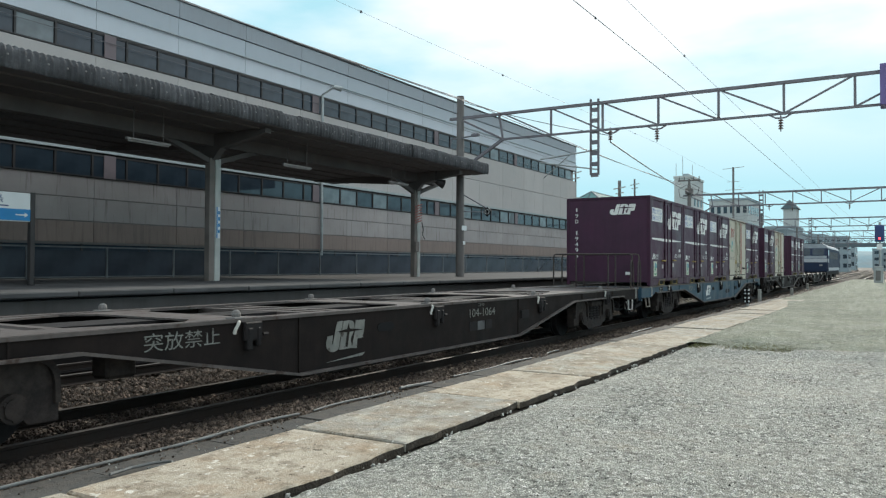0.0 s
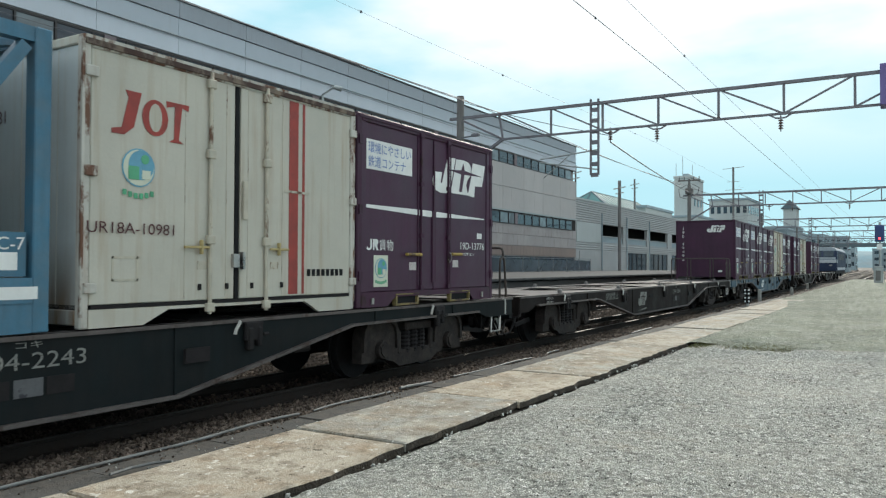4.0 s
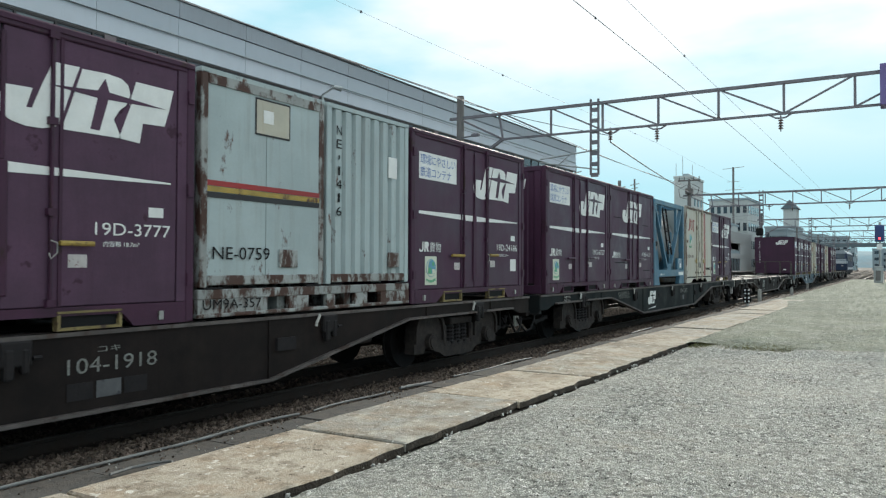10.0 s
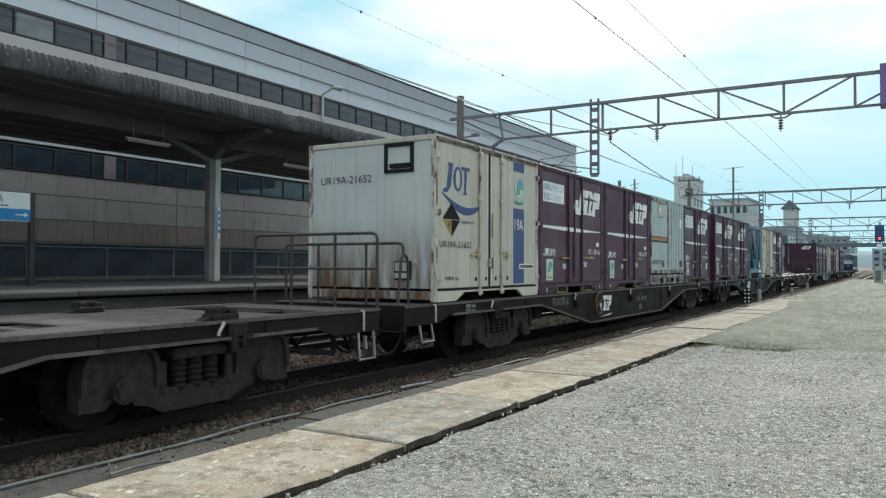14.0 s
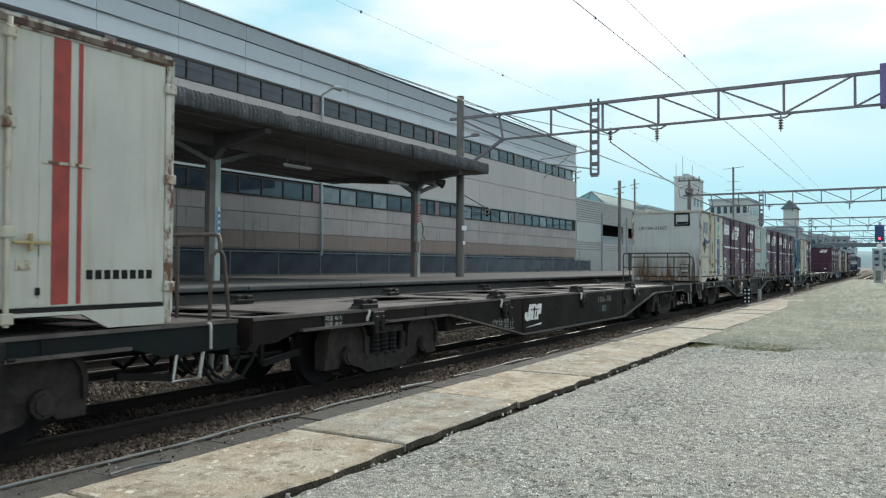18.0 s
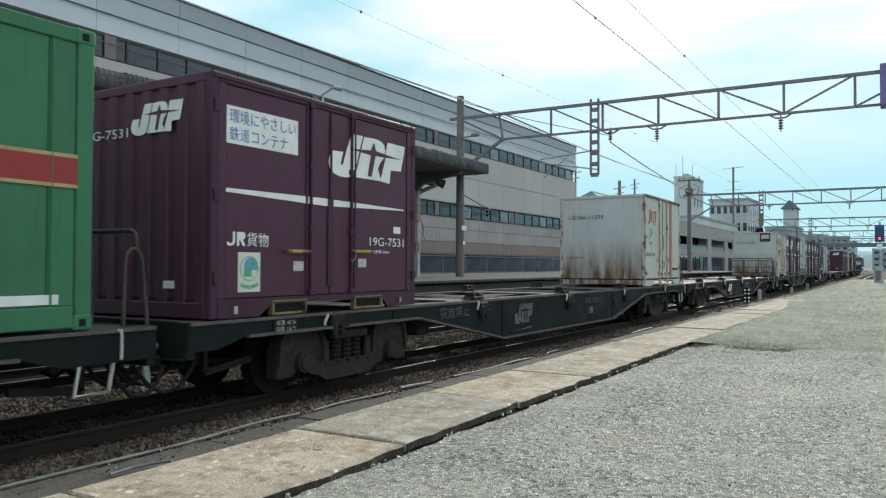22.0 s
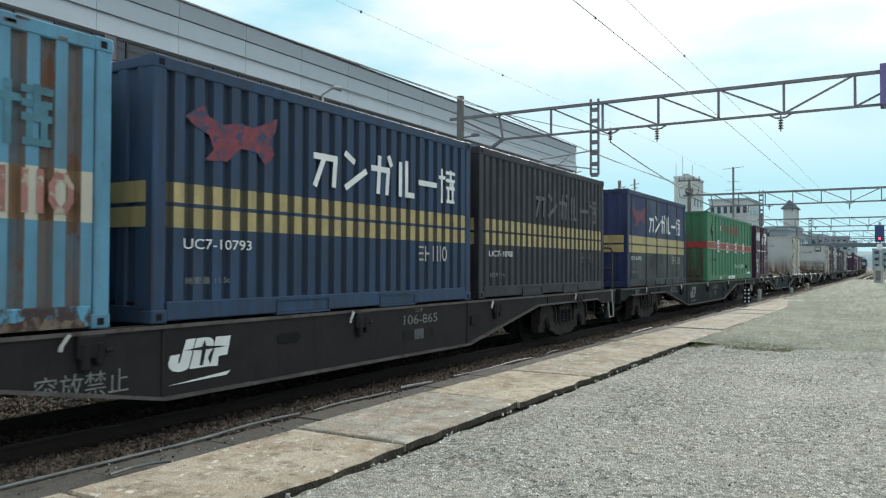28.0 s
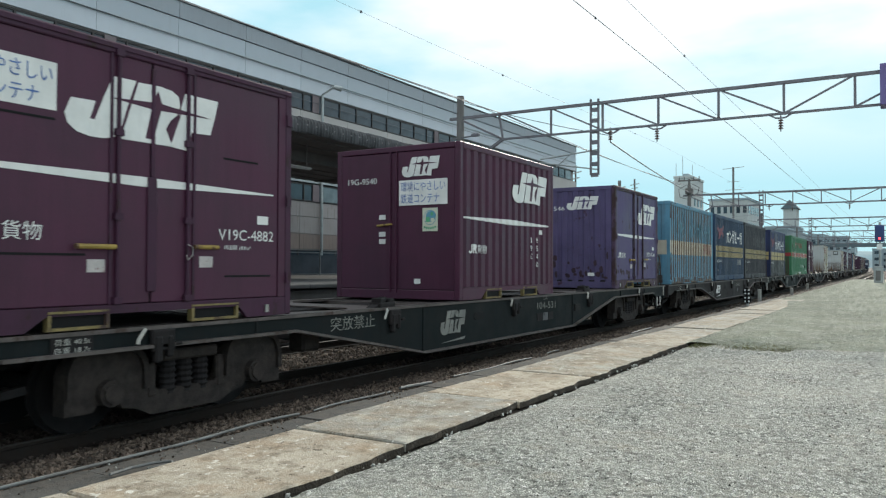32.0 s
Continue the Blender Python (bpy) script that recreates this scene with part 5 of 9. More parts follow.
    boxes("railing", M["far_dark"], fb, [(199, 199.1, -30, 24, 7.9, 8.05), (199, 199.1, -30, 24, 7.4, 7.5)])
    bm = bmesh.new()
    for i in range(37):
        bar(bm, (199.05, -30 + 1.5 * i, 7.0), (199.05, -28.5 + 1.5 * i, 8.0), 0.08, 0.08)
        bar(bm, (199.05, -30 + 1.5 * i, 7.0), (199.05, -30 + 1.5 * i, 8.0), 0.08, 0.08)
    part("lattice", bm, M["far_dark"], fb)
    for y in (17.5, -12.0):
        boxes("pier", M["far_grey"], fb, [(199.6, 201.4, y - 0.5, y + 0.5, -0.5, 6.1)])


build_distance()


# ---- gantries, poles and wires ----
def lattice(bm, a, b, w, n, r):
    """A hanging or standing post of two flats with batten plates: (x, y, z0) to (x, y, z1)."""
    x, y, z0 = a
    z1 = b
    for s in (-1, 1):
        bar(bm, (x, y + s * w / 2, z0), (x, y + s * w / 2, z1), r, r)
    for i in range(n):
        k0, k1 = z0 + (z1 - z0) * i / n, z0 + (z1 - z0) * (i + 1) / n
        bar(bm, (x, y - w / 2, k0), (x, y + w / 2, k0), 0.02, 0.16)


def insulator(parent, x, y, z):
    """A string of sheds hanging from z downwards."""
    bm = bmesh.new()
    rod(bm, (x, y, z), (x, y, z - 0.55), 0.02, 6)
    for i in range(4):
        rod(bm, (x, y, z - 0.14 - 0.09 * i), (x, y, z - 0.19 - 0.09 * i), 0.05, 10, 0.09)
    part("insulator", bm, M["porcelain"], parent, "brown porcelain insulator")


def build_gantry(x, y_post, y_end, heavy):
    g = thing("catenary_gantry", "grey steel lattice gantry over the tracks carrying wires", "gantry", "catenary gantries")
    zt, zb = 7.72, 6.68
    bm = bmesh.new()
    rod(bm, (x, y_post, -0.4), (x, y_post, 8.65), 0.19, 14, 0.15)
    part("pole", bm, M["pole_conc"], g, "dark concrete pole")
    d = 0.055 if heavy else 0.08
    boxes("top_chord", M["gantry"], g, [(x - d, x + d, y_end, y_post + 0.5, zt - d, zt + d)])
    bm = bmesh.new()
    bar(bm, (x, y_post - 2.0, zb), (x, y_end, zb), d * 1.6, d * 1.4)
    bar(bm, (x, y_post - 0.1, zt - 0.1), (x, y_post - 2.0, zb), 0.08, 0.08)
    bar(bm, (x, y_post - 0.15, 5.6), (x, y_post - 2.0, zb), 0.11, 0.11)
    part("bottom_chord", bm, M["gantry"], g)
    bm = bmesh.new()
    n = int((y_post - 2 - y_end) / 2.1)
    for i in range(n + 1):
        y = y_post - 2.0 - 2.1 * i
        bar(bm, (x, y, zb), (x, y + (0.18 if i == 0 else 0), zt), 0.08, 0.06)
        if i < n:
            s = (y, zt, y - 2.1, zb) if y > 3.4 else (y, zb, y - 2.1, zt)
            bar(bm, (x, s[0], s[1]), (x, s[2], s[3]), 0.06, 0.06)
    part("web", bm, M["gantry"], g, "steel uprights and diagonals")
    bm = bmesh.new()
    lattice(bm, (x, 9.92, 5.0), 7.9, 0.3, 7, 0.07)
    part("drop_post", bm, M["gantry"], g, "lattice post hanging from the beam")
    bm = bmesh.new()
    for z0, z1 in ((5.95, 5.75), (5.2, 5.62)):
        rod(bm, (x, 9.8, z0), (x + 0.1, 12.2, z1), 0.03, 6)
    rod(bm, (x, 10.9, 5.85), (x, 12.0, 5.0), 0.02, 6)
    part("bracket_arm", bm, M["galv"], g)
    for y in (9.3, 7.55, 3.4):
        insulator(g, x, y, zb - 0.05 if y != 9.3 else 6.75)
        bm = bmesh.new()
        bar(bm, (x, y - 0.35, zb - 0.02), (x, y - 0.14, zb - 0.14), 0.05, 0.05)
        bar(bm, (x, y - 0.14, zb - 0.14), (x, y + 0.14, zb - 0.14), 0.05, 0.05)
        bar(bm, (x, y + 0.14, zb - 0.14), (x, y + 0.35, zb - 0.02), 0.05, 0.05)
        part("hanger", bm, M["gantry"], g)
    if 60 < x < 70:
        bm = bmesh.new()
        rod(bm, (x, y_post, 8.65), (x, y_post, 9.2), 0.12, 10, 0.1)
        bar(bm, (x, y_post - 0.95, 9.05), (x, y_post + 0.95, 9.05), 0.1, 0.12)
        for k in (-0.85, -0.4, 0.4, 0.85):
            rod(bm, (x, y_post + k, 9.1), (x, y_post + k, 9.4), 0.05, 8, 0.03)
        tube(bm, [(x, y_post - 0.1, 7.6), (x, y_post - 0.75, 7.9), (x, y_post - 0.85, 8.4), (x, y_post - 0.2, 8.75)], 0.035, 6)
        tube(bm, [(x, y_post + 0.1, 7.4), (x, y_post + 0.8, 7.6), (x, y_post + 0.9, 8.3), (x, y_post + 0.2, 8.7)], 0.035, 6)
        soft_box(bm, x - 0.3, x + 0.3, y_post - 0.3, y_post + 0.3, 7.85, 8.35, 0.06)
        part("pole_head", bm, M["pole_conc"], g, "crossarm, insulators and looped cables on the pole")
    if heavy:
        bm = bmesh.new()
        yc, zc = y_post - 0.8, 3.82
        prism(bm, [(yc - 0.21, zc), (yc, zc - 0.21), (yc + 0.21, zc), (yc, zc + 0.21)], "x", x + 0.9, x + 0.93)
        board = part("arm_board", bm, M["black"], g, "small black diamond board")
        bm = bmesh.new()
        tube(bm, [(x + 0.897, yc + 0.1 * math.cos(k), zc + 0.1 * math.sin(k)) for k in (2 * math.pi * i / 16 for i in range(17))], 0.02, 6)
        part("ring", bm, M["sign_white"], board, "white ring")
        bm = bmesh.new()
        rod(bm, (x, y_post - 0.15, 4.5), (x + 0.94, y_post - 0.8, 3.95), 0.025, 6)
        rod(bm, (x, y_post - 0.15, 3.8), (x + 0.94, y_post - 0.8, 3.8), 0.025, 6)
        part("board_arm", bm, M["gantry"], g)
        bm = bmesh.new()
        bar(bm, (x - 0.1, y_post + 0.45, 6.84), (x - 0.1, y_post - 0.75, 6.92), 0.05, 0.05)
        rod(bm, (x - 0.1, y_post + 0.4, 6.84), (x - 0.1, y_post + 0.42, 6.45), 0.025, 6)
        soft_box(bm, x - 0.18, x - 0.02, y_post - 0.95, y_post - 0.6, 6.88, 7.0, 0.02)
        part("lamp_arm", bm, M["gantry"], g, "thin arm with a small lamp")
        boxes("band", M["sign_white"], g, [(x - 0.2, x + 0.2, y_post - 0.2, y_post - 0.19, 3.0, 3.2), (x - 0.1, x + 0.1, y_post - 0.2, y_post - 0.19, 2.4, 2.55)], "white plate on the pole")
    return g


def wire(name, pts, r, label, sag=0.0):
    """One wire through its supports, sagging between them."""
    line = []
    for a, b in zip(pts, pts[1:]):
        a, b = Vector(a), Vector(b)
        k = 8 if sag else 1
        line += [a.lerp(b, i / k) - Vector((0, 0, sag * 4 * (i / k) * (1 - i / k))) for i in range(k)]
    line.append(Vector(pts[-1]))
    bm = bmesh.new()
    tube(bm, line, r, 5)
    return solid(name, bm, M["wire"], label, "wire", "overhead wires")


def build_overhead():
    for i, x in enumerate((27.6, 68.0, 108.4, 149.0, 190.0)):
        build_gantry(x, 15.8, -9.5 if i == 0 else -6.0, i == 0)
    pg = thing("purple_bracket", "pale purple steel post where the gantry beam ends", "post")
    boxes("upper", M["gantry_violet"], pg, [(27.2, 28.0, -0.2, 0.5, 6.6, 7.9)], "", 0.02)
    xs = (-13, 27.6, 68.0, 108.4, 149.0, 190.0)
    for y0, y, z, r in ((8.55, 7.5, 6.0, 0.0024), (3.6, 3.62, 5.76, 0.0036), (5.0, 4.96, 6.38, 0.0082)):
        wire("overhead_wire", [(x, y if x > 0 else y0, z) for x in xs], r, "thin dark overhead wire above the track", 0.08)
    for y, z in ((15.65, 8.5), (13.9, 7.75)):
        wire("feeder_wire", [(x, y, z) for x in xs], 0.017, "dark feeder wire between the gantries", 0.25)
    wire("crossing_cable", [(27.6, 9.3, 6.2), (68.0, 14.6, 7.4)], 0.026, "dark cable running aslant from beam to pole", 0.2)
    wire("crossing_cable", [(27.6, 15.7, 8.4), (27.9, 9.4, 6.5)], 0.014, "dark cable running down along the beam", 0.1)
    for x, y, z in ((15.2, 3.615, 5.7), (15.6, 7.81, 5.93), (13.9, 4.98, 6.31), (10.4, 7.94, 5.92), (25.0, 7.57, 5.98), (12.5, 15.65, 8.3)):
        bm = bmesh.new()
        soft_box(bm, x - 0.022, x + 0.022, y - 0.015, y + 0.015, z - 0.022, z + 0.02, 0.006)
        solid("wire_clamp", bm, M["wire"], "small dark clamp on an overhead wire", "clamp", "wire clamps")
    # wooden and steel poles beyond
    for nm, x, y, z, r in (("utility_pole", 70.9, 23.0, 9.7, 0.16), ("utility_pole", 98.8, 30, 13.0, 0.12), ("utility_pole", 64.6, 25.0, 10.6, 0.08), ("mast", 157, 28, 21.0, 0.2)):
        p = thing(nm, "dark pole with crossarms beside the buildings" if nm != "mast" else "tall steel mast with aerials", "pole")
        bm = bmesh.new()
        rod(bm, (x, y, -0.5), (x, y, z), r, 8)
        part("shaft", bm, M["pole_conc"], p)
        for k, w in ((0.7, 1.4), (1.2, 0.9)) if nm != "mast" else ((0.3, 4.0), (3.0, 2.2), (4.6, 3.0), (7.0, 2.4)):
            bm = bmesh.new()
            bar(bm, (x - w * 0.6, y - w * 0.6, z - k), (x + w * 0.6, y + w * 0.6, z - k + (0.3 if nm == "mast" else 0)), 0.1, 0.1)
            part("crossarm", bm, M["galv"], p)


build_overhead()


# ---- signals beside the track ----
def build_signals():
    s = thing("dwarf_signal", "low black shunting signal with white lamps on a short post", "signal")
    x, y = 32.3, 5.25
    bm = bmesh.new()
    rod(bm, (x, y, -0.1), (x, y, 0.35), 0.05, 8)
    part("post", bm, M["galv"], s)
    for z in (0.22, 0.53):
        bm = bmesh.new()
        rod(bm, (x - 0.06, y, z), (x + 0.06, y, z), 0.16, 18)
        part("lamp_head", bm, M["black"], s, "round black lamp head")
        for a, b in ((0.07, 0.07), (-0.07, -0.07), (0.07, -0.07), (-0.07, 0.07)):
            bm = bmesh.new()
            rod(bm, (x - 0.08, y + a, z + b), (x - 0.062, y + a, z + b), 0.038, 10)
            part("lens", bm, M["sign_white"], s, "white lens")
    for x, y, h in ((37.4, 5.55, 0.55), (46.8, 5.25, 0.4), (59.0, 5.6, 0.4)):
        p = thing("track_marker", "short white marker post beside the rail", "marker post", "marker posts")
        bm = bmesh.new()
        soft_box(bm, x - 0.06, x + 0.06, y - 0.075, y + 0.075, -0.2, h - 0.05, 0.02)
        part("post", bm, M["marker_grey"], p)
    s = thing("gantry_signal", "black hooded signal head hanging beside the second gantry", "signal")
    bm = bmesh.new()
    soft_box(bm, 67.6, 67.9, 9.72, 10.3, 4.1, 4.75, 0.12)
    part("head", bm, M["black"], s)
    bm = bmesh.new()
    rod(bm, (67.85, 10.0, 4.7), (67.85, 10.0, 6.7), 0.05, 6)
    part("hanger", bm, M["gantry"], s)
    s = thing("platform_signal", "tall signal with dark round head, red lamp and grey cabinet", "signal")
    boxes("cabinet", M["galv"], s, [(78.6, 79.4, 1.3, 2.05, 0.09, 1.6)], "grey steel cabinet", 0.03)
    boxes("cabinet_door", M["pole_conc"], s, [(78.56, 78.598, 1.5, 1.9, 0.3, 1.2)])
    bm = bmesh.new()
    rod(bm, (79, 1.55, 1.6), (79, 1.55, 5.6), 0.1, 8)
    part("mast", bm, M["galv"], s)
    boxes("head", M["navy"], s, [(78.7, 78.95, 1.2, 1.95, 3.8, 5.3)], "dark signal head", 0.1)
    bm = bmesh.new()
    rod(bm, (78.66, 1.57, 4.1), (78.69, 1.57, 4.1), 0.08, 14)
    part("lens", bm, M["signal_red"], s, "lit red lamp")
    boxes("plate", M["sign_white"], s, [(78.7, 78.75, 1.35, 1.8, 3.1, 3.6)])


build_signals()


# ---- the freight train ----
# way of the train in metres at half-second steps
WAY = [(0.0, -39.86), (0.5, -38.33), (1.0, -36.78), (1.5, -35.23), (2.0, -33.67), (2.5, -32.11), (3.0, -30.51), (3.5, -28.89), (5.5, -22.16), (6.0, -20.45), (6.5, -18.72),
       (7.0, -16.97), (7.5, -15.21), (8.0, -13.43), (8.5, -11.64), (9.0, -9.84), (9.5, -8.02), (10.0, -6.19), (10.5, -4.32), (11.0, -2.40), (11.5, -0.50), (12.0, 1.43), (12.5, 3.40),
       (13.0, 5.43), (13.5, 7.48), (14.0, 9.52), (14.5, 11.58), (16.5, 20.38), (17.0, 22.59), (17.5, 24.82), (18.0, 27.05), (18.5, 29.34), (19.0, 31.71), (19.5, 34.11), (20.0, 36.48),
       (20.5, 38.84), (21.0, 41.25), (21.5, 43.73), (22.0, 46.26), (22.5, 48.82), (23.0, 51.47), (23.5, 54.16), (24.0, 56.85), (24.5, 59.56), (25.0, 62.24), (25.5, 64.90), (27.5, 76.67),
       (28.0, 79.67), (28.5, 82.68), (29.0, 85.73), (29.5, 88.78), (30.0, 91.85), (30.5, 94.95), (31.0, 98.08), (31.5, 101.24), (32.0, 104.41)]


def way_at(t):
    """The train's way at t, by a smooth curve through the steps."""
    for i in range(len(WAY) - 1):
        if WAY[i][0] <= t <= WAY[i + 1][0]:
            break
    (t0, s0), (t1, s1) = WAY[i], WAY[i + 1]
    v0 = (s1 - WAY[i - 1][1]) / (t1 - WAY[i - 1][0]) if i else (s1 - s0) / (t1 - t0)
    v1 = (WAY[i + 2][1] - s0) / (WAY[i + 2][0] - t0) if i + 2 < len(WAY) else (s1 - s0) / (t1 - t0)
    h = t1 - t0
    u = (t - t0) / h
    return s0 * (1 + 2 * u) * (1 - u) ** 2 + v0 * h * u * (1 - u) ** 2 + s1 * u * u * (3 - 2 * u) + v1 * h * u * u * (u - 1)


RIDERS = []   # (thing, its place along the train, height)
WHEELS = []   # (wheelset, its place on the bogie)
HW = 1.225    # half a container's width
CL = 3.715    # a twelve-foot container's length
SLOT = 3.77


def ride(ob, along, z):
    RIDERS.append((ob, along, z))
    return ob


def plate(parent, name, u0, v0, u1, v1, mat, y=-HW, e=0.004, label=""):
    """A thin flat marking on the side face."""
    return boxes(name, mat, parent, [(u0, u1, y - e, y - e + 0.003, v0, v1)], label)


def end_plate(parent, name, u0, v0, u1, v1, mat, x=0.0, e=0.004, label=""):
    """A thin flat marking on the rear end; u runs from the far side to the near side."""
    return boxes(name, mat, parent, [(x - e, x - e + 0.003, HW - u1, HW - u0, v0, v1)], label)


def words(parent, txt, u0, v0, u1, v1, mat, y=-HW, e=0.006):
    return flat_text(txt, mat, parent, "lettering", pose(u0, y - e, v0), u1 - u0, v1 - v0)


def end_words(parent, txt, u0, v0, u1, v1, mat, x=0.0, e=0.006):
    return flat_text(txt, mat, parent, "lettering", pose(x - e, HW - u0, v0, 0, 0, -90), u1 - u0, v1 - v0)


def upright(parent, txt, u, v, w, h, step, mat, y=-HW):
    """Characters one below the other."""
    for i, ch in enumerate(txt):
        z = v - step * i
        if ch == "-":
            plate(parent, "dash", u + w * 0.4, z + h * 0.25, u + w * 0.6, z + h * 0.75, mat, y, 0.006)
        elif ch in "1I":
            words(parent, ch, u + w * 0.3, z, u + w * 0.7, z + h, mat, y)
        else:
            words(parent, ch, u, z, u + w, z + h, mat, y)


def strokes(parent, name, u, v, w, h, segs, thick, mat, y=-HW, e=0.006, end=False, label=""):
    """One sign of plain straight strokes in a cell of w by h; segs run over 0 to 1."""
    bm = bmesh.new()
    for i, (a, b, c, d) in enumerate(segs):
        p, q = Vector((u + a * w, v + b * h)), Vector((u + c * w, v + d * h))
        t = (q - p).normalized() * thick * 0.5
        n = Vector((-t.y, t.x))
        pts = [tuple(k) for k in (p - t - n, q + t - n, q + t + n, p - t + n)]
        lift = e + 0.0004 * i
        if end:
            prism(bm, [(HW - k, z) for k, z in pts], "x", -lift - 0.002, -lift)
        else:
            prism(bm, pts, "y", y - lift - 0.002, y - lift)
    return part(name, bm, mat, parent, label)


def dense_sign(seed, side=True):
    """A close-set sign of level and upright strokes."""
    rnd = random.Random(seed)
    x0 = 0.36 if side else 0.06
    segs = [(0.14, 0.98, 0.14, 0.02), (0.0, 0.76, 0.3, 0.76)] if side else []
    for z in (0.94, 0.7, 0.46, 0.04):
        d = rnd.uniform(0.0, 0.12)
        segs.append((x0 + d, z, 0.98 - d, z))
    k = rnd.uniform(0.1, 0.2)
    segs += [(x0 + k, 0.46, x0 + k, 0.04), (0.98 - k, 0.7, 0.98 - k, 0.04), ((x0 + 0.98) / 2, 0.98, (x0 + 0.98) / 2, rnd.choice((0.46, 0.7)))]
    return segs


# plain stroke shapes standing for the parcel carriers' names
HOP_SHAPES = [[(0.05, 0.7, 0.82, 0.7), (0.82, 0.7, 0.76, 0.05), (0.38, 0.7, 0.05, 0.02)],
              [(0.08, 0.88, 0.36, 0.74), (0.1, 0.05, 0.88, 0.5)],
              [(0.05, 0.66, 0.78, 0.66), (0.78, 0.66, 0.72, 0.05), (0.36, 0.95, 0.3, 0.05), (0.82, 1.0, 0.9, 0.86)],
              [(0.2, 0.9, 0.2, 0.06), (0.52, 0.96, 0.52, 0.06), (0.52, 0.06, 0.86, 0.06)],
              [(0.06, 0.48, 0.94, 0.48)], dense_sign(5)]
OCTAGON = [(0.5 + 0.48 * math.cos(k), 0.5 + 0.5 * math.sin(k), 0.5 + 0.48 * math.cos(k + math.pi / 4), 0.5 + 0.5 * math.sin(k + math.pi / 4)) for k in (math.pi * (i / 4 + 0.125) for i in range(8))]
ROUND_SHAPES = [[(0.1, z, 0.85, z) for z in (0.95, 0.5, 0.05)], [(0.1, 0.0, 0.1, 1.0), (0.1, 0.5, 0.8, 0.5)], [(0.5, 0.0, 0.5, 1.0)], [(0.15, 0.0, 0.15, 1.0), (0.85, 0.0, 0.85, 1.0)], OCTAGON]
MOVER_SHAPES = [dense_sign(1), [(0.5, 1.0, 0.5, 0.12), (0.3, 0.55, 0.7, 0.55), (0.06, 0.6, 0.06, 0.02), (0.94, 0.6, 0.94, 0.02), (0.06, 0.04, 0.94, 0.04)], dense_sign(2), dense_sign(3)]
SERVICE_SHAPES = [[(0.1, 0.85, 0.85, 0.85), (0.85, 0.85, 0.4, 0.02)], [(0.3, 1.0, 0.08, 0.55), (0.3, 0.82, 0.85, 0.82), (0.85, 0.82, 0.35, 0.02)],
                  [(0.1, 0.85, 0.2, 0.6), (0.42, 0.9, 0.5, 0.65), (0.9, 0.88, 0.5, 0.02)], [(0.05, 0.48, 0.95, 0.48)]] + [dense_sign(k, k % 2 == 1) for k in (6, 8, 7, 9, 5)]

HOOK = [(0.273, 0.993), (0.415, 1.003), (0.375, 0.681), (0.312, 0.102), (0.282, 0.043), (0.22, -0.003), (0.14, -0.005), (0.065, 0.041), (0.015, 0.148), (0.0, 0.297), (0.033, 0.534), (0.17, 0.548), (0.14, 0.264), (0.168, 0.263), (0.22, 0.65)]
WEDGE = [(0.43, 0.989), (0.57, 1.007), (0.657, 0.979), (0.7, 0.903), (0.713, 0.759), (0.69, 0.58), (0.645, 0.468), (0.615, 0.316), (0.66, 0.038), (0.32, 0.032), (0.357, 0.334), (0.39, 0.626)]
FLAG = [(0.75, 0.987), (1.0, 0.982), (0.975, 0.681), (0.94, 0.353), (0.795, 0.335), (0.777, 0.007), (0.647, 0.035), (0.67, 0.256), (0.708, 0.608)]
LOGO_SLITS = [[(0.245, 0.651), (0.517, 0.714), (0.56, 0.92), (0.585, 0.721), (0.945, 0.639), (0.58, 0.603), (0.53, 0.102), (0.477, 0.106), (0.517, 0.598)], [(0.725, 0.656), (0.682, 0.506), (0.615, 0.304), (0.655, 0.117)]]


def slant_mark(parent, u0, v0, u1, v1, mat, slit, end=False, y=-HW, bar_below=False):
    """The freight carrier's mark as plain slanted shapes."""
    bm = bmesh.new()
    w, h = u1 - u0, v1 - v0
    for shp in (HOOK, WEDGE, FLAG):
        pts = [(a * w + u0, b * h + v0) for a, b in shp]
        if end:
            prism(bm, [(HW - a, b) for a, b in pts], "x", -0.005, -0.003)
        else:
            prism(bm, pts, "y", y - 0.006, y - 0.003)
    if bar_below:
        prism(bm, [(u0, v0 - 0.12), (u1, v0 - 0.06), (u1 - 0.05, v0 - 0.1)], "y", y - 0.006, y - 0.003)
    mk = part("mark", bm, mat, parent, "slanted carrier mark")
    bm = bmesh.new()
    for shp in LOGO_SLITS:
        pts = [(a * w + u0, b * h + v0) for a, b in shp]
        if end:
            prism(bm, [(HW - a, b) for a, b in pts], "x", -0.008, -0.006)
        else:
            prism(bm, pts, "y", y - 0.009, y - 0.007)
    part("mark_slit", bm, slit, mk)
    return mk


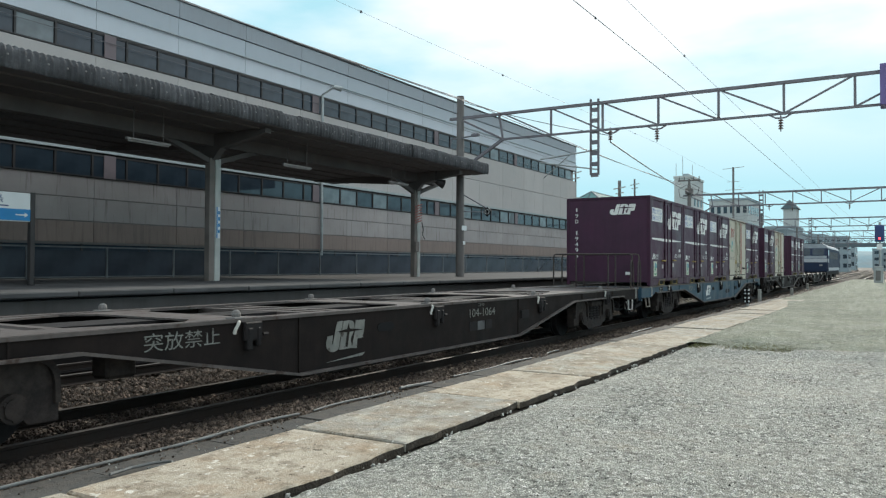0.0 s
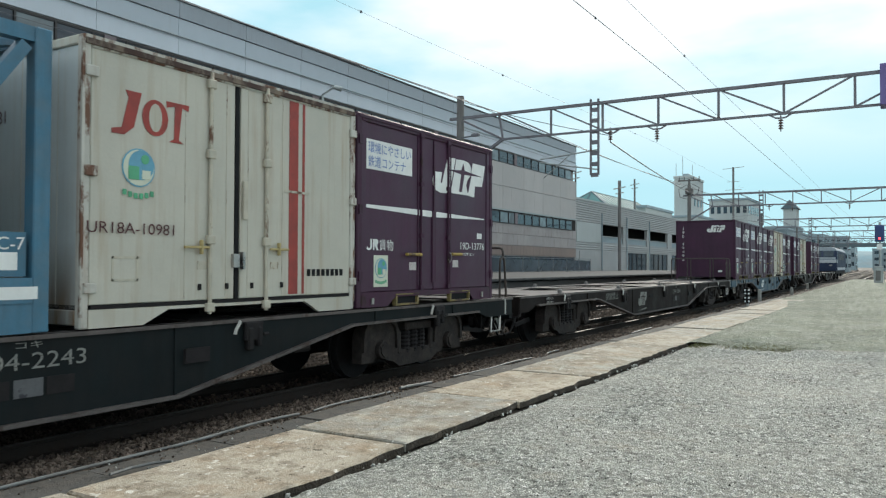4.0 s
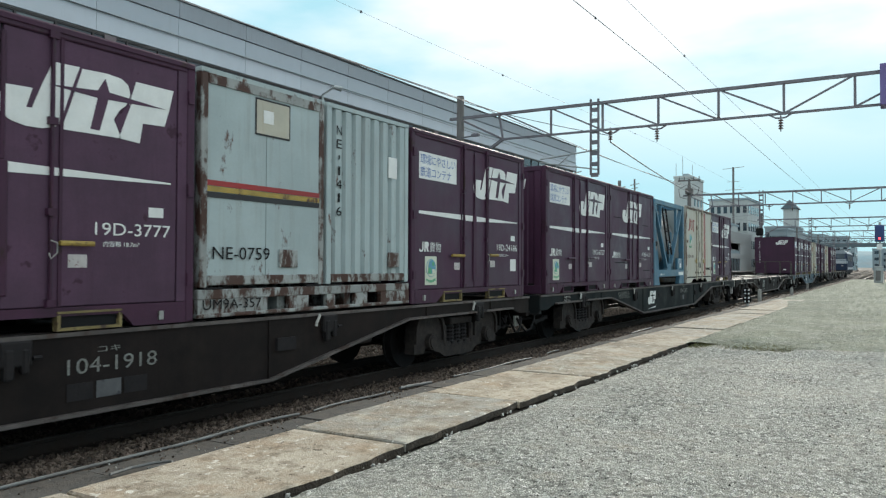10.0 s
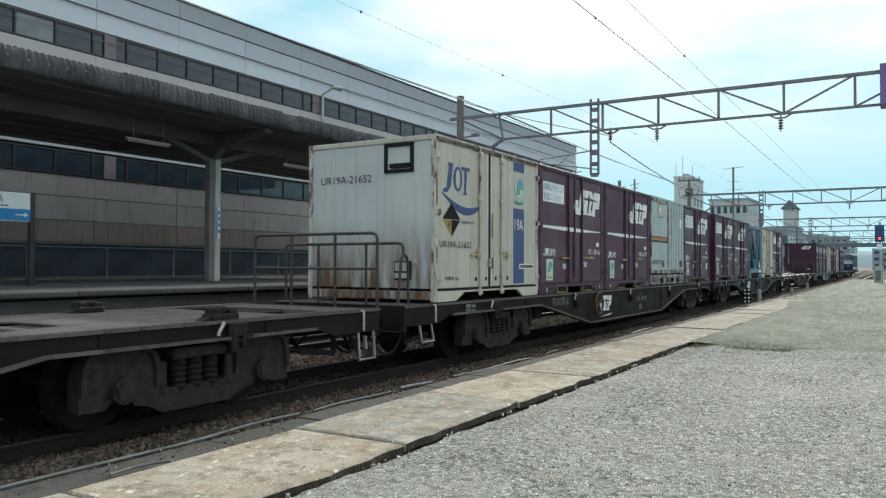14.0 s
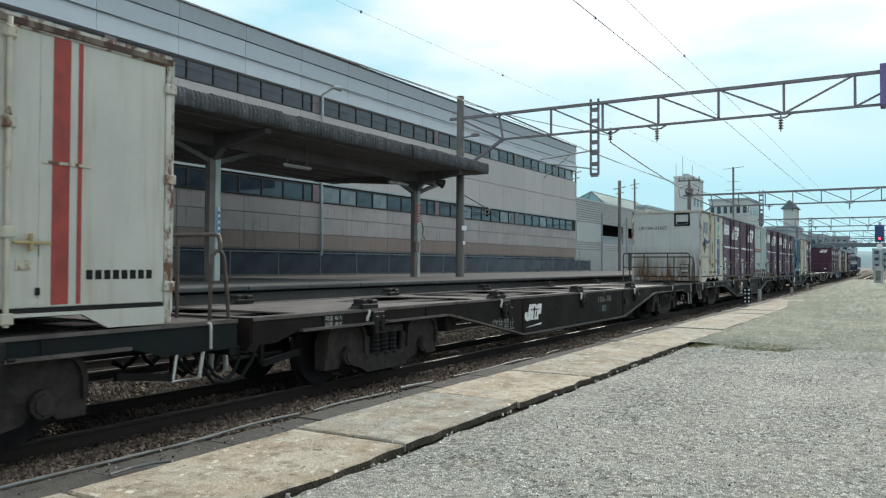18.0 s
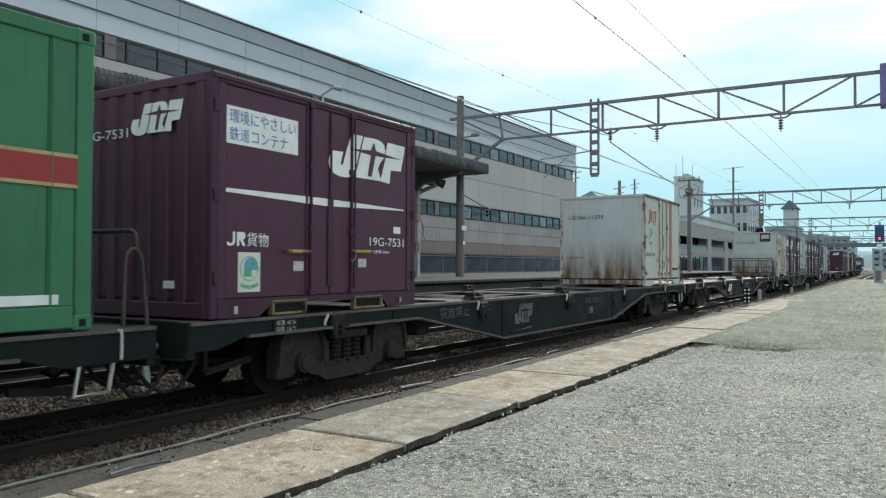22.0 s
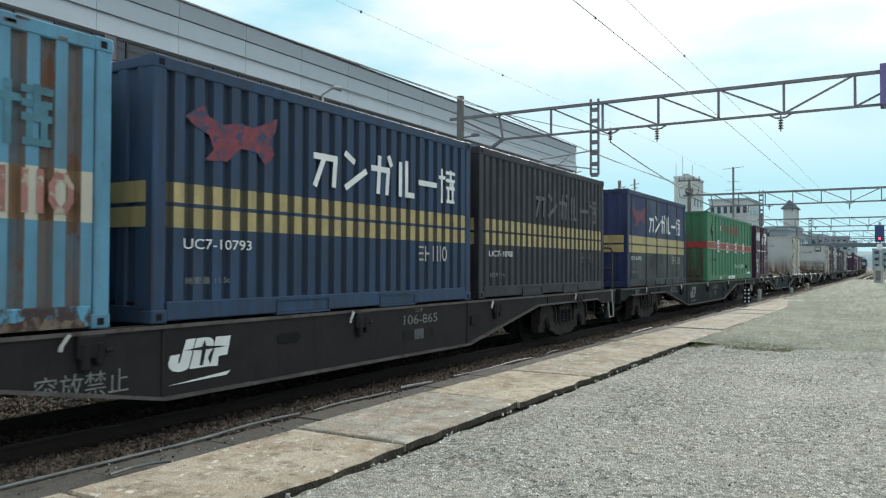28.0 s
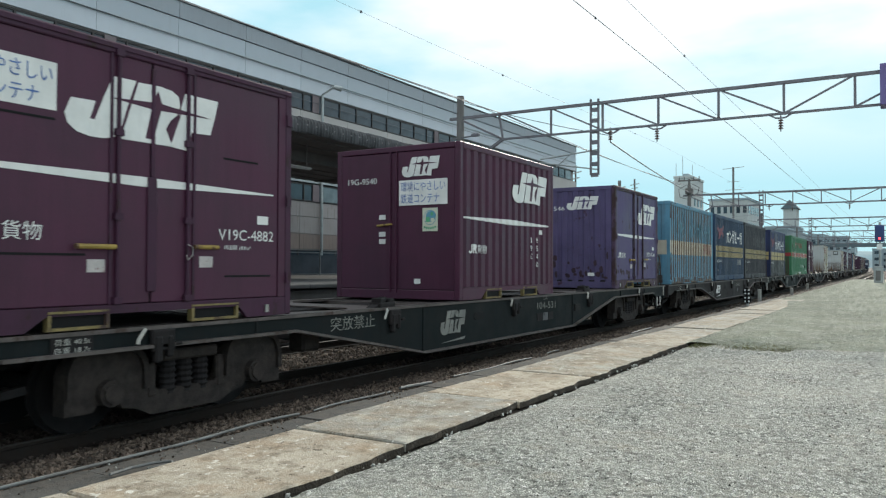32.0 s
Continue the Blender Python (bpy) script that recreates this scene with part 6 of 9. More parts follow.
def eco_mark(parent, u, v, s, y=-HW, ground=True, end=False):
    """The environmental sticker as plain discs and squares."""
    st = None
    if ground:
        if end:
            st = end_plate(parent, "sticker", u - s * 0.42, v - s * 0.55, u + s * 0.42, v + s * 0.55, M["eco_ground"], label="pale environmental sticker")
        else:
            st = plate(parent, "sticker", u - s * 0.42, v - s * 0.55, u + s * 0.42, v + s * 0.55, M["eco_ground"], y, label="pale environmental sticker")
    def disc(name, du, dv, r, mat, e, label="", seg=18):
        bm = bmesh.new()
        if end:
            rod(bm, (-e - 0.002, HW - u - du * s, v + dv * s), (-e, HW - u - du * s, v + dv * s), r * s, seg)
        else:
            rod(bm, (u + du * s, y - e - 0.002, v + dv * s), (u + du * s, y - e, v + dv * s), r * s, seg)
        return part(name, bm, mat, st or parent, label)
    disc("rim", 0.0, 0.1, 0.35, M["eco_blue"], 0.005, "thin blue ring")
    disc("field", 0.0, 0.1, 0.325, M["eco_ground"], 0.008)
    disc("globe", 0.05, 0.15, 0.27, M["eco_blue"], 0.011, "pale blue disc")
    disc("cap", 0.12, 0.26, 0.09, M["eco_green"], 0.014, "", 8)
    f = end_plate if end else plate
    a = (0.0,) if end else (y,)
    f(st or parent, "leaf", u - s * 0.22, v - s * 0.12, u + s * 0.0, v + s * 0.12, M["eco_green"], *a, 0.015)
    f(st or parent, "leaf", u + s * 0.06, v - s * 0.1, u + s * 0.24, v + s * 0.06, M["eco_ground"], *a, 0.016)
    for k in range(6):
        f(st or parent, "caption", u + s * (-0.33 + 0.115 * k), v - s * (0.46 - 0.018 * (k - 2.5) ** 2 * 0.5), u + s * (-0.25 + 0.115 * k), v - s * (0.36 - 0.018 * (k - 2.5) ** 2 * 0.5), M["eco_green"], *a, 0.009)


def slogan(parent, u0, v0, u1, v1, y=-HW, end=False):
    """The white slogan board in two lines."""
    if end:
        b = end_plate(parent, "slogan_board", u0, v0, u1, v1, M["white"], label="white slogan board")
    else:
        b = plate(parent, "slogan_board", u0, v0, u1, v1, M["white"], y, label="white slogan board")
    h, w = v1 - v0, u1 - u0
    f = end_words if end else words
    a = (0.0,) if end else (y,)
    f(b, "環境にやさしい", u0 + w * 0.04, v0 + h * 0.55, u0 + w * 0.96, v0 + h * 0.93, M["sticker_blue"], *a, 0.008)
    f(b, "鉄道コンテナ", u0 + w * 0.04, v0 + h * 0.08, u0 + w * 0.84, v0 + h * 0.46, M["sticker_blue"], *a, 0.008)


def base_shell(c, L, H, paint, rail=0.1, post=0.1, inset=0.03, roof=None, frame_paint=None):
    """Corner posts, rails, roof, floor and plain far walls of a box container."""
    frame_paint = frame_paint or paint
    for x, y in ((0, -HW), (L - post, -HW), (0, HW - post), (L - post, HW - post)):
        boxes("corner_post", frame_paint, c, [(x, x + post, y, y + post, 0.0, H)], "", 0.012)
    for y in (-HW, HW - 0.08):
        boxes("top_rail", frame_paint, c, [(post, L - post, y, y + 0.08, H - rail, H)], "", 0.01)
    boxes("roof", roof or paint, c, [(0.02, L - 0.02, -HW + 0.082, HW - 0.082, H - 0.06, H - 0.015)])
    boxes("floor", M["soot"], c, [(0.02, L - 0.02, -HW + 0.06, HW - 0.06, 0.12, 0.2)])
    boxes("far_wall", paint, c, [(post, L - post, HW - 0.05, HW - 0.02, 0.12, H - rail)])
    boxes("front_wall", paint, c, [(L - 0.05, L - 0.02, -HW + post, HW - post, 0.12, H - 0.02)])


def rib_wall(paint, x0, x1, z0, z1, y, pitch, depth, duty=0.5):
    """A corrugated sheet in the x-z plane facing -y."""
    bm = bmesh.new()
    pts = []
    n = max(1, round((x1 - x0) / pitch))
    p = (x1 - x0) / n
    for i in range(n):
        b = x0 + p * i
        pts += [(b, 0), (b + p * (1 - duty) * 0.7, 0), (b + p * (1 - duty), -depth), (b + p * (1 - duty * 0.15), -depth)]
    pts.append((x1, 0))
    lo = [bm.verts.new((a, y + d, z0)) for a, d in pts]
    hi = [bm.verts.new((a, y + d, z1)) for a, d in pts]
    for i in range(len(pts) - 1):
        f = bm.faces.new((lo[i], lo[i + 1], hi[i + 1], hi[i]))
        # recess floors and rear-facing slopes take the second material
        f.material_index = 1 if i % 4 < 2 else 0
    return bm


def end_wall(c, paint, H, x=0.03, pitch=0.3, depth=0.025, name="end_wall"):
    """A corrugated rear wall, facing -x."""
    bm = rib_wall(paint, -HW + 0.1, HW - 0.1, 0.1, H - 0.08, 0, pitch, depth)
    for v in bm.verts:
        v.co = Vector((x + v.co.y, -v.co.x, v.co.z))
    o = part(name, bm, paint, c)
    o.data.materials.append(paint)
    boxes("end_rail", paint, c, [(0.0, 0.08, -HW + 0.1, HW - 0.1, H - 0.1, H)], "", 0.01)
    boxes("end_sill", paint, c, [(0.0, 0.06, -HW + 0.1, HW - 0.1, 0.0, 0.16)], "", 0.01)
    return o


def fork_pockets(c, paint, spots, trim=None, z0=0.0, z1=0.16, y=-HW):
    for u0, u1 in spots:
        bm = bmesh.new()
        for b in ((u0, u1, y - 0.01, y + 0.06, z1 - 0.018, z1), (u0, u1, y - 0.006, y + 0.06, z0, z0 + 0.025), (u0, u0 + 0.03, y - 0.008, y + 0.06, z0 + 0.025, z1 - 0.03), (u1 - 0.03, u1, y - 0.008, y + 0.06, z0 + 0.025, z1 - 0.03)):
            quad_box(bm, *b)
        fp = part("fork_pocket", bm, trim or paint, c, "fork pocket with a painted rim")
        boxes("pocket_hole", M["black"], fp, [(u0 + 0.03, u1 - 0.03, y + 0.03, y + 0.05, z0 + 0.025, z1 - 0.03)])


def door_gear(c, paint, us, v0, v1, y=-HW, r=0.018):
    for u in us:
        bm = bmesh.new()
        rod(bm, (u, y - 0.02, v0), (u, y - 0.02, v1), r, 8)
        g = part("lock_rod", bm, paint, c, "upright door locking rod")
        for v in (v0, v0 + (v1 - v0) * 0.33, v0 + (v1 - v0) * 0.66, v1 - 0.06):
            boxes("rod_bracket", paint, g, [(u - 0.04, u + 0.04, y - 0.045, y + 0.01, v, v + 0.06)])


def initials(c, du, ys):
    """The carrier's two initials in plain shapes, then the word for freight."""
    bm = bmesh.new()
    prism(bm, [(a + du, b) for a, b in ((0.22, 0.76), (0.26, 0.74), (0.31, 0.75), (0.335, 0.78), (0.335, 0.89), (0.305, 0.89), (0.305, 0.785), (0.29, 0.77), (0.26, 0.77), (0.235, 0.79))], "y", ys - 0.006, ys - 0.003)
    prism(bm, [(a + du, b) for a, b in ((0.36, 0.745), (0.39, 0.745), (0.39, 0.8), (0.41, 0.8), (0.44, 0.745), (0.48, 0.745), (0.445, 0.81), (0.475, 0.83), (0.475, 0.87), (0.45, 0.89), (0.36, 0.89))], "y", ys - 0.006, ys - 0.003)
    part("carrier_mark", bm, M["white"], c, "white initials in plain shapes")
    words(c, "貨物", 0.5 + du, 0.74, 0.82 + du, 0.89, M["white"], ys)


def freight_box(number, paint_key, along, label, volume="内容積 18.7m³", has_slogan=True, has_eco=True, vent=False, yellow=True, second=None, has_end=True, simple=False, flat_end=False):
    """A maroon twelve-foot side-door container."""
    paint = M[paint_key]
    c = ride(thing("freight_container", label, "container", "twelve-foot containers"), along, 1.0)
    worn = M["violet_worn"] if paint_key == "violet" else M["maroon_frame"]
    base_shell(c, CL, 2.5, paint, frame_paint=worn)
    ys = -HW + 0.018
    for x in (0.1, CL - 0.2):
        boxes("end_panel", paint, c, [(x, x + 0.1, ys - 0.01, ys + 0.03, 0.2, 2.4)])
    boxes("side_door", paint, c, [(0.205, 1.85, ys, ys + 0.03, 0.2, 2.4)], "flat side door leaf", 0.008)
    boxes("side_door", paint, c, [(1.87, CL - 0.205, ys, ys + 0.03, 0.2, 2.4)], "flat side door leaf", 0.008)
    boxes("door_seam", M["black"], c, [(1.85, 1.87, ys + 0.02, ys + 0.03, 0.2, 2.4)])
    bm = bmesh.new()
    prism(bm, [(0.1, 0.0), (0.68, 0.0), (0.86, 0.12), (1.5, 0.12), (2.25, 0.12), (2.93, 0.12), (3.05, 0.0), (CL - 0.1, 0.0), (CL - 0.1, 0.195), (0.1, 0.195)], "y", -HW, -HW + 0.05)
    part("bottom_rail", bm, worn, c)
    fork_pockets(c, worn, [(0.87, 1.43), (2.32, 2.92)], M["pocket_trim"] if yellow else None)
    door_gear(c, worn, (1.5, 2.26), 0.2, 2.44, ys)
    boxes("centre_post", worn, c, [(1.81, 1.91, ys - 0.022, ys - 0.002, 0.3, 1.35), (1.845, 1.885, ys - 0.02, ys - 0.002, 1.35, 2.35)], "", 0.008)
    for u0, u1, v in ((1.08, 1.46, 0.70), (2.32, 2.62, 0.72)):
        bm = bmesh.new()
        rod(bm, (u0, ys - 0.05, v), (u1, ys - 0.05, v), 0.022, 8)
        part("door_handle", bm, M["yellow"] if yellow else paint, c, "yellow door handle")
    if not simple:
        for u, v in ((2.26, 0.62),):
            bm = bmesh.new()
            tube(bm, [(u - 0.02, ys - 0.05, v + 0.12), (u + 0.03, ys - 0.06, v + 0.1), (u + 0.03, ys - 0.06, v + 0.02), (u - 0.02, ys - 0.055, v - 0.03), (u - 0.035, ys - 0.05, v + 0.02)], 0.006, 6)
            part("door_hook", bm, M["steel"], c, "bright hook below the door handle")
        boxes("roof_lip", worn, c, [(0.02, CL - 0.02, -HW - 0.012, -HW - 0.001, 2.44, 2.485)], "", 0.004)
        boxes("door_edge", worn, c, [(u, u + 0.03, ys - 0.012, ys, 0.2, 2.4) for u in (1.42, 2.33)])
        for u in (0.06, CL - 0.06):
            for v in (0.35, 1.2, 2.1):
                boxes("hinge", worn, c, [(u - 0.035, u + 0.035, -HW - 0.02, -HW, v, v + 0.12)])
        for u in (0.3, 3.3):
            boxes("tie_lug", M["steel"], c, [(u, u + 0.05, -HW - 0.02, -HW, 0.04, 0.12)])
    # markings
    bm = bmesh.new()
    prism(bm, [(0.18, 1.335), (0.18, 1.295), (1.75, 1.255), (3.44, 1.30), (3.44, 1.315), (1.75, 1.345)], "y", ys - 0.005, ys - 0.002)
    part("stripe", bm, M["white"], c, "long white tapering stripe")
    mu = 1.0 if vent else 1.82
    slant_mark(c, mu, 1.64, mu + 1.64, 2.2, M["white"], paint, y=ys)
    initials(c, 0.0, ys)
    if number:
        words(c, number, 2.66, 0.80, 3.44, 0.91, M["white"], ys)
        if volume and not simple:
            words(c, volume, 2.74, 0.70, 3.1, 0.75, M["white"], ys)
    plate(c, "small_plate", 3.2, 0.98, 3.36, 1.07, M["white"], ys)
    for u, v in ((1.22, 0.48), (2.42, 0.52)):
        plate(c, "notice", u, v, u + 0.17, v + 0.11, M["notice"], ys, label="small grimy white notice")
    if has_slogan:
        slogan(c, -0.02 if vent else 0.2, 1.8, 0.93 if vent else 1.28, 2.19, ys)
    if has_eco:
        eco_mark(c, 0.54, 0.47, 0.38, ys)
    if vent:
        for u0, u1, v in ((0.35, 0.92, 1.72), (0.45, 1.2, 0.62), (2.72, 3.2, 1.62), (2.75, 3.4, 0.42)):
            plate(c, "vent_slot", u0, v, u1, v + 0.02, M["black"], ys)
    if second:
        plate(c, "notice", 3.18, 0.45, 3.4, 0.66, M["white"], ys, label="white notice")
    if paint_key == "violet":
        # bare scuffs low on the sides and on the frame
        rnd = random.Random(46)
        for k in range(46):
            u, v, w, h = rnd.uniform(0.12, 2.3), rnd.triangular(0.2, 0.9, 0.3), rnd.uniform(0.03, 0.12), rnd.uniform(0.05, 0.17)
            pts = [(u, v), (u + w * 0.6, v - h * 0.2), (u + w, v + h * 0.1), (u + w * 0.9, v + h * 0.8), (u + w * 0.4, v + h), (u - w * 0.2, v + h * 0.6)]
            bm = bmesh.new()
            if k < 28:
                prism(bm, [(HW - a, b) for a, b in pts], "x", -0.0035, -0.001)
            else:
                prism(bm, [(a * 1.45, b * 0.75) for a, b in pts], "y", ys - 0.004, ys - 0.002)
            part("scuff", bm, M["scuff"], c, "dark bare scuff")
    if has_end:
        if flat_end:
            boxes("end_wall", paint, c, [(0.012, 0.05, -HW + 0.1, HW - 0.1, 0.1, 2.42)], "flat end wall")
            boxes("end_rail", worn, c, [(0.0, 0.08, -HW + 0.1, HW - 0.1, 2.42, 2.5)], "", 0.01)
            for i, ch in enumerate(number.replace("-", "")):
                end_words(c, ch, 0.27 if ch != "1" else 0.3, 2.1 - 0.165 * (i + (1 if i > 2 else 0)), 0.36 if ch != "1" else 0.33, 2.21 - 0.165 * (i + (1 if i > 2 else 0)), M["white"])
            slant_mark(c, 1.3, 1.98, 2.05, 2.28, M["white"], paint, end=True)
        else:
            end_wall(c, paint, 2.5)
            slant_mark(c, 1.2, 1.93, 2.03, 2.26, M["white"], paint, end=True)
            if number:
                end_words(c, number, 0.35, 1.93, 1.15, 2.03, M["white"])
        end_plate(c, "notice", 1.75, 0.3, 1.92, 0.38, M["white"])
    return c


def end_door_box(number, along, label):
    """A maroon container with corrugated sides and doors in its end."""
    paint = M["maroon_red"]
    c = ride(thing("freight_container", label, "container", "twelve-foot containers"), along, 1.0)
    base_shell(c, CL, 2.5, paint)
    bm = rib_wall(paint, 0.1, CL - 0.1, 0.2, 2.4, -HW + 0.045, 0.258, 0.04, 0.55)
    part("side_wall", bm, paint, c, "corrugated side wall").data.materials.append(paint)
    ys = -HW
    bm = bmesh.new()
    prism(bm, [(0.1, 0.0), (0.7, 0.0), (0.86, 0.12), (2.9, 0.12), (3.05, 0.0), (CL - 0.1, 0.0), (CL - 0.1, 0.195), (0.1, 0.195)], "y", -HW, -HW + 0.05)
    part("bottom_rail", bm, paint, c)
    fork_pockets(c, paint, [(0.87, 1.43), (2.32, 2.92)], M["pocket_trim"])
    # the white stripe follows the corrugation
    bm = rib_wall(paint, 0.1, CL - 0.1, 0.0, 1.0, -HW + 0.041, 0.258, 0.04, 0.55)
    bmesh.ops.delete(bm, geom=[v for v in bm.verts if not 0.12 < v.co.x < 3.5], context="VERTS")
    for v in bm.verts:
        k = (v.co.x - 0.2) / 3.26
        h = 0.015 + 0.032 * (k / 0.5 if k < 0.5 else (1 - k) / 0.5)
        v.co.z = 1.31 + (h if v.co.z > 0.5 else -h)
    part("stripe", bm, M["white"], c, "long white tapering stripe").data.materials.append(M["white"])
    slant_mark(c, 1.85, 1.68, 3.38, 2.25, M["white"], paint, y=ys)
    initials(c, 0.06, ys)
    upright(c, "9540", 2.88, 0.97, 0.08, 0.1, 0.15, M["white"], ys)
    upright(c, "19G", 2.62, 0.97, 0.08, 0.1, 0.15, M["white"], ys)
    plate(c, "small_plate", 3.02, 1.14, 3.16, 1.22, M["white"], ys)
    # end doors
    boxes("end_door", paint, c, [(0.012, 0.05, 0.015, HW - 0.1, 0.16, 2.4)], "flat end door leaf", 0.006)
    boxes("end_door", paint, c, [(0.012, 0.05, -HW + 0.1, -0.015, 0.16, 2.4)], "flat end door leaf", 0.006)
    boxes("end_rail", paint, c, [(0.0, 0.08, -HW + 0.1, HW - 0.1, 2.41, 2.5)], "", 0.01)
    boxes("end_sill", paint, c, [(0.0, 0.06, -HW + 0.1, HW - 0.1, 0.0, 0.15)], "", 0.01)
    for y in (0.1, -0.02):
        bm = bmesh.new()
        rod(bm, (-0.012, y, 0.1), (-0.012, y, 2.42), 0.016, 8)
        part("lock_rod", bm, paint, c)
    bm = bmesh.new()
    rod(bm, (-0.03, 0.35, 1.2), (-0.03, 0.05, 1.22), 0.018, 8)
    part("door_handle", bm, M["yellow"], c, "yellow door handle")
    X = 0.008
    slant_mark(c, 1.35, 1.98, 2.08, 2.3, M["white"], paint, end=True)
    end_words(c, number, 0.25, 1.9, 0.85, 2.0, M["white"])
    slogan(c, 1.3, 1.52, 2.22, 1.93, end=True)
    eco_mark(c, 1.9, 1.28, 0.34, end=True)
    for v in (1.3, 1.02, 0.9):
        end_plate(c, "notice", 0.9, v, 1.03, v + 0.08, M["white"])
    end_plate(c, "notice", 1.6, 0.25, 1.72, 0.33, M["white"])
    return c


def reefer(number, along, paint_key, label, kind, end_frame):
    """A white refrigerator container with flush doors."""
    paint = M[paint_key]
    c = ride(thing("refrigerator_container", label, "container", "twelve-foot containers"), along, 1.0)
    base_shell(c, CL, 2.5, paint, post=0.08, frame_paint=M["reefer_frame"])
    ys = -HW + 0.01
    boxes("side_door", paint, c, [(0.085, 1.72, ys, ys + 0.03, 0.2, 2.4)], "flush white door leaf", 0.008)
    boxes("side_door", paint, c, [(1.80, CL - 0.085, ys, ys + 0.03, 0.2, 2.4)], "flush white door leaf", 0.008)
    boxes("door_seal", M["black"], c, [(1.735, 1.785, ys + 0.005, ys + 0.03, 0.2, 2.42)], "black rubber door seal")
    boxes("gutter", M["gutter_rust"], c, [(0.02, CL - 0.02, -HW - 0.018, -HW, 2.42, 2.47)], "rusty roof gutter")
    bm = bmesh.new()
    prism(bm, [(0.08, 0.0), (0.62, 0.0), (0.9, 0.13), (2.8, 0.13), (3.05, 0.0), (CL - 0.08, 0.0), (CL - 0.08, 0.16), (0.08, 0.16)], "y", -HW, -HW + 0.05)
    part("bottom_rail", bm, paint, c)
    boxes("sill", M["soot"], c, [(0.1, CL - 0.1, ys - 0.012, ys, 0.165, 0.195)], "dark door sill")
    for u in (1.38, 2.16):
        bm = bmesh.new()
        rod(bm, (u, ys - 0.025, 0.06), (u, ys - 0.025, 2.46), 0.022, 8)
        g = part("lock_rod", bm, M["rust_rod"], c, "rust-stained locking rod")
        for v in (0.08, 0.75, 1.6, 2.3):
            boxes("rod_bracket", M["rust_rod"], g, [(u - 0.05, u + 0.05, ys - 0.055, ys, v, v + 0.09)], "", 0.01)
    for u0, u1 in ((1.05, 1.36), (2.2, 2.5)):
        um = u1 - 0.1 if u0 < 1.5 else u0 + 0.14
        boxes("door_handle", M["gold"], c, [(u0, u1, ys - 0.05, ys - 0.025, 0.705, 0.73), (um - 0.012, um + 0.012, ys - 0.06, ys - 0.015, 0.65, 0.79)], "brass-coloured handle", 0.006)
    boxes("seal_lock", M["steel"], c, [(1.68, 1.76, ys - 0.04, ys, 0.52, 0.66), (1.8, 1.83, ys - 0.05, ys, 0.5, 0.68)])
    for u in (0.02, CL - 0.1):
        for v in (0.3, 1.3, 2.15):
            boxes("hinge", M["reefer_frame"], c, [(u, u + 0.12, ys - 0.035, ys - 0.002, v, v + 0.09)], "", 0.008)
    boxes("bolt", M["soot"], c, [(u, u + 0.03, ys - 0.02, ys, 0.3, 0.36) for u in (1.25, 1.6, 1.95, 2.4)])
    boxes("panel_line", M["rust_rod"], c, [(u, u + 0.008, ys - 0.003, ys, 0.2, 2.4) for u in (1.08, 1.6, 1.9, 2.42)], "thin panel joint")
    boxes("pull_bar", M["rust_rod"], c, [(1.82, 1.88, ys - 0.035, ys - 0.003, 1.02, 1.42)], "upright pull bar", 0.008)
    boxes("edge_rust", M["reefer_frame"], c, [(-0.003, 0.022, -HW - 0.003, -HW + 0.022, 0.1, 2.46), (CL - 0.022, CL + 0.003, -HW - 0.003, -HW + 0.022, 0.1, 2.46), (0.03, CL - 0.03, -HW - 0.004, -HW + 0.01, 2.475, 2.503)], "rusted corner edge")
    for u in (1.3, 2.3):
        boxes("vent_plate", M["rust_rod"], c, [(u - 0.06, u + 0.06, ys - 0.006, ys, 0.5, 0.58)])
    boxes("data_box", M["beige"], c, [(0.3, 0.32, ys - 0.003, ys, 0.4, 0.62), (0.55, 0.57, ys - 0.003, ys, 0.4, 0.62), (0.3, 0.57, ys - 0.003, ys, 0.4, 0.42), (0.3, 0.57, ys - 0.003, ys, 0.6, 0.62)])
    ink = M["navy"] if kind == "A" else M["rust_red"]
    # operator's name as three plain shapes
    u0, u1, v0, v1 = (0.24, 1.05, 1.66, 2.12) if kind == "A" else (0.28, 1.12, 1.7, 2.1)
    w, h = u1 - u0, v1 - v0
    bm = bmesh.new()
    prism(bm, [(u0 + w * a, v0 + h * b) for a, b in ((0.16, 1), (0.36, 1), (0.27, 0.2), (0.15, 0), (0, 0.0), (0.0, 0.1), (0.12, 0.16), (0.2, 0.85))], "y", ys - 0.006, ys - 0.003)
    ring_o = [(math.cos(k) * 0.17 + 0.54, math.sin(k) * 0.42 + 0.5) for k in (2 * math.pi * i / 20 for i in range(20))]
    prism(bm, [(u0 + w * a, v0 + h * b) for a, b in ring_o], "y", ys - 0.006, ys - 0.003)
    prism(bm, [(u0 + w * a, v0 + h * b) for a, b in ((0.68, 0.95), (1.0, 0.95), (0.99, 0.8), (0.9, 0.86), (0.86, 0.08), (0.92, 0), (0.72, 0), (0.79, 0.08), (0.8, 0.86), (0.69, 0.8))], "y", ys - 0.006, ys - 0.003)
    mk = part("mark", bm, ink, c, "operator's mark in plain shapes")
    bm = bmesh.new()
    prism(bm, [(u0 + w * (math.cos(k) * 0.085 + 0.54), v0 + h * (math.sin(k) * 0.33 + 0.5)) for k in (2 * math.pi * i / 16 for i in range(16))], "y", ys - 0.009, ys - 0.007)
    part("mark_hole", bm, paint, mk)
    words(c, number, 0.12 if kind == "A" else 0.05, 0.82, 1.1 if kind == "A" else 0.95, 0.92, M["dark_ink" if kind == "A" else "dark_red_ink"], -HW)
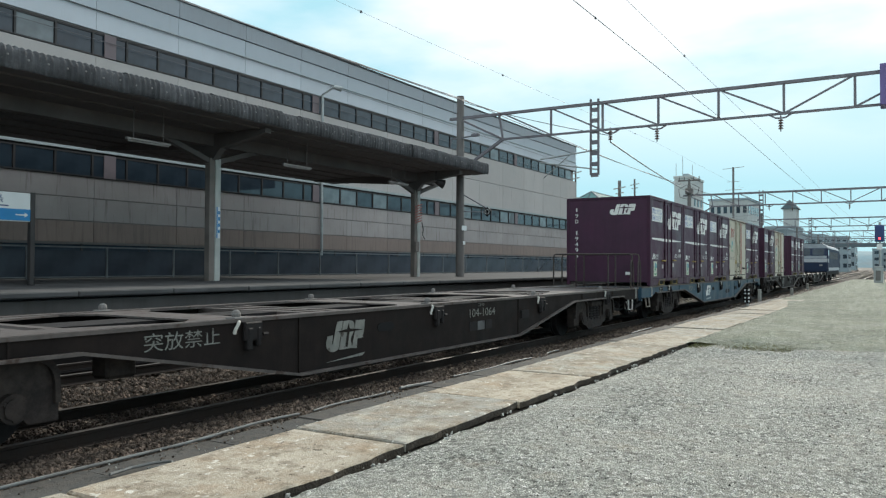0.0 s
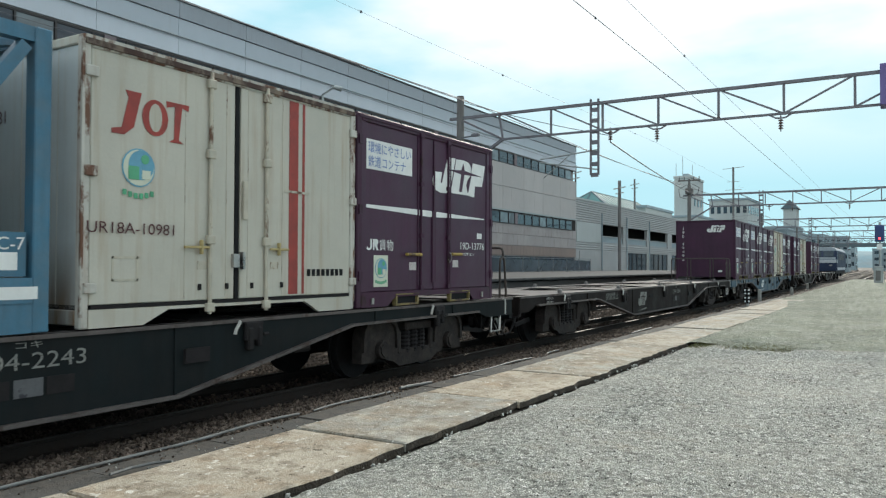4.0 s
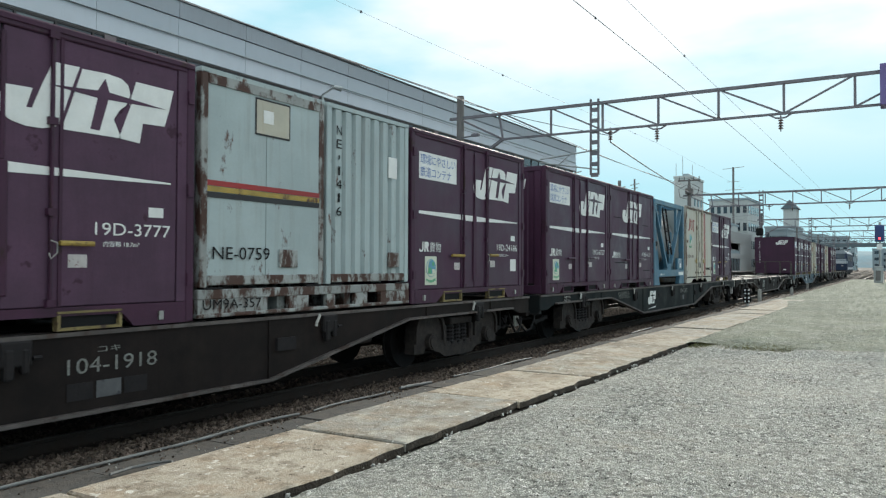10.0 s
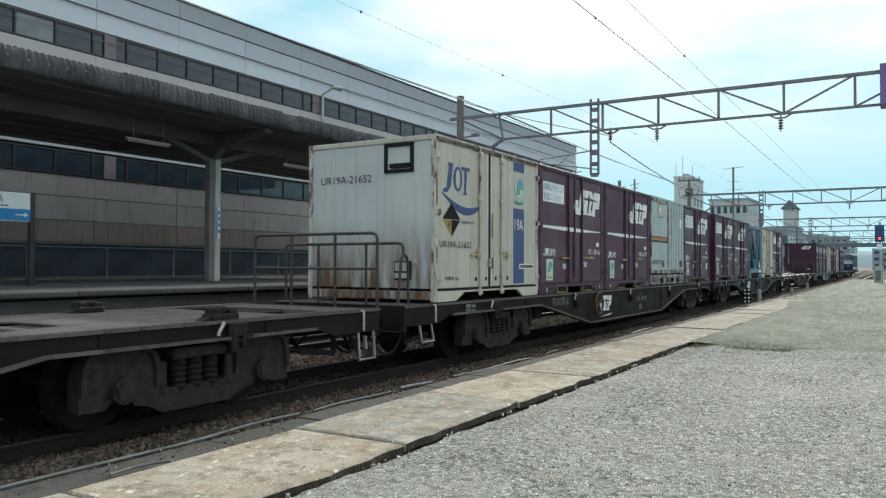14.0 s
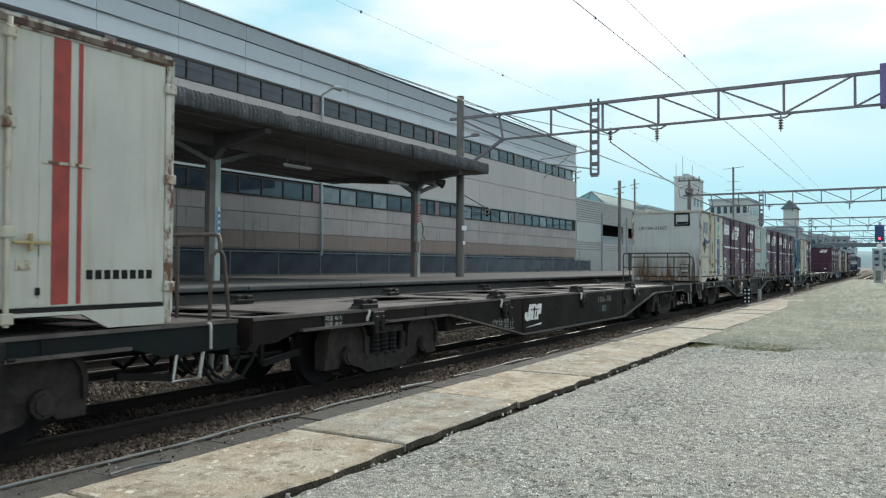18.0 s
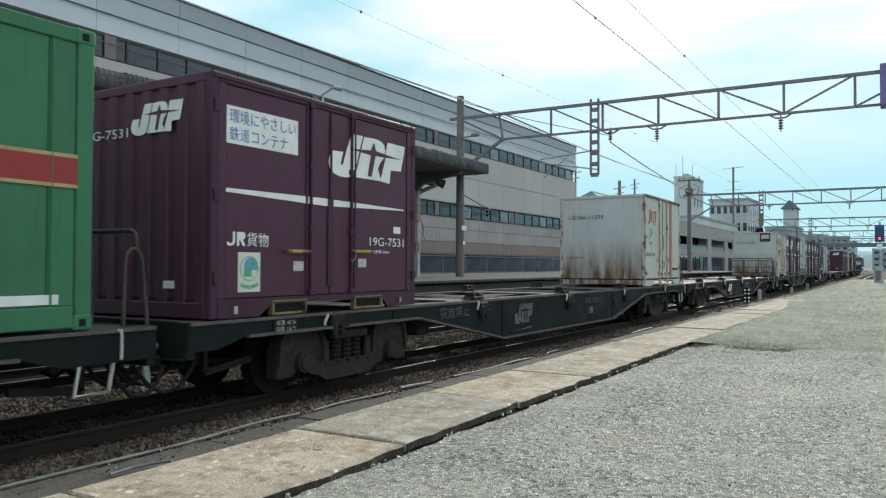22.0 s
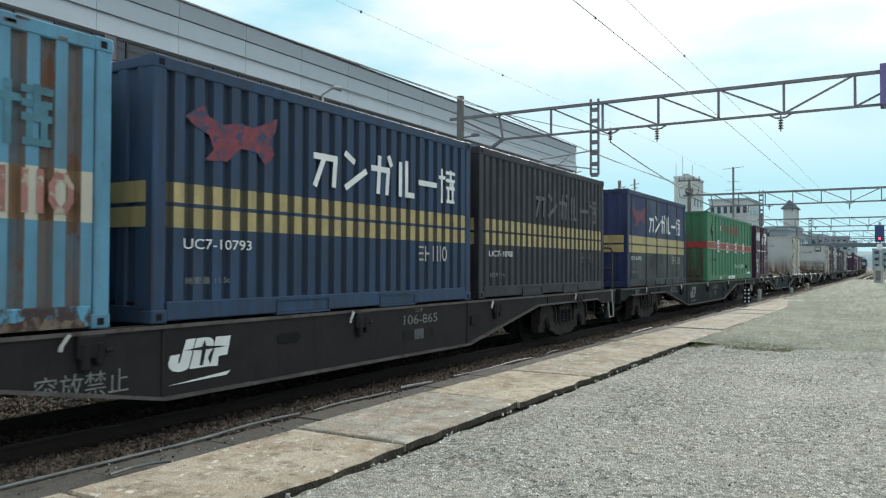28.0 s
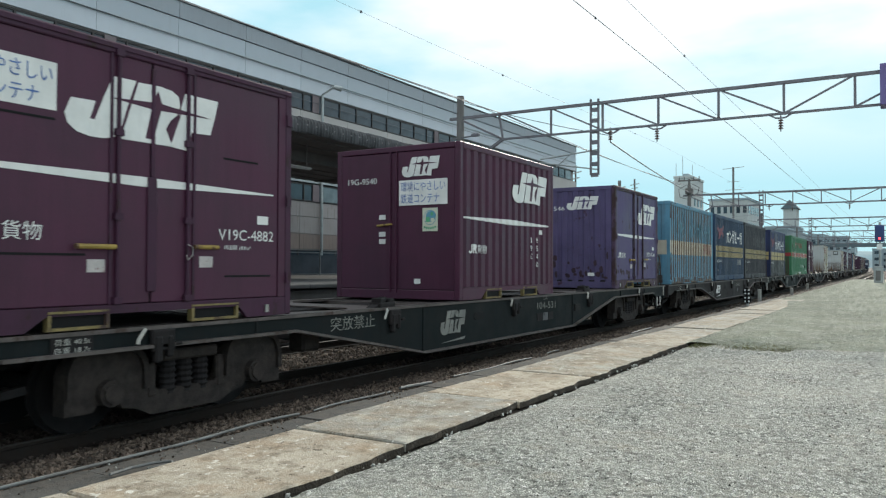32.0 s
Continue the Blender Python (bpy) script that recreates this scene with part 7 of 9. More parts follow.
    if kind == "A":
        bm = bmesh.new()
        n = 14
        arc = [(0.2 + 1.2 * i / n, 1.66 - 0.2 * math.sin(math.pi * min(1, i / n * 0.75)) ** 1.0) for i in range(n + 1)]
        low = [(a, b - 0.015 - 0.11 * math.sin(math.pi * i / n * 0.9)) for i, (a, b) in enumerate(arc)]
        prism(bm, arc + [(1.43, 1.72), (1.36, 1.8), (1.44, 1.68)] + low[::-1], "y", ys - 0.006, ys - 0.003)
        part("swoosh", bm, M["navy"], c, "blue curved swoosh")
        bm = bmesh.new()
        prism(bm, [(0.22, 1.255), (0.49, 1.51), (0.76, 1.255)], "y", ys - 0.006, ys - 0.003)
        d = part("hazard_diamond", bm, M["black"], c, "black and amber warning diamond")
        bm = bmesh.new()
        prism(bm, [(0.23, 1.245), (0.485, 1.245), (0.485, 0.99)], "y", ys - 0.006, ys - 0.003)
        part("amber_corner", bm, M["yellow"], d)
        bm = bmesh.new()
        prism(bm, [(0.495, 1.245), (0.75, 1.245), (0.495, 0.99)], "y", ys - 0.006, ys - 0.003)
        part("dark_corner", bm, M["black"], d)
        words(d, "W", 0.36, 1.12, 0.46, 1.22, M["black"], ys, 0.009)
        words(c, "全幅W=2475", 0.8, 1.2, 1.2, 1.26, M["black"], ys)
        words(c, "総重量 6.8t", 0.3, 0.32, 0.72, 0.38, M["black"], ys)
        for v0, v1 in ((2.23, 2.42), (0.23, 1.57)):
            plate(c, "blue_band", 2.66, v0, 3.10, v1, M["navy"], ys, label="blue upright band")
        words(c, "19A", 2.7, 1.18, 3.05, 1.38, M["white"], ys, 0.009)
        eco_mark(c, 2.88, 1.88, 0.54, ys, ground=False)
        op = plate(c, "operator_plate", 2.9, 0.49, 3.5, 0.58, M["white"], ys, 0.009)
        for i in range(9):
            plate(op, "character", 2.93 + 0.062 * i, 0.51, 2.975 + 0.062 * i, 0.56, M["black"], ys, 0.012)
    else:
        plate(c, "red_band", 2.53, 0.22, 2.68, 2.4, M["rust_red"], ys, label="red upright band")
        boxes("band_strap", M["rust_rod"], c, [(2.45, 2.86, ys - 0.012, ys - 0.006, 1.36, 1.385)], "pale strap across the red band")
        plate(c, "red_line", 2.75, 0.22, 2.79, 2.4, M["rust_red"], ys, label="thin red upright line")
        eco_mark(c, 0.56, 1.37, 0.5, ys, ground=False)
        for i in range(8):
            plate(c, "operator_plate", 2.84 + 0.085 * i, 0.42, 2.9 + 0.085 * i, 0.5, M["black"], ys)
    # rear end
    boxes("end_wall", M["rusty_end" if end_frame or paint_key == "offwhite" else "cream_end"], c, [(0.02, 0.06, -HW + 0.08, HW - 0.08, 0.16, 2.42)], "flat rear wall", 0.006)
    boxes("end_rail", paint, c, [(0.0, 0.08, -HW + 0.08, HW - 0.08, 2.42, 2.5)], "", 0.01)
    boxes("end_sill", M["rusty_end" if end_frame or paint_key == "offwhite" else "cream_end"], c, [(0.0, 0.06, -HW + 0.08, HW - 0.08, 0.03, 0.16)], "", 0.01)
    bm = bmesh.new()
    for y in (0.75, 0.25, -0.3, -0.85):
        quad_box(bm, 0.017, 0.02, y - 0.003, y + 0.003, 0.2, 2.4)
    part("panel_joint", bm, paint, c)
    end_words(c, number, 0.26, 1.84, 1.27, 1.96, M["dark_ink" if kind == "A" else "dark_red_ink"], 0.02)
    if end_frame:
        bm = bmesh.new()
        for b in ((-0.01, 0.02, -0.83, -0.3, 2.36, 2.41), (-0.01, 0.02, -0.83, -0.3, 1.96, 2.01), (-0.01, 0.02, -0.35, -0.3, 2.01, 2.36), (-0.01, 0.02, -0.83, -0.78, 2.01, 2.36), (-0.01, 0.02, -0.76, -0.4, 2.03, 2.1)):
            quad_box(bm, *b)
        part("card_holder", bm, M["black"], c, "framed card holder")
        boxes("control_box", M["soot"], c, [(-0.02, 0.02, -0.8, -0.5, 0.33, 0.61)], "dark-framed control box", 0.008)
        boxes("control_panel", M["marker_grey"], c, [(-0.026, -0.02, -0.78, -0.52, 0.35, 0.43), (-0.026, -0.02, -0.78, -0.66, 0.46, 0.59), (-0.026, -0.02, -0.64, -0.52, 0.46, 0.59)], "grey panel of the control box")
        boxes("latch", M["rust_rod"], c, [(-0.01, 0.02, -0.9, -0.84, 0.56, 0.66)], "rusty latch plate", 0.006)
    else:
        end_words(c, "総重量 6.8t", 0.3, 0.75, 0.7, 0.81, ink, 0.02)
    return c


def tank_container(along):
    c = ride(thing("tank_container", "blue-framed tank container with a dull steel cylinder", "container", "twelve-foot containers"), along, 1.0)
    P = M["blue_tank"]
    L, W2, H = 3.4, 1.2, 2.45
    for y in (-W2, W2 - 0.14):
        for x in (0.0, L - 0.14):
            boxes("corner_post", P, c, [(x, x + 0.14, y, y + 0.14, 0, H)], "", 0.01)
        s = y + 0.07
        bm = bmesh.new()
        bar(bm, (0.14, s, H - 0.06), (L - 0.14, s, H - 0.06), 0.1, 0.12)
        part("top_rail", bm, P, c)
        bm = bmesh.new()
        bar(bm, (0.14, s, 0.34), (L - 0.14, s, 0.34), 0.14, 0.2)
        part("bottom_rail", bm, P, c)
        bm = bmesh.new()
        bar(bm, (0.2, s, H - 0.15), (1.55, s, 0.45), 0.1, 0.1)
        bar(bm, (L - 0.2, s, H - 0.15), (1.9, s, 0.45), 0.1, 0.1)
        part("diagonal", bm, P, c, "slanting frame braces")
        for x in (0.85, 2.6):
            bm = bmesh.new()
            bar(bm, (x, s, H - 0.1), (x, s, 1.6), 0.07, 0.07)
            part("upright", bm, P, c)
        for pts, d in (([(1.4, 0.42), (2.05, 0.42), (1.9, 0.62), (1.55, 0.62)], 0.05), ([(0.14, 0.0), (0.6, 0.0), (0.5, 0.24), (0.14, 0.24)], 0.06), ([(L - 0.14, 0.0), (L - 0.6, 0.0), (L - 0.5, 0.24), (L - 0.14, 0.24)], 0.06)):
            bm = bmesh.new()
            prism(bm, pts, "y", s - d, s + d)
            part("gusset", bm, P, c)
    bm = bmesh.new()
    for x in (0.07, L - 0.07):
        bar(bm, (x, -W2 + 0.1, H - 0.06), (x, W2 - 0.1, H - 0.06), 0.12, 0.12)
        bar(bm, (x, -W2 + 0.1, 0.34), (x, W2 - 0.1, 0.34), 0.12, 0.16)
    bar(bm, (0.07, -W2 + 0.1, 0.4), (0.07, 0.0, H - 0.1), 0.08, 0.08)
    bar(bm, (0.07, W2 - 0.1, 0.4), (0.07, 0.0, H - 0.1), 0.08, 0.08)
    part("end_frame", bm, P, c)
    bm = bmesh.new()
    prev = None
    seg = 32
    for x, r in ((0.2, 0.01), (0.22, 0.45), (0.3, 0.78), (0.45, 0.95), (0.6, 1.0), (L - 0.6, 1.0), (L - 0.45, 0.95), (L - 0.3, 0.78), (L - 0.22, 0.45), (L - 0.2, 0.01)):
        ring = [bm.verts.new((x, math.cos(2 * math.pi * k / seg) * r, 1.36 + math.sin(2 * math.pi * k / seg) * r)) for k in range(seg)]
        if prev:
            for k in range(seg):
                bm.faces.new((prev[k], prev[(k + 1) % seg], ring[(k + 1) % seg], ring[k]))
        prev = ring
    part("tank", bm, M["tank_steel"], c, "dull steel cylinder", True)
    for x in (0.85, L - 0.85):
        bm = bmesh.new()
        prism(bm, [(-1.0, 0.4), (1.0, 0.4), (0.95, 1.2), (0.8, 0.9), (0.4, 0.5), (-0.4, 0.5), (-0.8, 0.9), (-0.95, 1.25)], "x", x - 0.15, x + 0.15)
        part("saddle", bm, P, c, "blue tank saddle")
    for x in (0.75, L - 0.95):
        bm = bmesh.new()
        prism(bm, [(x - 0.22, 0.42), (x + 0.42, 0.42), (x + 0.12, 1.6), (x - 0.1, 1.6)], "y", -1.02, -0.9)
        part("saddle_plate", bm, P, c, "tapering blue saddle plate")
    bm = bmesh.new()
    for i in range(4):
        x = 0.14 + (L - 0.28) * i / 4
        bar(bm, (x, -0.95, 2.38), (x + (L - 0.28) / 4, 0.95, 2.38), 0.06, 0.06)
        bar(bm, (x, 0.95, 2.36), (x + (L - 0.28) / 4, -0.95, 2.36), 0.06, 0.06)
    part("top_lattice", bm, P, c, "crossed bars over the tank")
    bm = bmesh.new()
    rod(bm, (0.25, -0.6, 0.3), (0.55, -0.95, 1.25), 0.05, 8)
    rod(bm, (0.5, -1.02, 1.2), (0.64, -1.02, 1.2), 0.1, 12)
    part("valve_pipe", bm, M["soot"], c, "dark valve pipe")
    bm = bmesh.new()
    rod(bm, (0.66, -1.0, 1.12), (0.66, -1.06, 1.12), 0.13, 14)
    part("hose_reel", bm, M["column_dk"], c, "dull brown round cover")
    bm = bmesh.new()
    for x in (1.75, 2.15):
        bar(bm, (x, -1.13, 0.9), (x, -0.95, 2.3), 0.04, 0.04)
    for i in range(5):
        z = 1.05 + 0.27 * i
        rod(bm, (1.75, -1.11 + 0.03 * i, z), (2.15, -1.11 + 0.03 * i, z), 0.015, 6)
    part("ladder", bm, M["soot"], c, "dark ladder")
    boxes("walkway", M["blue_tank"], c, [(0.2, L - 0.2, -0.75, -0.35, 2.36, 2.4), (0.2, L - 0.2, 0.35, 0.75, 2.36, 2.4)])
    bm = bmesh.new()
    rod(bm, (1.7, 0, 2.3), (1.7, 0, 2.5), 0.28, 16)
    part("manhole", bm, M["tank_steel"], c)
    words(c, "アルキルベンゼン専用", 0.95, 1.62, 2.3, 1.76, M["black"], -1.0)
    words(c, "93", 1.85, 1.12, 2.0, 1.24, M["white"], -1.13)
    words(c, "UT5C-7", 2.72, 0.66, 3.2, 0.76, M["white"], -W2 + 0.02)
    boxes("tool_box", P, c, [(2.7, 3.22, -W2 + 0.03, -W2 + 0.1, 0.45, 0.8)])
    plate(c, "notice", 2.95, 0.5, 3.15, 0.64, M["white"], -W2 + 0.03)
    plate(c, "white_bar", 2.7, 0.27, 3.3, 0.37, M["white"], -W2 + 0.0)
    words(c, "総重量 6.3t", 0.55, 0.28, 1.0, 0.34, M["white"], -W2 + 0.0)
    boxes("valve_box", M["soot"], c, [(0.6, 0.9, -0.95, -0.6, 0.3, 0.7)])
    return c


def big_box_shell(c, L, H, paint):
    base_shell(c, L, H, paint, rail=0.12, post=0.15)
    for x in (0.0, L - 0.17):
        for z in (0.0, H - 0.12):
            boxes("corner_casting", paint, c, [(x - 0.006, x + 0.176, -HW - 0.008, -HW + 0.16, z, z + 0.12 + 0.006)], "", 0.012)
            boxes("casting_hole", M["black"], c, [(x + 0.05, x + 0.11, -HW - 0.012, -HW - 0.007, z + 0.03, z + 0.09)])
    end_wall(c, M["green_end"] if L > 8 else paint, H)


def green_box(along):
    c = ride(thing("long_container", "long green ribbed container with a red band, on a flat wagon", "container", "long containers"), along, 1.0)
    P, L, H = M["green_cont"], 9.39, 2.52
    big_box_shell(c, L, H, P)
    ys = -HW + 0.02
    seams = [0.17, 0.9, 1.47, 2.09, 2.66, 3.23, 3.82, 4.4, 5.03, 5.63, 6.24, 6.95, 7.65, 8.35, 9.0, L - 0.15]
    for a, b in zip(seams, seams[1:]):
        boxes("side_panel", P, c, [(a + 0.004, b - 0.004, ys, ys + 0.03, 0.2, H - 0.12)], "", 0.006)
    boxes("panel_seam", M["soot"], c, [(s - 0.02, s + 0.02, ys + 0.012, ys + 0.03, 0.2, H - 0.12) for s in seams[1:-1]], "dark panel seams")
    bm = bmesh.new()
    for s in seams[1:-1]:
        rod(bm, (s + 0.03, ys - 0.008, 0.22), (s + 0.03, ys - 0.008, H - 0.12), 0.011, 6)
    part("seam_bead", bm, P, c)
    boxes("bottom_rail", P, c, [(0.17, L - 0.17, -HW - 0.01, -HW + 0.05, 0.02, 0.2)], "", 0.01)
    fork_pockets(c, P, [(3.2, 3.75), (5.2, 5.75)], M["pocket_trim"], 0.0, 0.17, -HW - 0.012)
    plate(c, "red_band", 0.02, 1.21, L - 0.02, 1.43, M["red"], ys - 0.012, label="broad red band")
    plate(c, "band_edge", 0.02, 1.43, L - 0.02, 1.46, M["gold"], ys - 0.012)
    plate(c, "band_edge", 0.02, 1.18, L - 0.02, 1.21, M["gold"], ys - 0.012)
    end_plate(c, "red_band", 0.02, 1.21, 2.43, 1.43, M["red"], -0.002)
    # the two names over and above the band in plain stroke shapes
    for u, shp in zip((1.62, 3.36, 5.15, 6.94), MOVER_SHAPES):
        strokes(c, "company_sign", u, 1.1, 0.42, 0.42, shp, 0.085, M["black"], ys - 0.012)
        strokes(c, "company_sign", u, 1.1, 0.42, 0.42, shp, 0.06, M["white"], ys - 0.02, label="white stroke shape")
    for i, shp in enumerate(SERVICE_SHAPES):
        strokes(c, "service_sign", 2.84 + 0.36 * i, 1.83, 0.3, 0.32, shp, 0.036 if i > 3 else 0.05, M["red"], ys, label="red stroke shape")
    bm = bmesh.new()
    rod(bm, (2.36, ys - 0.01, 2.0), (2.36, ys - 0.007, 2.0), 0.14, 18)
    k = part("round_mark", bm, M["red"], c, "red ring mark")
    bm = bmesh.new()
    rod(bm, (2.36, ys - 0.013, 2.0), (2.36, ys - 0.011, 2.0), 0.09, 18)
    part("ring_field", bm, M["white"], k)
    bm = bmesh.new()
    rod(bm, (2.36, ys - 0.016, 2.0), (2.36, ys - 0.014, 2.0), 0.045, 14)
    part("ring_core", bm, M["red"], k)
    bm = bmesh.new()
    prism(bm, [(2.26, 1.83), (2.46, 1.83), (2.4, 1.78), (2.3, 1.79)], "y", ys - 0.012, ys - 0.009)
    part("ring_foot", bm, M["red"], k)
    bm = bmesh.new()
    prism(bm, [(0.58, 1.85), (0.84, 2.11), (0.84, 1.59)], "y", ys - 0.01, ys - 0.006)
    d = part("hazard_diamond", bm, M["black"], c, "black and amber warning diamond")
    bm = bmesh.new()
    prism(bm, [(0.845, 2.11), (1.1, 1.85), (0.845, 1.85)], "y", ys - 0.01, ys - 0.006)
    part("amber_corner", bm, M["yellow"], d)
    bm = bmesh.new()
    prism(bm, [(0.845, 1.845), (1.1, 1.845), (0.845, 1.59)], "y", ys - 0.01, ys - 0.006)
    part("dark_corner", bm, M["black"], d)
    words(c, "地球にやさしい鉄道輸送", 5.29, 0.47, 7.44, 0.64, M["white"], ys - 0.004)
    words(c, "U51A-30038", 0.57, 0.74, 1.46, 0.84, M["black"], ys - 0.004)
    end_words(c, "U51A-30038", 0.2, 1.93, 1.02, 2.03, M["black"], -0.004)
    words(c, "総重量 13.5t", 0.6, 0.32, 1.1, 0.37, M["black"], ys - 0.004)
    plate(c, "pocket_notice", 3.78, 0.05, 5.18, 0.17, M["white"], -HW - 0.01, label="white fork pocket notice")
    words(c, "空コン専用フォークポケット", 3.86, 0.075, 5.1, 0.15, M["black"], -HW - 0.01, 0.008)
    plate(c, "notice", 2.2, 0.06, 2.36, 0.15, M["white"], -HW - 0.01)
    plate(c, "operator_plate", 8.2, 0.22, 9.1, 0.3, M["white"], ys - 0.004)
    bm = bmesh.new()
    rod(bm, (7.9, ys - 0.02, 0.45), (7.9, ys - 0.02, 0.62), 0.03, 8)
    part("vent_latch", bm, M["soot"], c)
    return c


def kangaroo_box(along, L, paint_key, low_key, band_key, label, number, ribs, ink, red, end_name=True):
    """A parcel carrier's container with a double band; flat-framed or corrugated."""
    P, H = M[paint_key], 2.5
    c = ride(thing("parcel_container", label, "container", "parcel containers"), along, 1.0)
    big_box_shell(c, L, H, P)
    rust = paint_key == "sky_cont"
    if ribs:
        n = round((L - 0.3) / 0.243)
        pitch = (L - 0.3) / n
        y0 = -HW + 0.055
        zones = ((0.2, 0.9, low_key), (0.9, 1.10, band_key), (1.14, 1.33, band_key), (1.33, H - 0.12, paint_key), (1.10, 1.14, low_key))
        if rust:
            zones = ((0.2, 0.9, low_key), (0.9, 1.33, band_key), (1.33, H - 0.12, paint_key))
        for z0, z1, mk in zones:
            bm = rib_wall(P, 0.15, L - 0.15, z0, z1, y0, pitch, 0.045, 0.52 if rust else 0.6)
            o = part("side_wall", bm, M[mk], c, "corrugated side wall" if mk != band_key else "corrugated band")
            o.data.materials.append(M[{"sky_cont": "sky_recess", "mid_blue": "mid_recess", "cream_band": "band_grime", "gold": "gold_recess"}.get(mk, mk)])
        ys = -HW + 0.01
        us = [0.15 + pitch * i + pitch * 0.6 for i in range(n)]
    else:
        ys = -HW + 0.02
        boxes("side_panel", M[low_key], c, [(0.15, L - 0.15, ys, ys + 0.03, 0.2, 0.9)], "lower side panel")
        boxes("side_panel", M[paint_key], c, [(0.15, L - 0.15, ys, ys + 0.03, 1.33, H - 0.12)], "upper side panel")
        for z0, z1 in ((0.9, 1.09), (1.13, 1.33)):
            boxes("band", M[band_key], c, [(0.15, L - 0.15, ys - 0.002, ys + 0.03, z0, z1)], "gold band")
        boxes("band_gap", M[low_key], c, [(0.15, L - 0.15, ys + 0.002, ys + 0.03, 1.09, 1.13)])
        for u in (0.38, 1.7, 2.75, 3.85, 5.0):
            for k in (-0.05, 0.03):
                boxes("panel_bead", M[low_key], c, [(u + k, u + k + 0.025, ys - 0.008, ys - 0.003, 0.2, H - 0.12)])
        us = None
    boxes("bottom_rail", M["sky_rust"] if rust else M[low_key], c, [(0.17, L - 0.17, -HW - 0.005, -HW + 0.06, 0.02, 0.2)], "peeling bottom rail" if rust else "", 0.01)
    fork_pockets(c, M[low_key], [(L * 0.27, L * 0.27 + 0.9), (L * 0.59, L * 0.59 + 0.85)], None, 0.0, 0.17, -HW - 0.012)
    for z0, z1 in ((0.9, 1.33),) if rust else ((0.9, 1.09), (1.13, 1.33)):
        end_plate(c, "band", 0.1, z0, 2.35, z1, M[band_key], 0.0)
        if rust:
            plate(c, "band", 0.0, z0, 0.15, z1, M[band_key], -HW, 0.003)
    # service name: plain stroke shapes in six cells
    if ink:
        u0, u1, va, vb = L * (0.367 if ribs else 0.325), L * (0.93 if ribs else 0.9), 1.5, 1.98
        w = (u1 - u0) / 6
        for i, shp in enumerate(HOP_SHAPES):
            strokes(c, "service_sign", u0 + w * (i + 0.06), va, w * 0.84, vb - va, shp, 0.05 if i == 5 else 0.075, M[ink], ys, label="pale stroke shape")
    if red:
        bm = bmesh.new()
        prism(bm, [(L * a, b) for a, b in ((0.06, 1.98), (0.085, 2.08), (0.1, 2.12), (0.11, 2.02), (0.14, 1.97), (0.18, 2.02), (0.21, 2.0), (0.25, 2.1), (0.27, 2.16), (0.265, 2.0), (0.25, 1.9), (0.262, 1.75), (0.24, 1.62), (0.22, 1.74), (0.18, 1.76), (0.15, 1.6), (0.1, 1.58), (0.12, 1.7), (0.11, 1.84), (0.08, 1.9))], "y", ys - 0.006, ys - 0.003)
        part("animal_mark", bm, M[red], c, "faded red emblem")
    for i, shp in enumerate(ROUND_SHAPES if not rust else ()):
        strokes(c, "company_sign", L * (0.75 if ribs else 0.725) + (0.16 if ribs else 0.2) * i, 0.62, 0.12 if ribs else 0.15, 0.2, shp, 0.028, M["marker_grey"] if ink == "white" else M["ghost_white"], ys)
    if number:
        words(c, number, 0.36, 0.70, 1.25, 0.80, M["white"] if not rust else M["dull_white"], ys)
        if not rust:
            words(c, "総重量 11.5t", 0.38, 0.36, 0.95, 0.43, M["dull_white"], ys)
    if rust:
        for u in (0.2, 1.0):
            for du, dv, w, h in ((0, 0, 0.04, 0.27), (0.1, 0.22, 0.2, 0.035), (0.1, 0.12, 0.2, 0.03), (0.12, 0.0, 0.04, 0.12), (0.22, 0.0, 0.035, 0.2)):
                end_plate(c, "company_name", u + du, 0.98 + dv, u + du + w, 0.98 + dv + h, M["emblem_red"], -0.005)
    elif end_name:
        for i, shp in enumerate(ROUND_SHAPES):
            strokes(c, "company_sign", 0.9 + 0.17 * i, 1.5, 0.12, 0.18, shp, 0.026, M["marker_grey"], end=True)
        boxes("end_lock", M["steel"], c, [(-0.03, 0.02, 0.4, 0.6, 0.55, 0.62)])
    if rust:
        for z0, z1 in ((0.15, 0.95), (1.98, 2.42)):
            boxes("rust_patch", M["sky_rust"], c, [(-0.008, 0.13, -HW - 0.009, -HW - 0.004, z0, z1)], "brown rusted corner post")
        boxes("end_sill", M["sky_rust"], c, [(-0.008, -0.003, -1.0, HW - 0.2, 0.05, 0.28)])
        for i, shp in enumerate(ROUND_SHAPES):
            strokes(c, "faded_sign", L * 0.75 + 0.24 * i, 0.98, 0.18, 0.3, shp, 0.055, M["rose"], ys, label="faded rose stroke shape")
        # the old emblem and name show only as darker ghosts on the ribs
        bm = bmesh.new()
        tube(bm, [(1.27 + 0.52 * math.cos(k), ys - 0.004, 1.8 + 0.44 * math.sin(k)) for k in (2 * math.pi * i / 40 for i in range(41))], 0.006, 5)
        ring = part("emblem_ring", bm, M["teal_ghost"], c, "thin ghosted ring")
        bm = bmesh.new()
        prism(bm, [(0.95 + 0.66 * a, 1.52 + 0.5 * b) for a, b in ((0.0, 0.62), (0.1, 0.82), (0.22, 0.86), (0.26, 0.7), (0.42, 0.66), (0.6, 0.8), (0.8, 0.74), (0.98, 0.5), (1.12, 0.42), (0.98, 0.4), (0.8, 0.46), (0.72, 0.3), (0.78, 0.1), (0.6, 0.16), (0.56, 0.36), (0.4, 0.3), (0.34, 0.12), (0.28, 0.4), (0.2, 0.58))], "y", ys - 0.006, ys - 0.003)
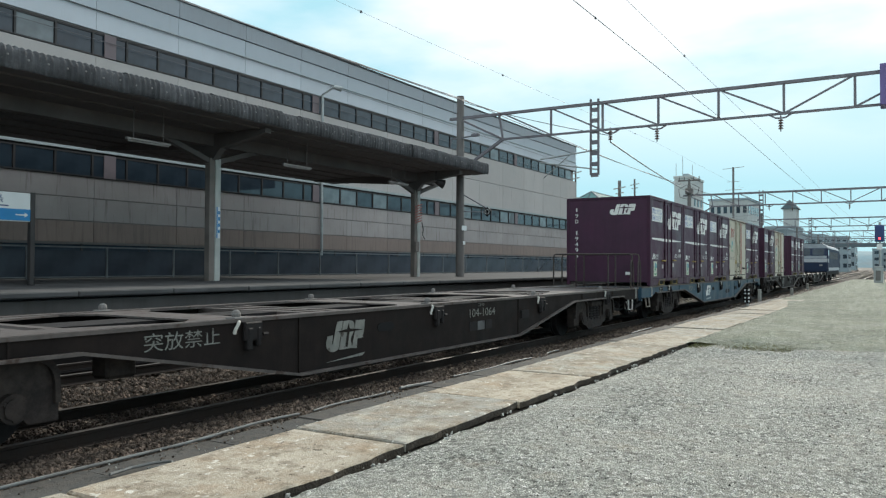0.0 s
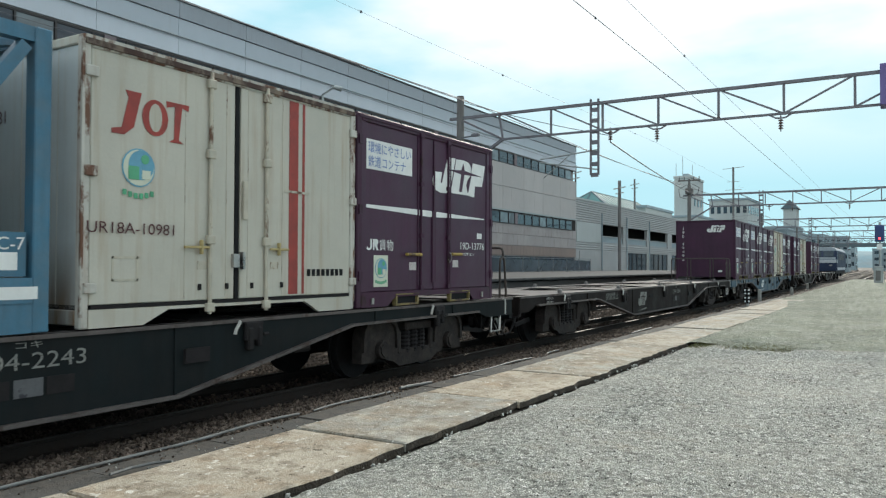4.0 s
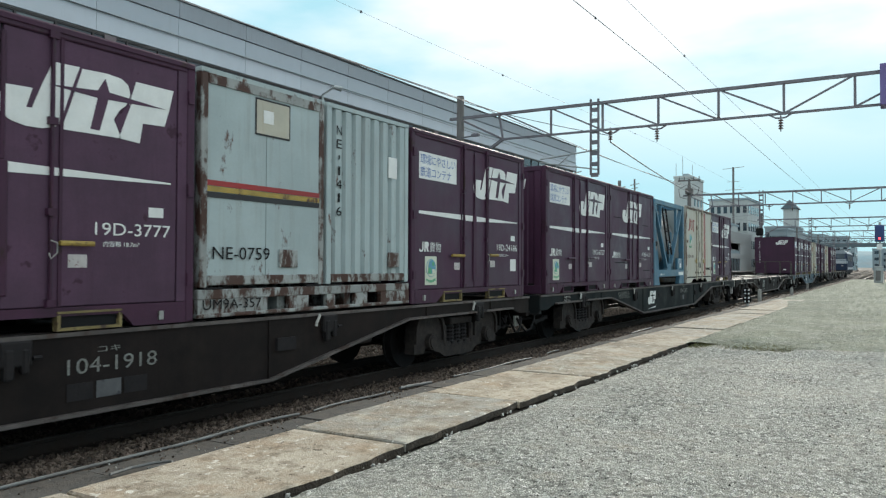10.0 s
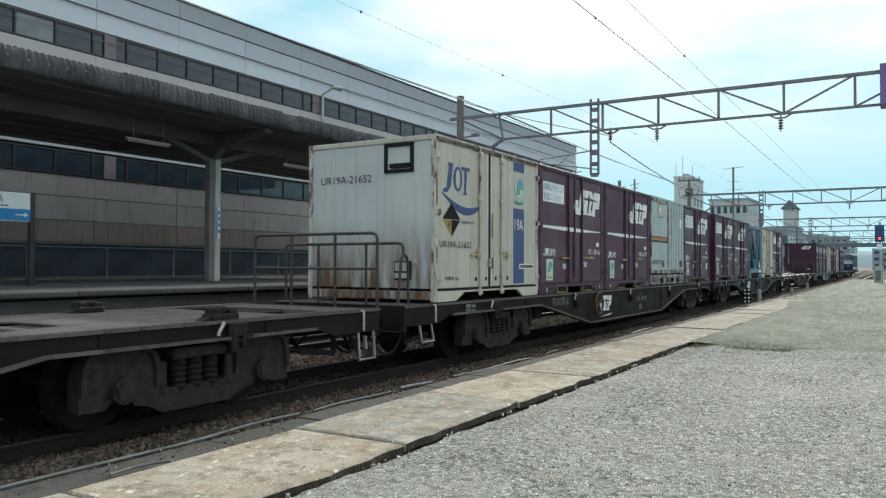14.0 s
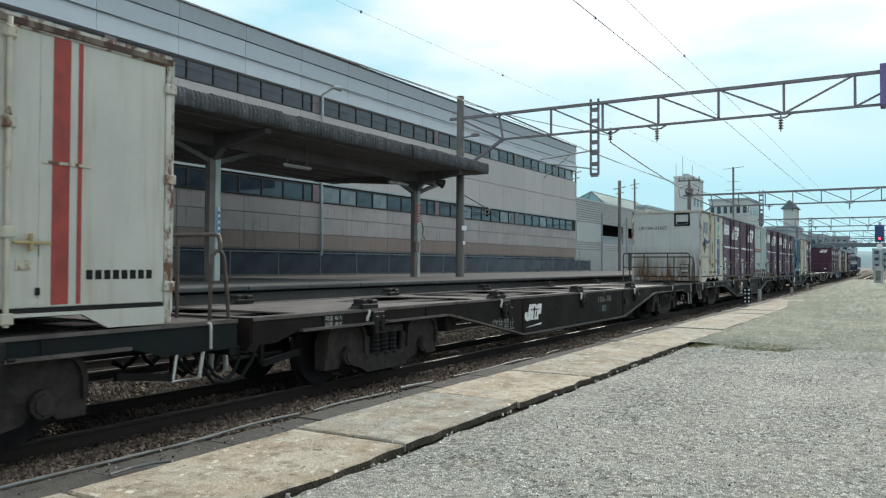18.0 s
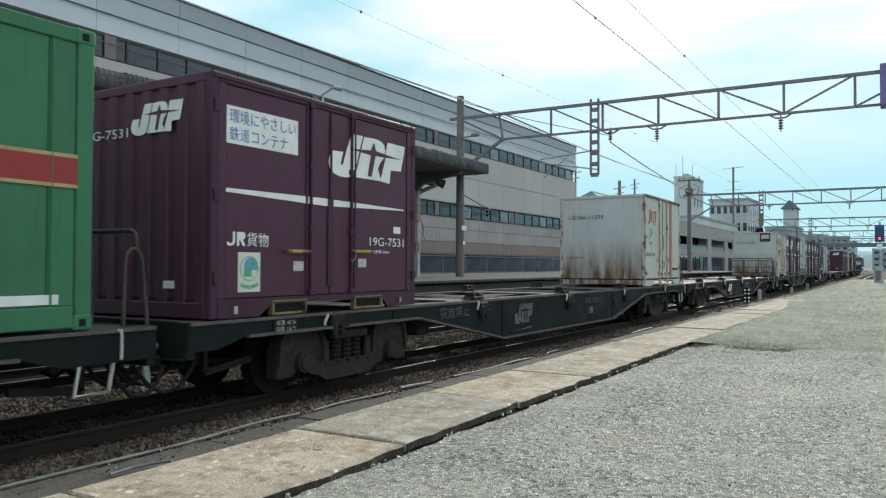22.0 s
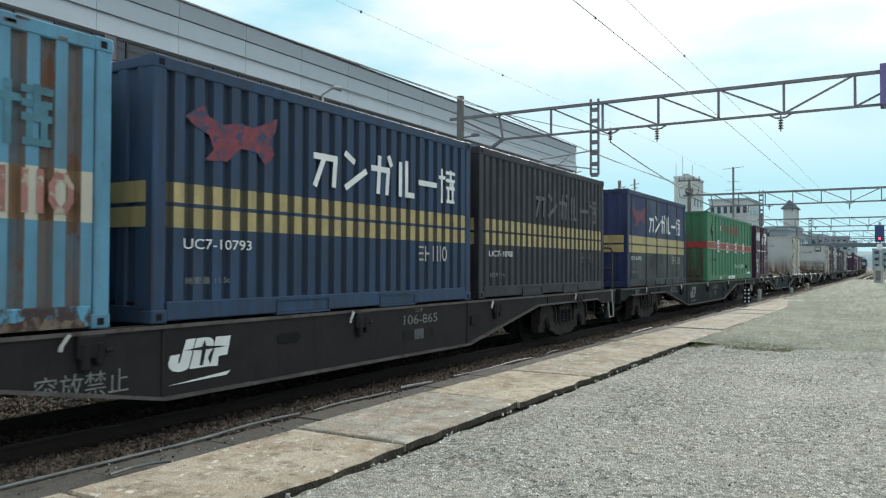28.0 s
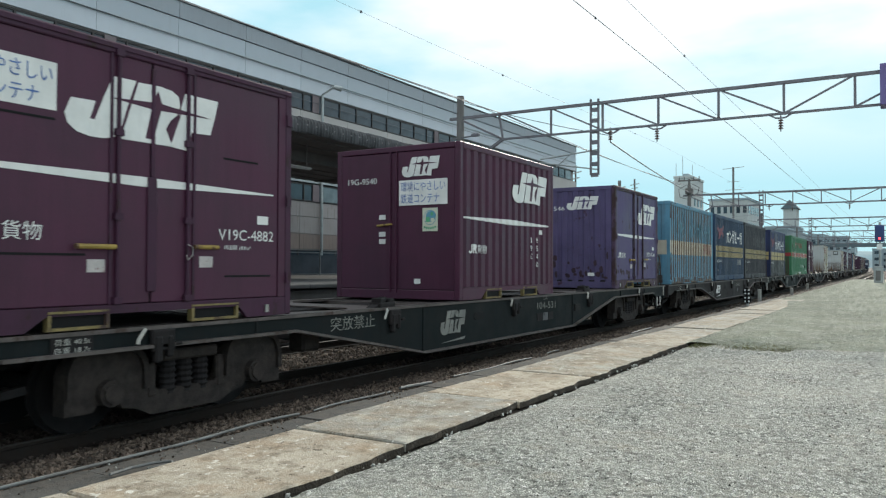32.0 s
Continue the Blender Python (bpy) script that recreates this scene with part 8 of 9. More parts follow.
        part("emblem_body", bm, M["teal_ghost"], ring, "ghosted leaping shape")
        for i, shp in enumerate(HOP_SHAPES):
            strokes(c, "faded_sign", L * 0.4 + 0.53 * i, 1.5, 0.44, 0.46, shp, 0.06, M["teal_ghost"], ys, label="ghosted stroke shape")
        # rust that has eaten into the bottom rail from below
        rnd = random.Random(28)
        for k in range(34):
            u = 0.2 + (L - 0.5) * k / 34
            h, wd = rnd.uniform(0.02, 0.15), rnd.uniform(0.1, 0.3)
            bm = bmesh.new()
            prism(bm, [(u, 0.02), (u + wd, 0.02), (u + wd * 0.95, 0.02 + h * 0.5), (u + wd * 0.7, 0.02 + h), (u + wd * 0.45, 0.02 + h * 0.8), (u + wd * 0.2, 0.02 + h * 0.95), (u + wd * 0.05, 0.02 + h * 0.4)], "y", -HW - 0.009 - 0.0004 * (k % 3), -HW - 0.005)
            part("rust_patch", bm, M["gutter_rust"], c, "dark rust patch on the bottom rail")
        for k in range(22):
            u, v, wd = rnd.uniform(0.2, L - 0.3), rnd.uniform(H - 0.11, H - 0.03), rnd.uniform(0.04, 0.14)
            plate(c, "rust_chip", u, v, u + wd, v + rnd.uniform(0.015, 0.03), M["gutter_rust"], -HW, 0.0035)
    return c


def half_boxes(along):
    """A rusty base frame with two small pale boxes: one smooth, one ribbed."""
    f = ride(thing("base_frame", "rusty white flat rack under two small boxes", "flat rack"), along, 1.0)
    R = M["rusty_frame"]
    for y in (-HW, HW - 0.1):
        boxes("side_beam", R, f, [(0.0, CL, y, y + 0.1, 0.2, 0.3), (0.0, CL, y, y + 0.1, 0.02, 0.06)], "rusty side beam", 0.01)
    for u0, u1 in ((0, 0.95), (1.3, 1.62), (1.95, 2.1), (2.5, 2.75), (3.05, CL)):
        boxes("beam_web", R, f, [(u0, u1, -HW + 0.005, -HW + 0.06, 0.06, 0.2)])
    boxes("cross_beam", R, f, [(x, x + 0.12, -HW + 0.1, HW - 0.1, 0.04, 0.26) for x in (0.0, 1.2, 2.4, CL - 0.12)])
    words(f, "UM9A-357", 0.05, 0.1, 0.85, 0.2, M["black"])
    P = M["palegrey"]
    for off, ln, rib in ((0.02, 1.86, False), (1.93, 1.76, True)):
        c = ride(thing("small_box", "pale grey ribbed steel box on a flat rack" if rib else "pale grey smooth steel box with orange stripes", "container", "small boxes"), along + off, 1.32)
        H = 2.16
        for x in (0.0, ln - 0.09):
            for y in (-HW, HW - 0.09):
                boxes("corner_post", R if not rib else P, c, [(x, x + 0.09, y, y + 0.09, 0, H)], "", 0.01)
        boxes("roof", P, c, [(0.0, ln, -HW, HW, H - 0.02, H + 0.03)])
        boxes("foot", M["soot"], c, [(0.05, 0.3, -HW, -HW + 0.1, -0.02, 0.0), (ln - 0.3, ln - 0.05, -HW, -HW + 0.1, -0.02, 0.0)])
        boxes("wall", P, c, [(0.05, ln - 0.05, HW - 0.05, HW - 0.02, 0.05, H), (0.02, 0.05, -HW + 0.09, HW - 0.09, 0.05, H), (ln - 0.05, ln - 0.02, -HW + 0.09, HW - 0.09, 0.05, H)])
        boxes("bottom_rail", R, c, [(0.09, ln - 0.09, -HW, -HW + 0.05, 0.02, 0.12)], "", 0.008)
        if rib:
            part("side_wall", rib_wall(P, 0.09, ln - 0.09, 0.12, H - 0.03, -HW + 0.05, 0.2, 0.045, 0.6), P, c, "ribbed side").data.materials.append(P)
            upright(c, "NE-1416", 0.17, 1.82, 0.1, 0.11, 0.165, M["black"])
            plate(c, "notice", ln * 0.72, 1.4, ln * 0.72 + 0.2, 1.68, M["white"])
            boxes("latch_box", M["rusty_frame"], c, [(1.25, 1.5, -HW - 0.03, -HW, 0.2, 0.4)], "", 0.01)
        else:
            boxes("side_wall", P, c, [(0.09, 0.9, -HW + 0.012, -HW + 0.04, 0.12, H - 0.03), (0.91, ln - 0.09, -HW + 0.012, -HW + 0.04, 0.12, H - 0.03)], "smooth side")
            for v, k in ((0.96, "yellow"), (1.02, "red"), (0.9, "slate")):
                plate(c, "stripe", 0.05, v, ln - 0.05, v + 0.055, M[k], -HW + 0.008, label="thin coloured stripe")
            words(c, "NE-0759", 0.15, 0.28, 0.95, 0.41, M["black"])
            boxes("top_edge", R, c, [(0.09, ln - 0.09, -HW - 0.004, -HW + 0.02, H - 0.12, H - 0.02)], "rusted top edge")
            plate(c, "emblem_rim", 0.73, 1.62, 1.27, 2.02, M["slate"], -HW + 0.009)
            plate(c, "emblem", 0.75, 1.64, 1.25, 2.0, M["cream_band"], -HW + 0.006, label="cream square emblem")
            plate(c, "emblem_core", 0.85, 1.76, 1.0, 1.9, M["white"], -HW + 0.003)
            boxes("latch_box", M["rusty_frame"], c, [(1.1, 1.4, -HW - 0.01, -HW + 0.01, 0.2, 0.4)], "", 0.01)
    return f


# ---- wagons ----
def wheelset(parent, x):
    bm = bmesh.new()
    rod(bm, (0, -0.95, 0), (0, 0.95, 0), 0.07, 12)
    for s in (-1, 1):
        rod(bm, (0, s * 0.5, 0), (0, s * 0.53, 0), 0.43, 28)
        rod(bm, (0, s * 0.53, 0), (0, s * 0.635, 0), 0.405, 28)
        for k in range(5):
            a = 2 * math.pi * k / 5
            rod(bm, (0.22 * math.cos(a), s * 0.634, 0.22 * math.sin(a)), (0.22 * math.cos(a), s * 0.645, 0.22 * math.sin(a)), 0.045, 8)
    w = part("wheelset", bm, M["soot"], parent, "dark steel wheels on an axle")
    w.location = (x, 0, 0.405)
    return w


def bogie(parent, x, mat):
    """A cast side-frame bogie: lobes over the axle boxes, a dropped middle and coil springs."""
    b = part("bogie", frame_mesh(), M["cast"], parent, "dusty cast-steel bogie frame")
    b.location = (x, 0, 0)
    for s in (-1, 1):
        bm = bmesh.new()
        lathe(bm, [(0.075, 0.31)] + [(0.088 if i % 2 else 0.07, 0.33 + 0.028 * i) for i in range(11)] + [(0.075, 0.64)], 0, 0, 10)
        repeat("spring", finish(bm, "spring", M["soot"]), b, [(k, s * 1.0, 0) for k in (-0.2, 0.0, 0.2)], "coil spring under the bolster")
        bm = bmesh.new()
        soft_box(bm, -0.34, 0.34, s * 1.0 - 0.12, s * 1.0 + 0.12, 0.63, 0.74, 0.02)
        part("bolster_end", bm, M["cast"], b)
        for k in (-AXLE, AXLE):
            bm = bmesh.new()
            rod(bm, (k, s * 0.9, 0.405), (k, s * 1.13, 0.405), 0.12, 18)
            rod(bm, (k, s * 1.13, 0.405), (k, s * 1.15, 0.405), 0.085, 14)
            for q in range(3):
                a = q * 2.1 + 0.5
                rod(bm, (k + 0.09 * math.cos(a), s * 1.13, 0.405 + 0.09 * math.sin(a)), (k + 0.09 * math.cos(a), s * 1.145, 0.405 + 0.09 * math.sin(a)), 0.018, 6)
            part("axle_box", bm, M["cast"], b, "round axle box cover")
            bm = bmesh.new()
            arch = [(k + 0.41 * math.copysign(abs(math.cos(g)) ** 0.55, math.cos(g)), 0.4 + 0.42 * math.sin(g) ** 0.55) for g in (math.pi * i / 14 for i in range(15))]
            inner = [(k + 0.36 * math.copysign(abs(math.cos(g)) ** 0.55, math.cos(g)), 0.4 + 0.37 * math.sin(g) ** 0.55) for g in (math.pi * i / 14 for i in range(14, -1, -1))]
            prism(bm, arch + inner, "y", min(s * 0.99, s * 1.1), max(s * 0.99, s * 1.1))
            part("pedestal_rim", bm, M["cast"], b, "rounded rim over the axle box")
    for k in (-0.42, 0.42):
        bm = bmesh.new()
        soft_box(bm, k - 0.05, k + 0.05, -1.07, -1.0, 0.3, 0.62, 0.02)
        part("friction_wedge", bm, M["cast"], b)
    return [wheelset(b, k) for k in (-AXLE, AXLE)]


AXLE = 0.88   # half a bogie's wheelbase
BOGIE_MESH = []


def frame_mesh():
    if not BOGIE_MESH:
        bm = bmesh.new()
        half = [(0.34, 0.36), (0.44, 0.42), (0.47, 0.58), (0.51, 0.68), (0.58, 0.75), (0.68, 0.8), (0.8, 0.815), (0.96, 0.815), (1.08, 0.8), (1.18, 0.75), (1.25, 0.68), (1.29, 0.58), (1.29, 0.25), (1.03, 0.25), (0.98, 0.31), (0.78, 0.31), (0.73, 0.25), (0.58, 0.22), (0.42, 0.14)]
        top = half + [(-a, b) for a, b in half[::-1]]
        low = []
        for s in (-1, 1):
            y0, y1 = (0.9, 1.06) if s > 0 else (-1.06, -0.9)
            prism(bm, top + low, "y", y0, y1)
        quad_box(bm, -0.28, 0.28, -0.9, 0.9, 0.5, 0.72)
        quad_box(bm, -0.06, 0.06, -0.9, 0.9, 0.2, 0.34)
        BOGIE_MESH.append(bm)
    return BOGIE_MESH[0].copy()


def brake_parts(w):
    """Air tanks and rods under the middle of a wagon."""
    for x0, x1, y, z, r in ((7.4, 8.6, -0.4, 0.55, 0.18), (9.6, 10.3, 0.1, 0.5, 0.15), (10.6, 11.0, -0.55, 0.55, 0.12)):
        bm = bmesh.new()
        rod(bm, (x0, y, z), (x1, y, z), r, 14)
        part("air_tank", bm, M["soot"], w)
    for y, z in ((-0.3, 0.52), (0.35, 0.56)):
        bm = bmesh.new()
        rod(bm, (3.9, y, z), (14.9, y, z), 0.022, 6)
        part("brake_rod", bm, M["soot"], w)
    for x in (4.4, 14.4):
        bm = bmesh.new()
        soft_box(bm, x - 0.16, x + 0.16, -0.95, -0.7, 0.5, 0.76, 0.03)
        part("valve_box", bm, M["cast"], w)


def wagon(along, paint_key, label, number, rail_front=True, rail_rear=False, logo=True, loaded=(), deep=0.30, clean=False, spin=True, hand_wheel=False, weights=True):
    """A container flat wagon; x runs from the first slot's rear edge."""
    P = M[paint_key]
    w = ride(thing("flat_wagon", label, "wagon", "container flat wagons"), along, 0.0)
    ef, er = (0.78 if rail_front else 0.24), (0.78 if rail_rear else 0.24)
    xa, xb = -er, 18.795 + ef
    T, mid = 0.985, 9.4
    out = [(xa, 0.69), (0.12, 0.69), (0.5, 0.80), (mid - 5.6, 0.80), (mid - 2.9, deep), (mid + 2.9, deep), (mid + 5.6, 0.80), (18.29, 0.80), (18.67, 0.69), (xb, 0.69), (xb, T), (xa, T)]
    flange_t = [(xa, T - 0.035), (xb, T - 0.035), (xb, T), (xa, T)]
    for s in (-1, 1):
        y0, y1 = (-1.21, -1.17) if s < 0 else (1.17, 1.21)
        bm = bmesh.new()
        prism(bm, out, "y", y0, y1)
        part("side_sill", bm, P, w, "deep fish-bellied side sill")
        bm = bmesh.new()
        for a, b in zip(out[2:7], out[3:8]):
            bar(bm, (a[0], s * 1.2, a[1]), (b[0], s * 1.2, b[1]), 0.14, 0.03)
        prism(bm, flange_t, "y", min(s * 1.235, s * 1.05), max(s * 1.235, s * 1.05))
        part("sill_flange", bm, M["deck"], w, "worn steel sill flange")
        for z0, xs in ((0.8, (1.2, 3.2, 15.5, 17.5)), (deep, (mid - 2.9, mid + 2.9))):
            bm = bmesh.new()
            quad_box(bm, -0.012, 0.012, min(s * 1.225, s * 1.2), max(s * 1.225, s * 1.2), z0, T - 0.03)
            repeat("stiffener", finish(bm, "stiffener", P), w, [(x, 0, 0) for x in xs])
    boxes("centre_sill", M["soot"], w, [(xa, xb, -0.28, 0.28, 0.6, 0.95)], "dark centre sill")
    bm = bmesh.new()
    quad_box(bm, -0.07, 0.07, -1.17, 1.17, 0.8, 0.955)
    repeat("cross_beam", finish(bm, "cross_beam", M["deck"]), w, [(SLOT * i - 0.03 + d, 0, 0) for i in range(6) for d in ((0.32, 0.0, -0.32) if 0 < i < 5 else (0.0,))], "steel cross beam")
    # deck plates over the bogies, with wedge-shaped openings towards the middle
    for f in (lambda x: x, lambda x: 18.765 - x):
        e0 = xa if f(0.0) == 0.0 else 18.765 - xb
        for nm, pts in (("end_deck", [(e0, -1.17), (0.0, -1.17), (0.0, 1.17), (e0, 1.17)]),
                        ("deck_plate", [(0.75, -1.17), (5.2, -1.17), (5.2, -1.08), (3.1, -0.42), (3.1, 0.42), (5.2, 1.08), (5.2, 1.17), (0.75, 1.17)])):
            bm = bmesh.new()
            prism(bm, [(f(a), b) for a, b in pts], "z", 0.957, 0.977)
            part(nm, bm, M["deck"], w, "worn steel deck plate")
    for k in (1.5, 2.5, 3.5):
        x = SLOT * k - 0.03
        bm = bmesh.new()
        prism(bm, [(x - 0.75, -1.17), (x + 0.75, -1.17), (x + 0.3, -0.75), (x + 0.3, 0.75), (x + 0.75, 1.17), (x - 0.75, 1.17), (x - 0.3, 0.75), (x - 0.3, -0.75)], "z", 0.957, 0.977)
        part("deck_gusset", bm, M["deck"], w, "worn steel gusset plate")
    for x in (xa - 0.02, xb - 0.08):
        boxes("end_beam", P, w, [(x, x + 0.1, -1.2, 1.2, 0.62, 0.98)])
    # container locks
    lock, bracket, lever = {}, {}, {}
    knobs = number == "104-1064"
    for s in (-1, 1):
        bm = bmesh.new()
        if knobs:
            soft_box(bm, -0.09, 0.09, s * 1.12 - 0.07, s * 1.12 + 0.07, 0.975, 1.0, 0.01)
            lathe(bm, [(0.045, 1.0), (0.05, 1.03), (0.04, 1.06), (0.015, 1.075)], 0.0, s * 1.12, 10)
        else:
            for dx, a, b, z0, z1 in ((0, 0.17, 0.1, 0.975, 1.05), (-0.1, 0.05, 0.085, 1.03, 1.11), (0.1, 0.06, 0.09, 1.03, 1.1), (0.0, 0.04, 0.05, 1.05, 1.12)):
                soft_box(bm, dx - a, dx + a, s * 1.12 - b, s * 1.12 + b, z0, z1, 0.015)
            prism(bm, [(-0.3, 0.977), (-0.16, 0.977), (-0.16, 1.03)], "y", min(s * 1.05, s * 1.18), max(s * 1.05, s * 1.18))
        lock[s] = finish(bm, "container_lock", M["pole_conc"] if knobs else M["soot"])
        bm = bmesh.new()
        soft_box(bm, -0.13, 0.13, min(s * 1.213, s * 1.27), max(s * 1.213, s * 1.27), 0.7, 0.9, 0.015)
        soft_box(bm, -0.1, -0.02, min(s * 1.213, s * 1.285), max(s * 1.213, s * 1.285), 0.6, 0.84, 0.015)
        soft_box(bm, 0.04, 0.1, min(s * 1.213, s * 1.285), max(s * 1.213, s * 1.285), 0.64, 0.84, 0.015)
        rod(bm, (0.13, s * 1.26, 0.76), (0.2, s * 1.26, 0.76), 0.02, 6)
        bracket[s] = finish(bm, "lock_bracket", M["soot"])
        bm = bmesh.new()
        tube(bm, [(0.0, s * 1.25, 0.96), (-0.04, s * 1.29, 0.95), (-0.1, s * 1.3, 0.88), (-0.11, s * 1.3, 0.84)], 0.018, 6)
        lever[s] = finish(bm, "lock_lever", M["marker_grey"])
    for i in range(5):
        for s in (-1, 1):
            x = SLOT * (i + 0.5) - 0.03
            if i not in loaded:
                o = new("container_lock", lock[s])
                o.parent, o.location = w, (x, 0, 0)
            o = new("lock_bracket", bracket[s])
            o.parent, o.location = w, (x + 0.12, 0, 0.05)
            o = new("lock_lever", lever[s])
            o.parent, o.location = w, (x - 0.08, 0, 0)
    sets = bogie(w, 2.42, P) + bogie(w, 16.7, P)
    if spin:
        WHEELS.extend(sets)
    brake_parts(w)
    # buffers of the ends: coupler, hose, steps and handrail
    for x, d, rails in ((xa, -1, rail_rear), (xb, 1, rail_front)):
        bm = bmesh.new()
        bar(bm, (x, 0, 0.78), (x + d * 0.28, 0, 0.78), 0.2, 0.24)
        soft_box(bm, min(x + d * 0.2, x + d * 0.42), max(x + d * 0.2, x + d * 0.42), -0.17, 0.17, 0.62, 0.93, 0.05)
        part("coupler", bm, M["soot"], w, "dark knuckle coupler")
        for y in (-0.55, 0.45):
            bm = bmesh.new()
            pts = [(x, y, 0.75), (x + d * 0.1, y, 0.58), (x + d * 0.2, y + 0.02, 0.44), (x + d * 0.3, y + 0.05, 0.37), (x + d * 0.42, y + 0.08, 0.44)]
            tube(bm, pts, 0.03, 8)
            part("brake_hose", bm, M["black"], w, "black brake hose")
        low_rail = number.startswith("106")
        xs0, xs1, sz, lean = (x - d * 0.1, x - d * 0.42, 0.34, 0.02) if low_rail else (x - d * 0.4, x - d * 0.72, 0.44, -0.07)
        for s in (-1, 1) if rails else ():
            bm = bmesh.new()
            tube(bm, [(xs0, s * 1.18, 0.76), (xs0 + d * lean, s * 1.2, sz), (xs1 + d * lean, s * 1.2, sz), (xs1, s * 1.18, 0.76)], 0.022, 6)
            part("step", bm, M["steel"], w, "bent steel foot step")
        bm = bmesh.new()
        tube(bm, [(x + d * 0.02, -1.22, 0.7), (x + d * 0.05, -1.18, 0.62), (x + d * 0.06, -0.7, 0.62), (x + d * 0.06, -0.22, 0.66), (x + d * 0.1, -0.18, 0.72)], 0.014, 6)
        part("uncoupling_lever", bm, M["soot"], w, "thin uncoupling lever along the end beam")
        for q in range(2):
            bm = bmesh.new()
            y = -0.95 + 0.32 * q
            tube(bm, [(x - d * 0.35, y, 0.7), (x - d * 0.22, y - 0.02, 0.48), (x - d * 0.08, y - 0.02, 0.33 + 0.06 * q), (x + d * 0.1, y, 0.3 + 0.06 * q), (x + d * 0.25, y + 0.03, 0.4), (x + d * 0.36, y + 0.06, 0.56)], 0.022, 7)
            part("air_hose", bm, M["soot"], w, "slack black air hose")
        bm = bmesh.new()
        bar(bm, (x - d * 0.5, -0.85, 0.42), (x - d * 1.15, -0.85, 0.5), 0.05, 0.07)
        bar(bm, (x - d * 0.5, -0.85, 0.42), (x - d * 0.5, -0.85, 0.72), 0.05, 0.05)
        rod(bm, (x - d * 0.3, -0.5, 0.46), (x - d * 1.2, -0.5, 0.46), 0.03, 6)
        part("brake_rigging", bm, M["soot"], w, "dark brake rods under the wagon end")
        bm = bmesh.new()
        tube(bm, [(x, -0.75, 0.72), (x + d * 0.1, -0.8, 0.78), (x + d * 0.2, -0.82, 0.66), (x + d * 0.22, -0.83, 0.4)], 0.028, 8)
        part("air_cock", bm, M["marker_grey"], w, "pale cock at the end of the air pipe")
        if rails:
            bm = bmesh.new()
            xg = xs1 if d < 0 else (xs1 if low_rail else xs0)
            tube(bm, [(xg, -1.22, 0.97), (xg, -1.27, 0.97), (xg, -1.28, 0.93), (xg, -1.28, 0.72)], 0.015, 6)
            part("grab_iron", bm, M["marker_grey"], w, "pale grab iron")
            h = thing("handrail", "", "")
            h.parent = w
            for key in list(h.keys()):
                del h[key]
            bm = bmesh.new()
            if low_rail:
                xr, top, foot = x + d * 0.08, 1.98, 0.88
                tube(bm, [(xr, -1.12, foot), (xr, -1.12, top - 0.09), (xr, -1.1, top - 0.025), (xr, -1.03, top), (xr, 1.03, top), (xr, 1.1, top - 0.025), (xr, 1.12, top - 0.09), (xr, 1.12, foot)], 0.022, 8)
                rod(bm, (xr, -1.12, 1.5), (xr, 1.12, 1.5), 0.018, 8)
                for y in (-0.4, 0.4):
                    rod(bm, (xr, y, foot), (xr, y, top), 0.02, 8)
            else:
                xr, top = x - d * 0.13, 1.86
                tube(bm, [(xr, -1.1, 1.68), (xr, -1.1, top - 0.08), (xr, -1.08, top - 0.02), (xr, -1.02, top), (xr, 1.02, top), (xr, 1.08, top - 0.02), (xr, 1.1, top - 0.08), (xr, 1.1, 1.0)], 0.022, 8)
                for y in (-0.45, 0.45):
                    rod(bm, (xr, y, 0.97), (xr, y, top), 0.021, 8)
            part("rail_frame", bm, M["rail_paint"], h, "tubular end rail")
            if not low_rail:
                bm = bmesh.new()
                tube(bm, [(x, -1.1, 0.97), (x - d * 0.07, -1.1, 1.58), (x - d * 0.09, -1.1, 1.65), (x - d * 0.13, -1.1, 1.69), (x - d * 0.18, -1.1, 1.69), (x - d * 0.23, -1.1, 1.64), (x - d * 0.245, -1.1, 1.56), (x - d * 0.26, -1.1, 0.97)], 0.02, 8)
                part("grab_loop", bm, M["rail_paint"], h, "tubular grab loop")
    # lettering
    ink, bright = M["dull_white"], M["white"] if clean else M["dull_white"]
    if number == "104-1034":
        ink = bright = M["ghost_white"]
    ya = -1.214
    low = number.startswith("106")
    if low:
        words(w, "突放禁止", 5.27, 0.42, 6.13, 0.64, ink, ya)
        slant_mark(w, 6.56, 0.53, 7.33, 0.83, M["white"], P, y=ya, bar_below=True)
    else:
        words(w, "突放禁止", 4.42, 0.745, 5.32, 0.915, ink, ya)
        slant_mark(w, 6.97 + (0.21 if hand_wheel else 0), 0.5, 7.74 + (0.27 if hand_wheel else 0), 0.86, bright, P, y=ya, bar_below=True)
    nu, nv = (9.96, 0.63) if hand_wheel else (10.5, 0.72)
    words(w, number, nu, nv, nu + 0.88, nv + 0.13, ink, ya)
    words(w, "コキ", nu + 0.28, nv + 0.165, nu + 0.5, nv + 0.22, ink, ya)
    for i in range(3):
        plate(w, "data_panel", nu + 0.27 * i, nv - 0.22, nu + 0.24 + 0.27 * i, nv - 0.075, M["soot"] if i != 1 else M["ghost_white"], ya)
    if weights:
        for k, v in ((0, 0.90), (1, 0.83)):
            words(w, (("荷重 40.7t", "自重 18.9t") if low else ("荷重 40.5t", "自重 18.7t"))[k], 0.93, v - 0.02, 1.25, v + 0.035, M["marker_grey"], ya - 0.012)
        plate(w, "weight_panel", 0.9, 0.79, 1.28, 0.955, M["soot"], ya - 0.008, label="dark weight panel")
    bm = bmesh.new()
    n = 12
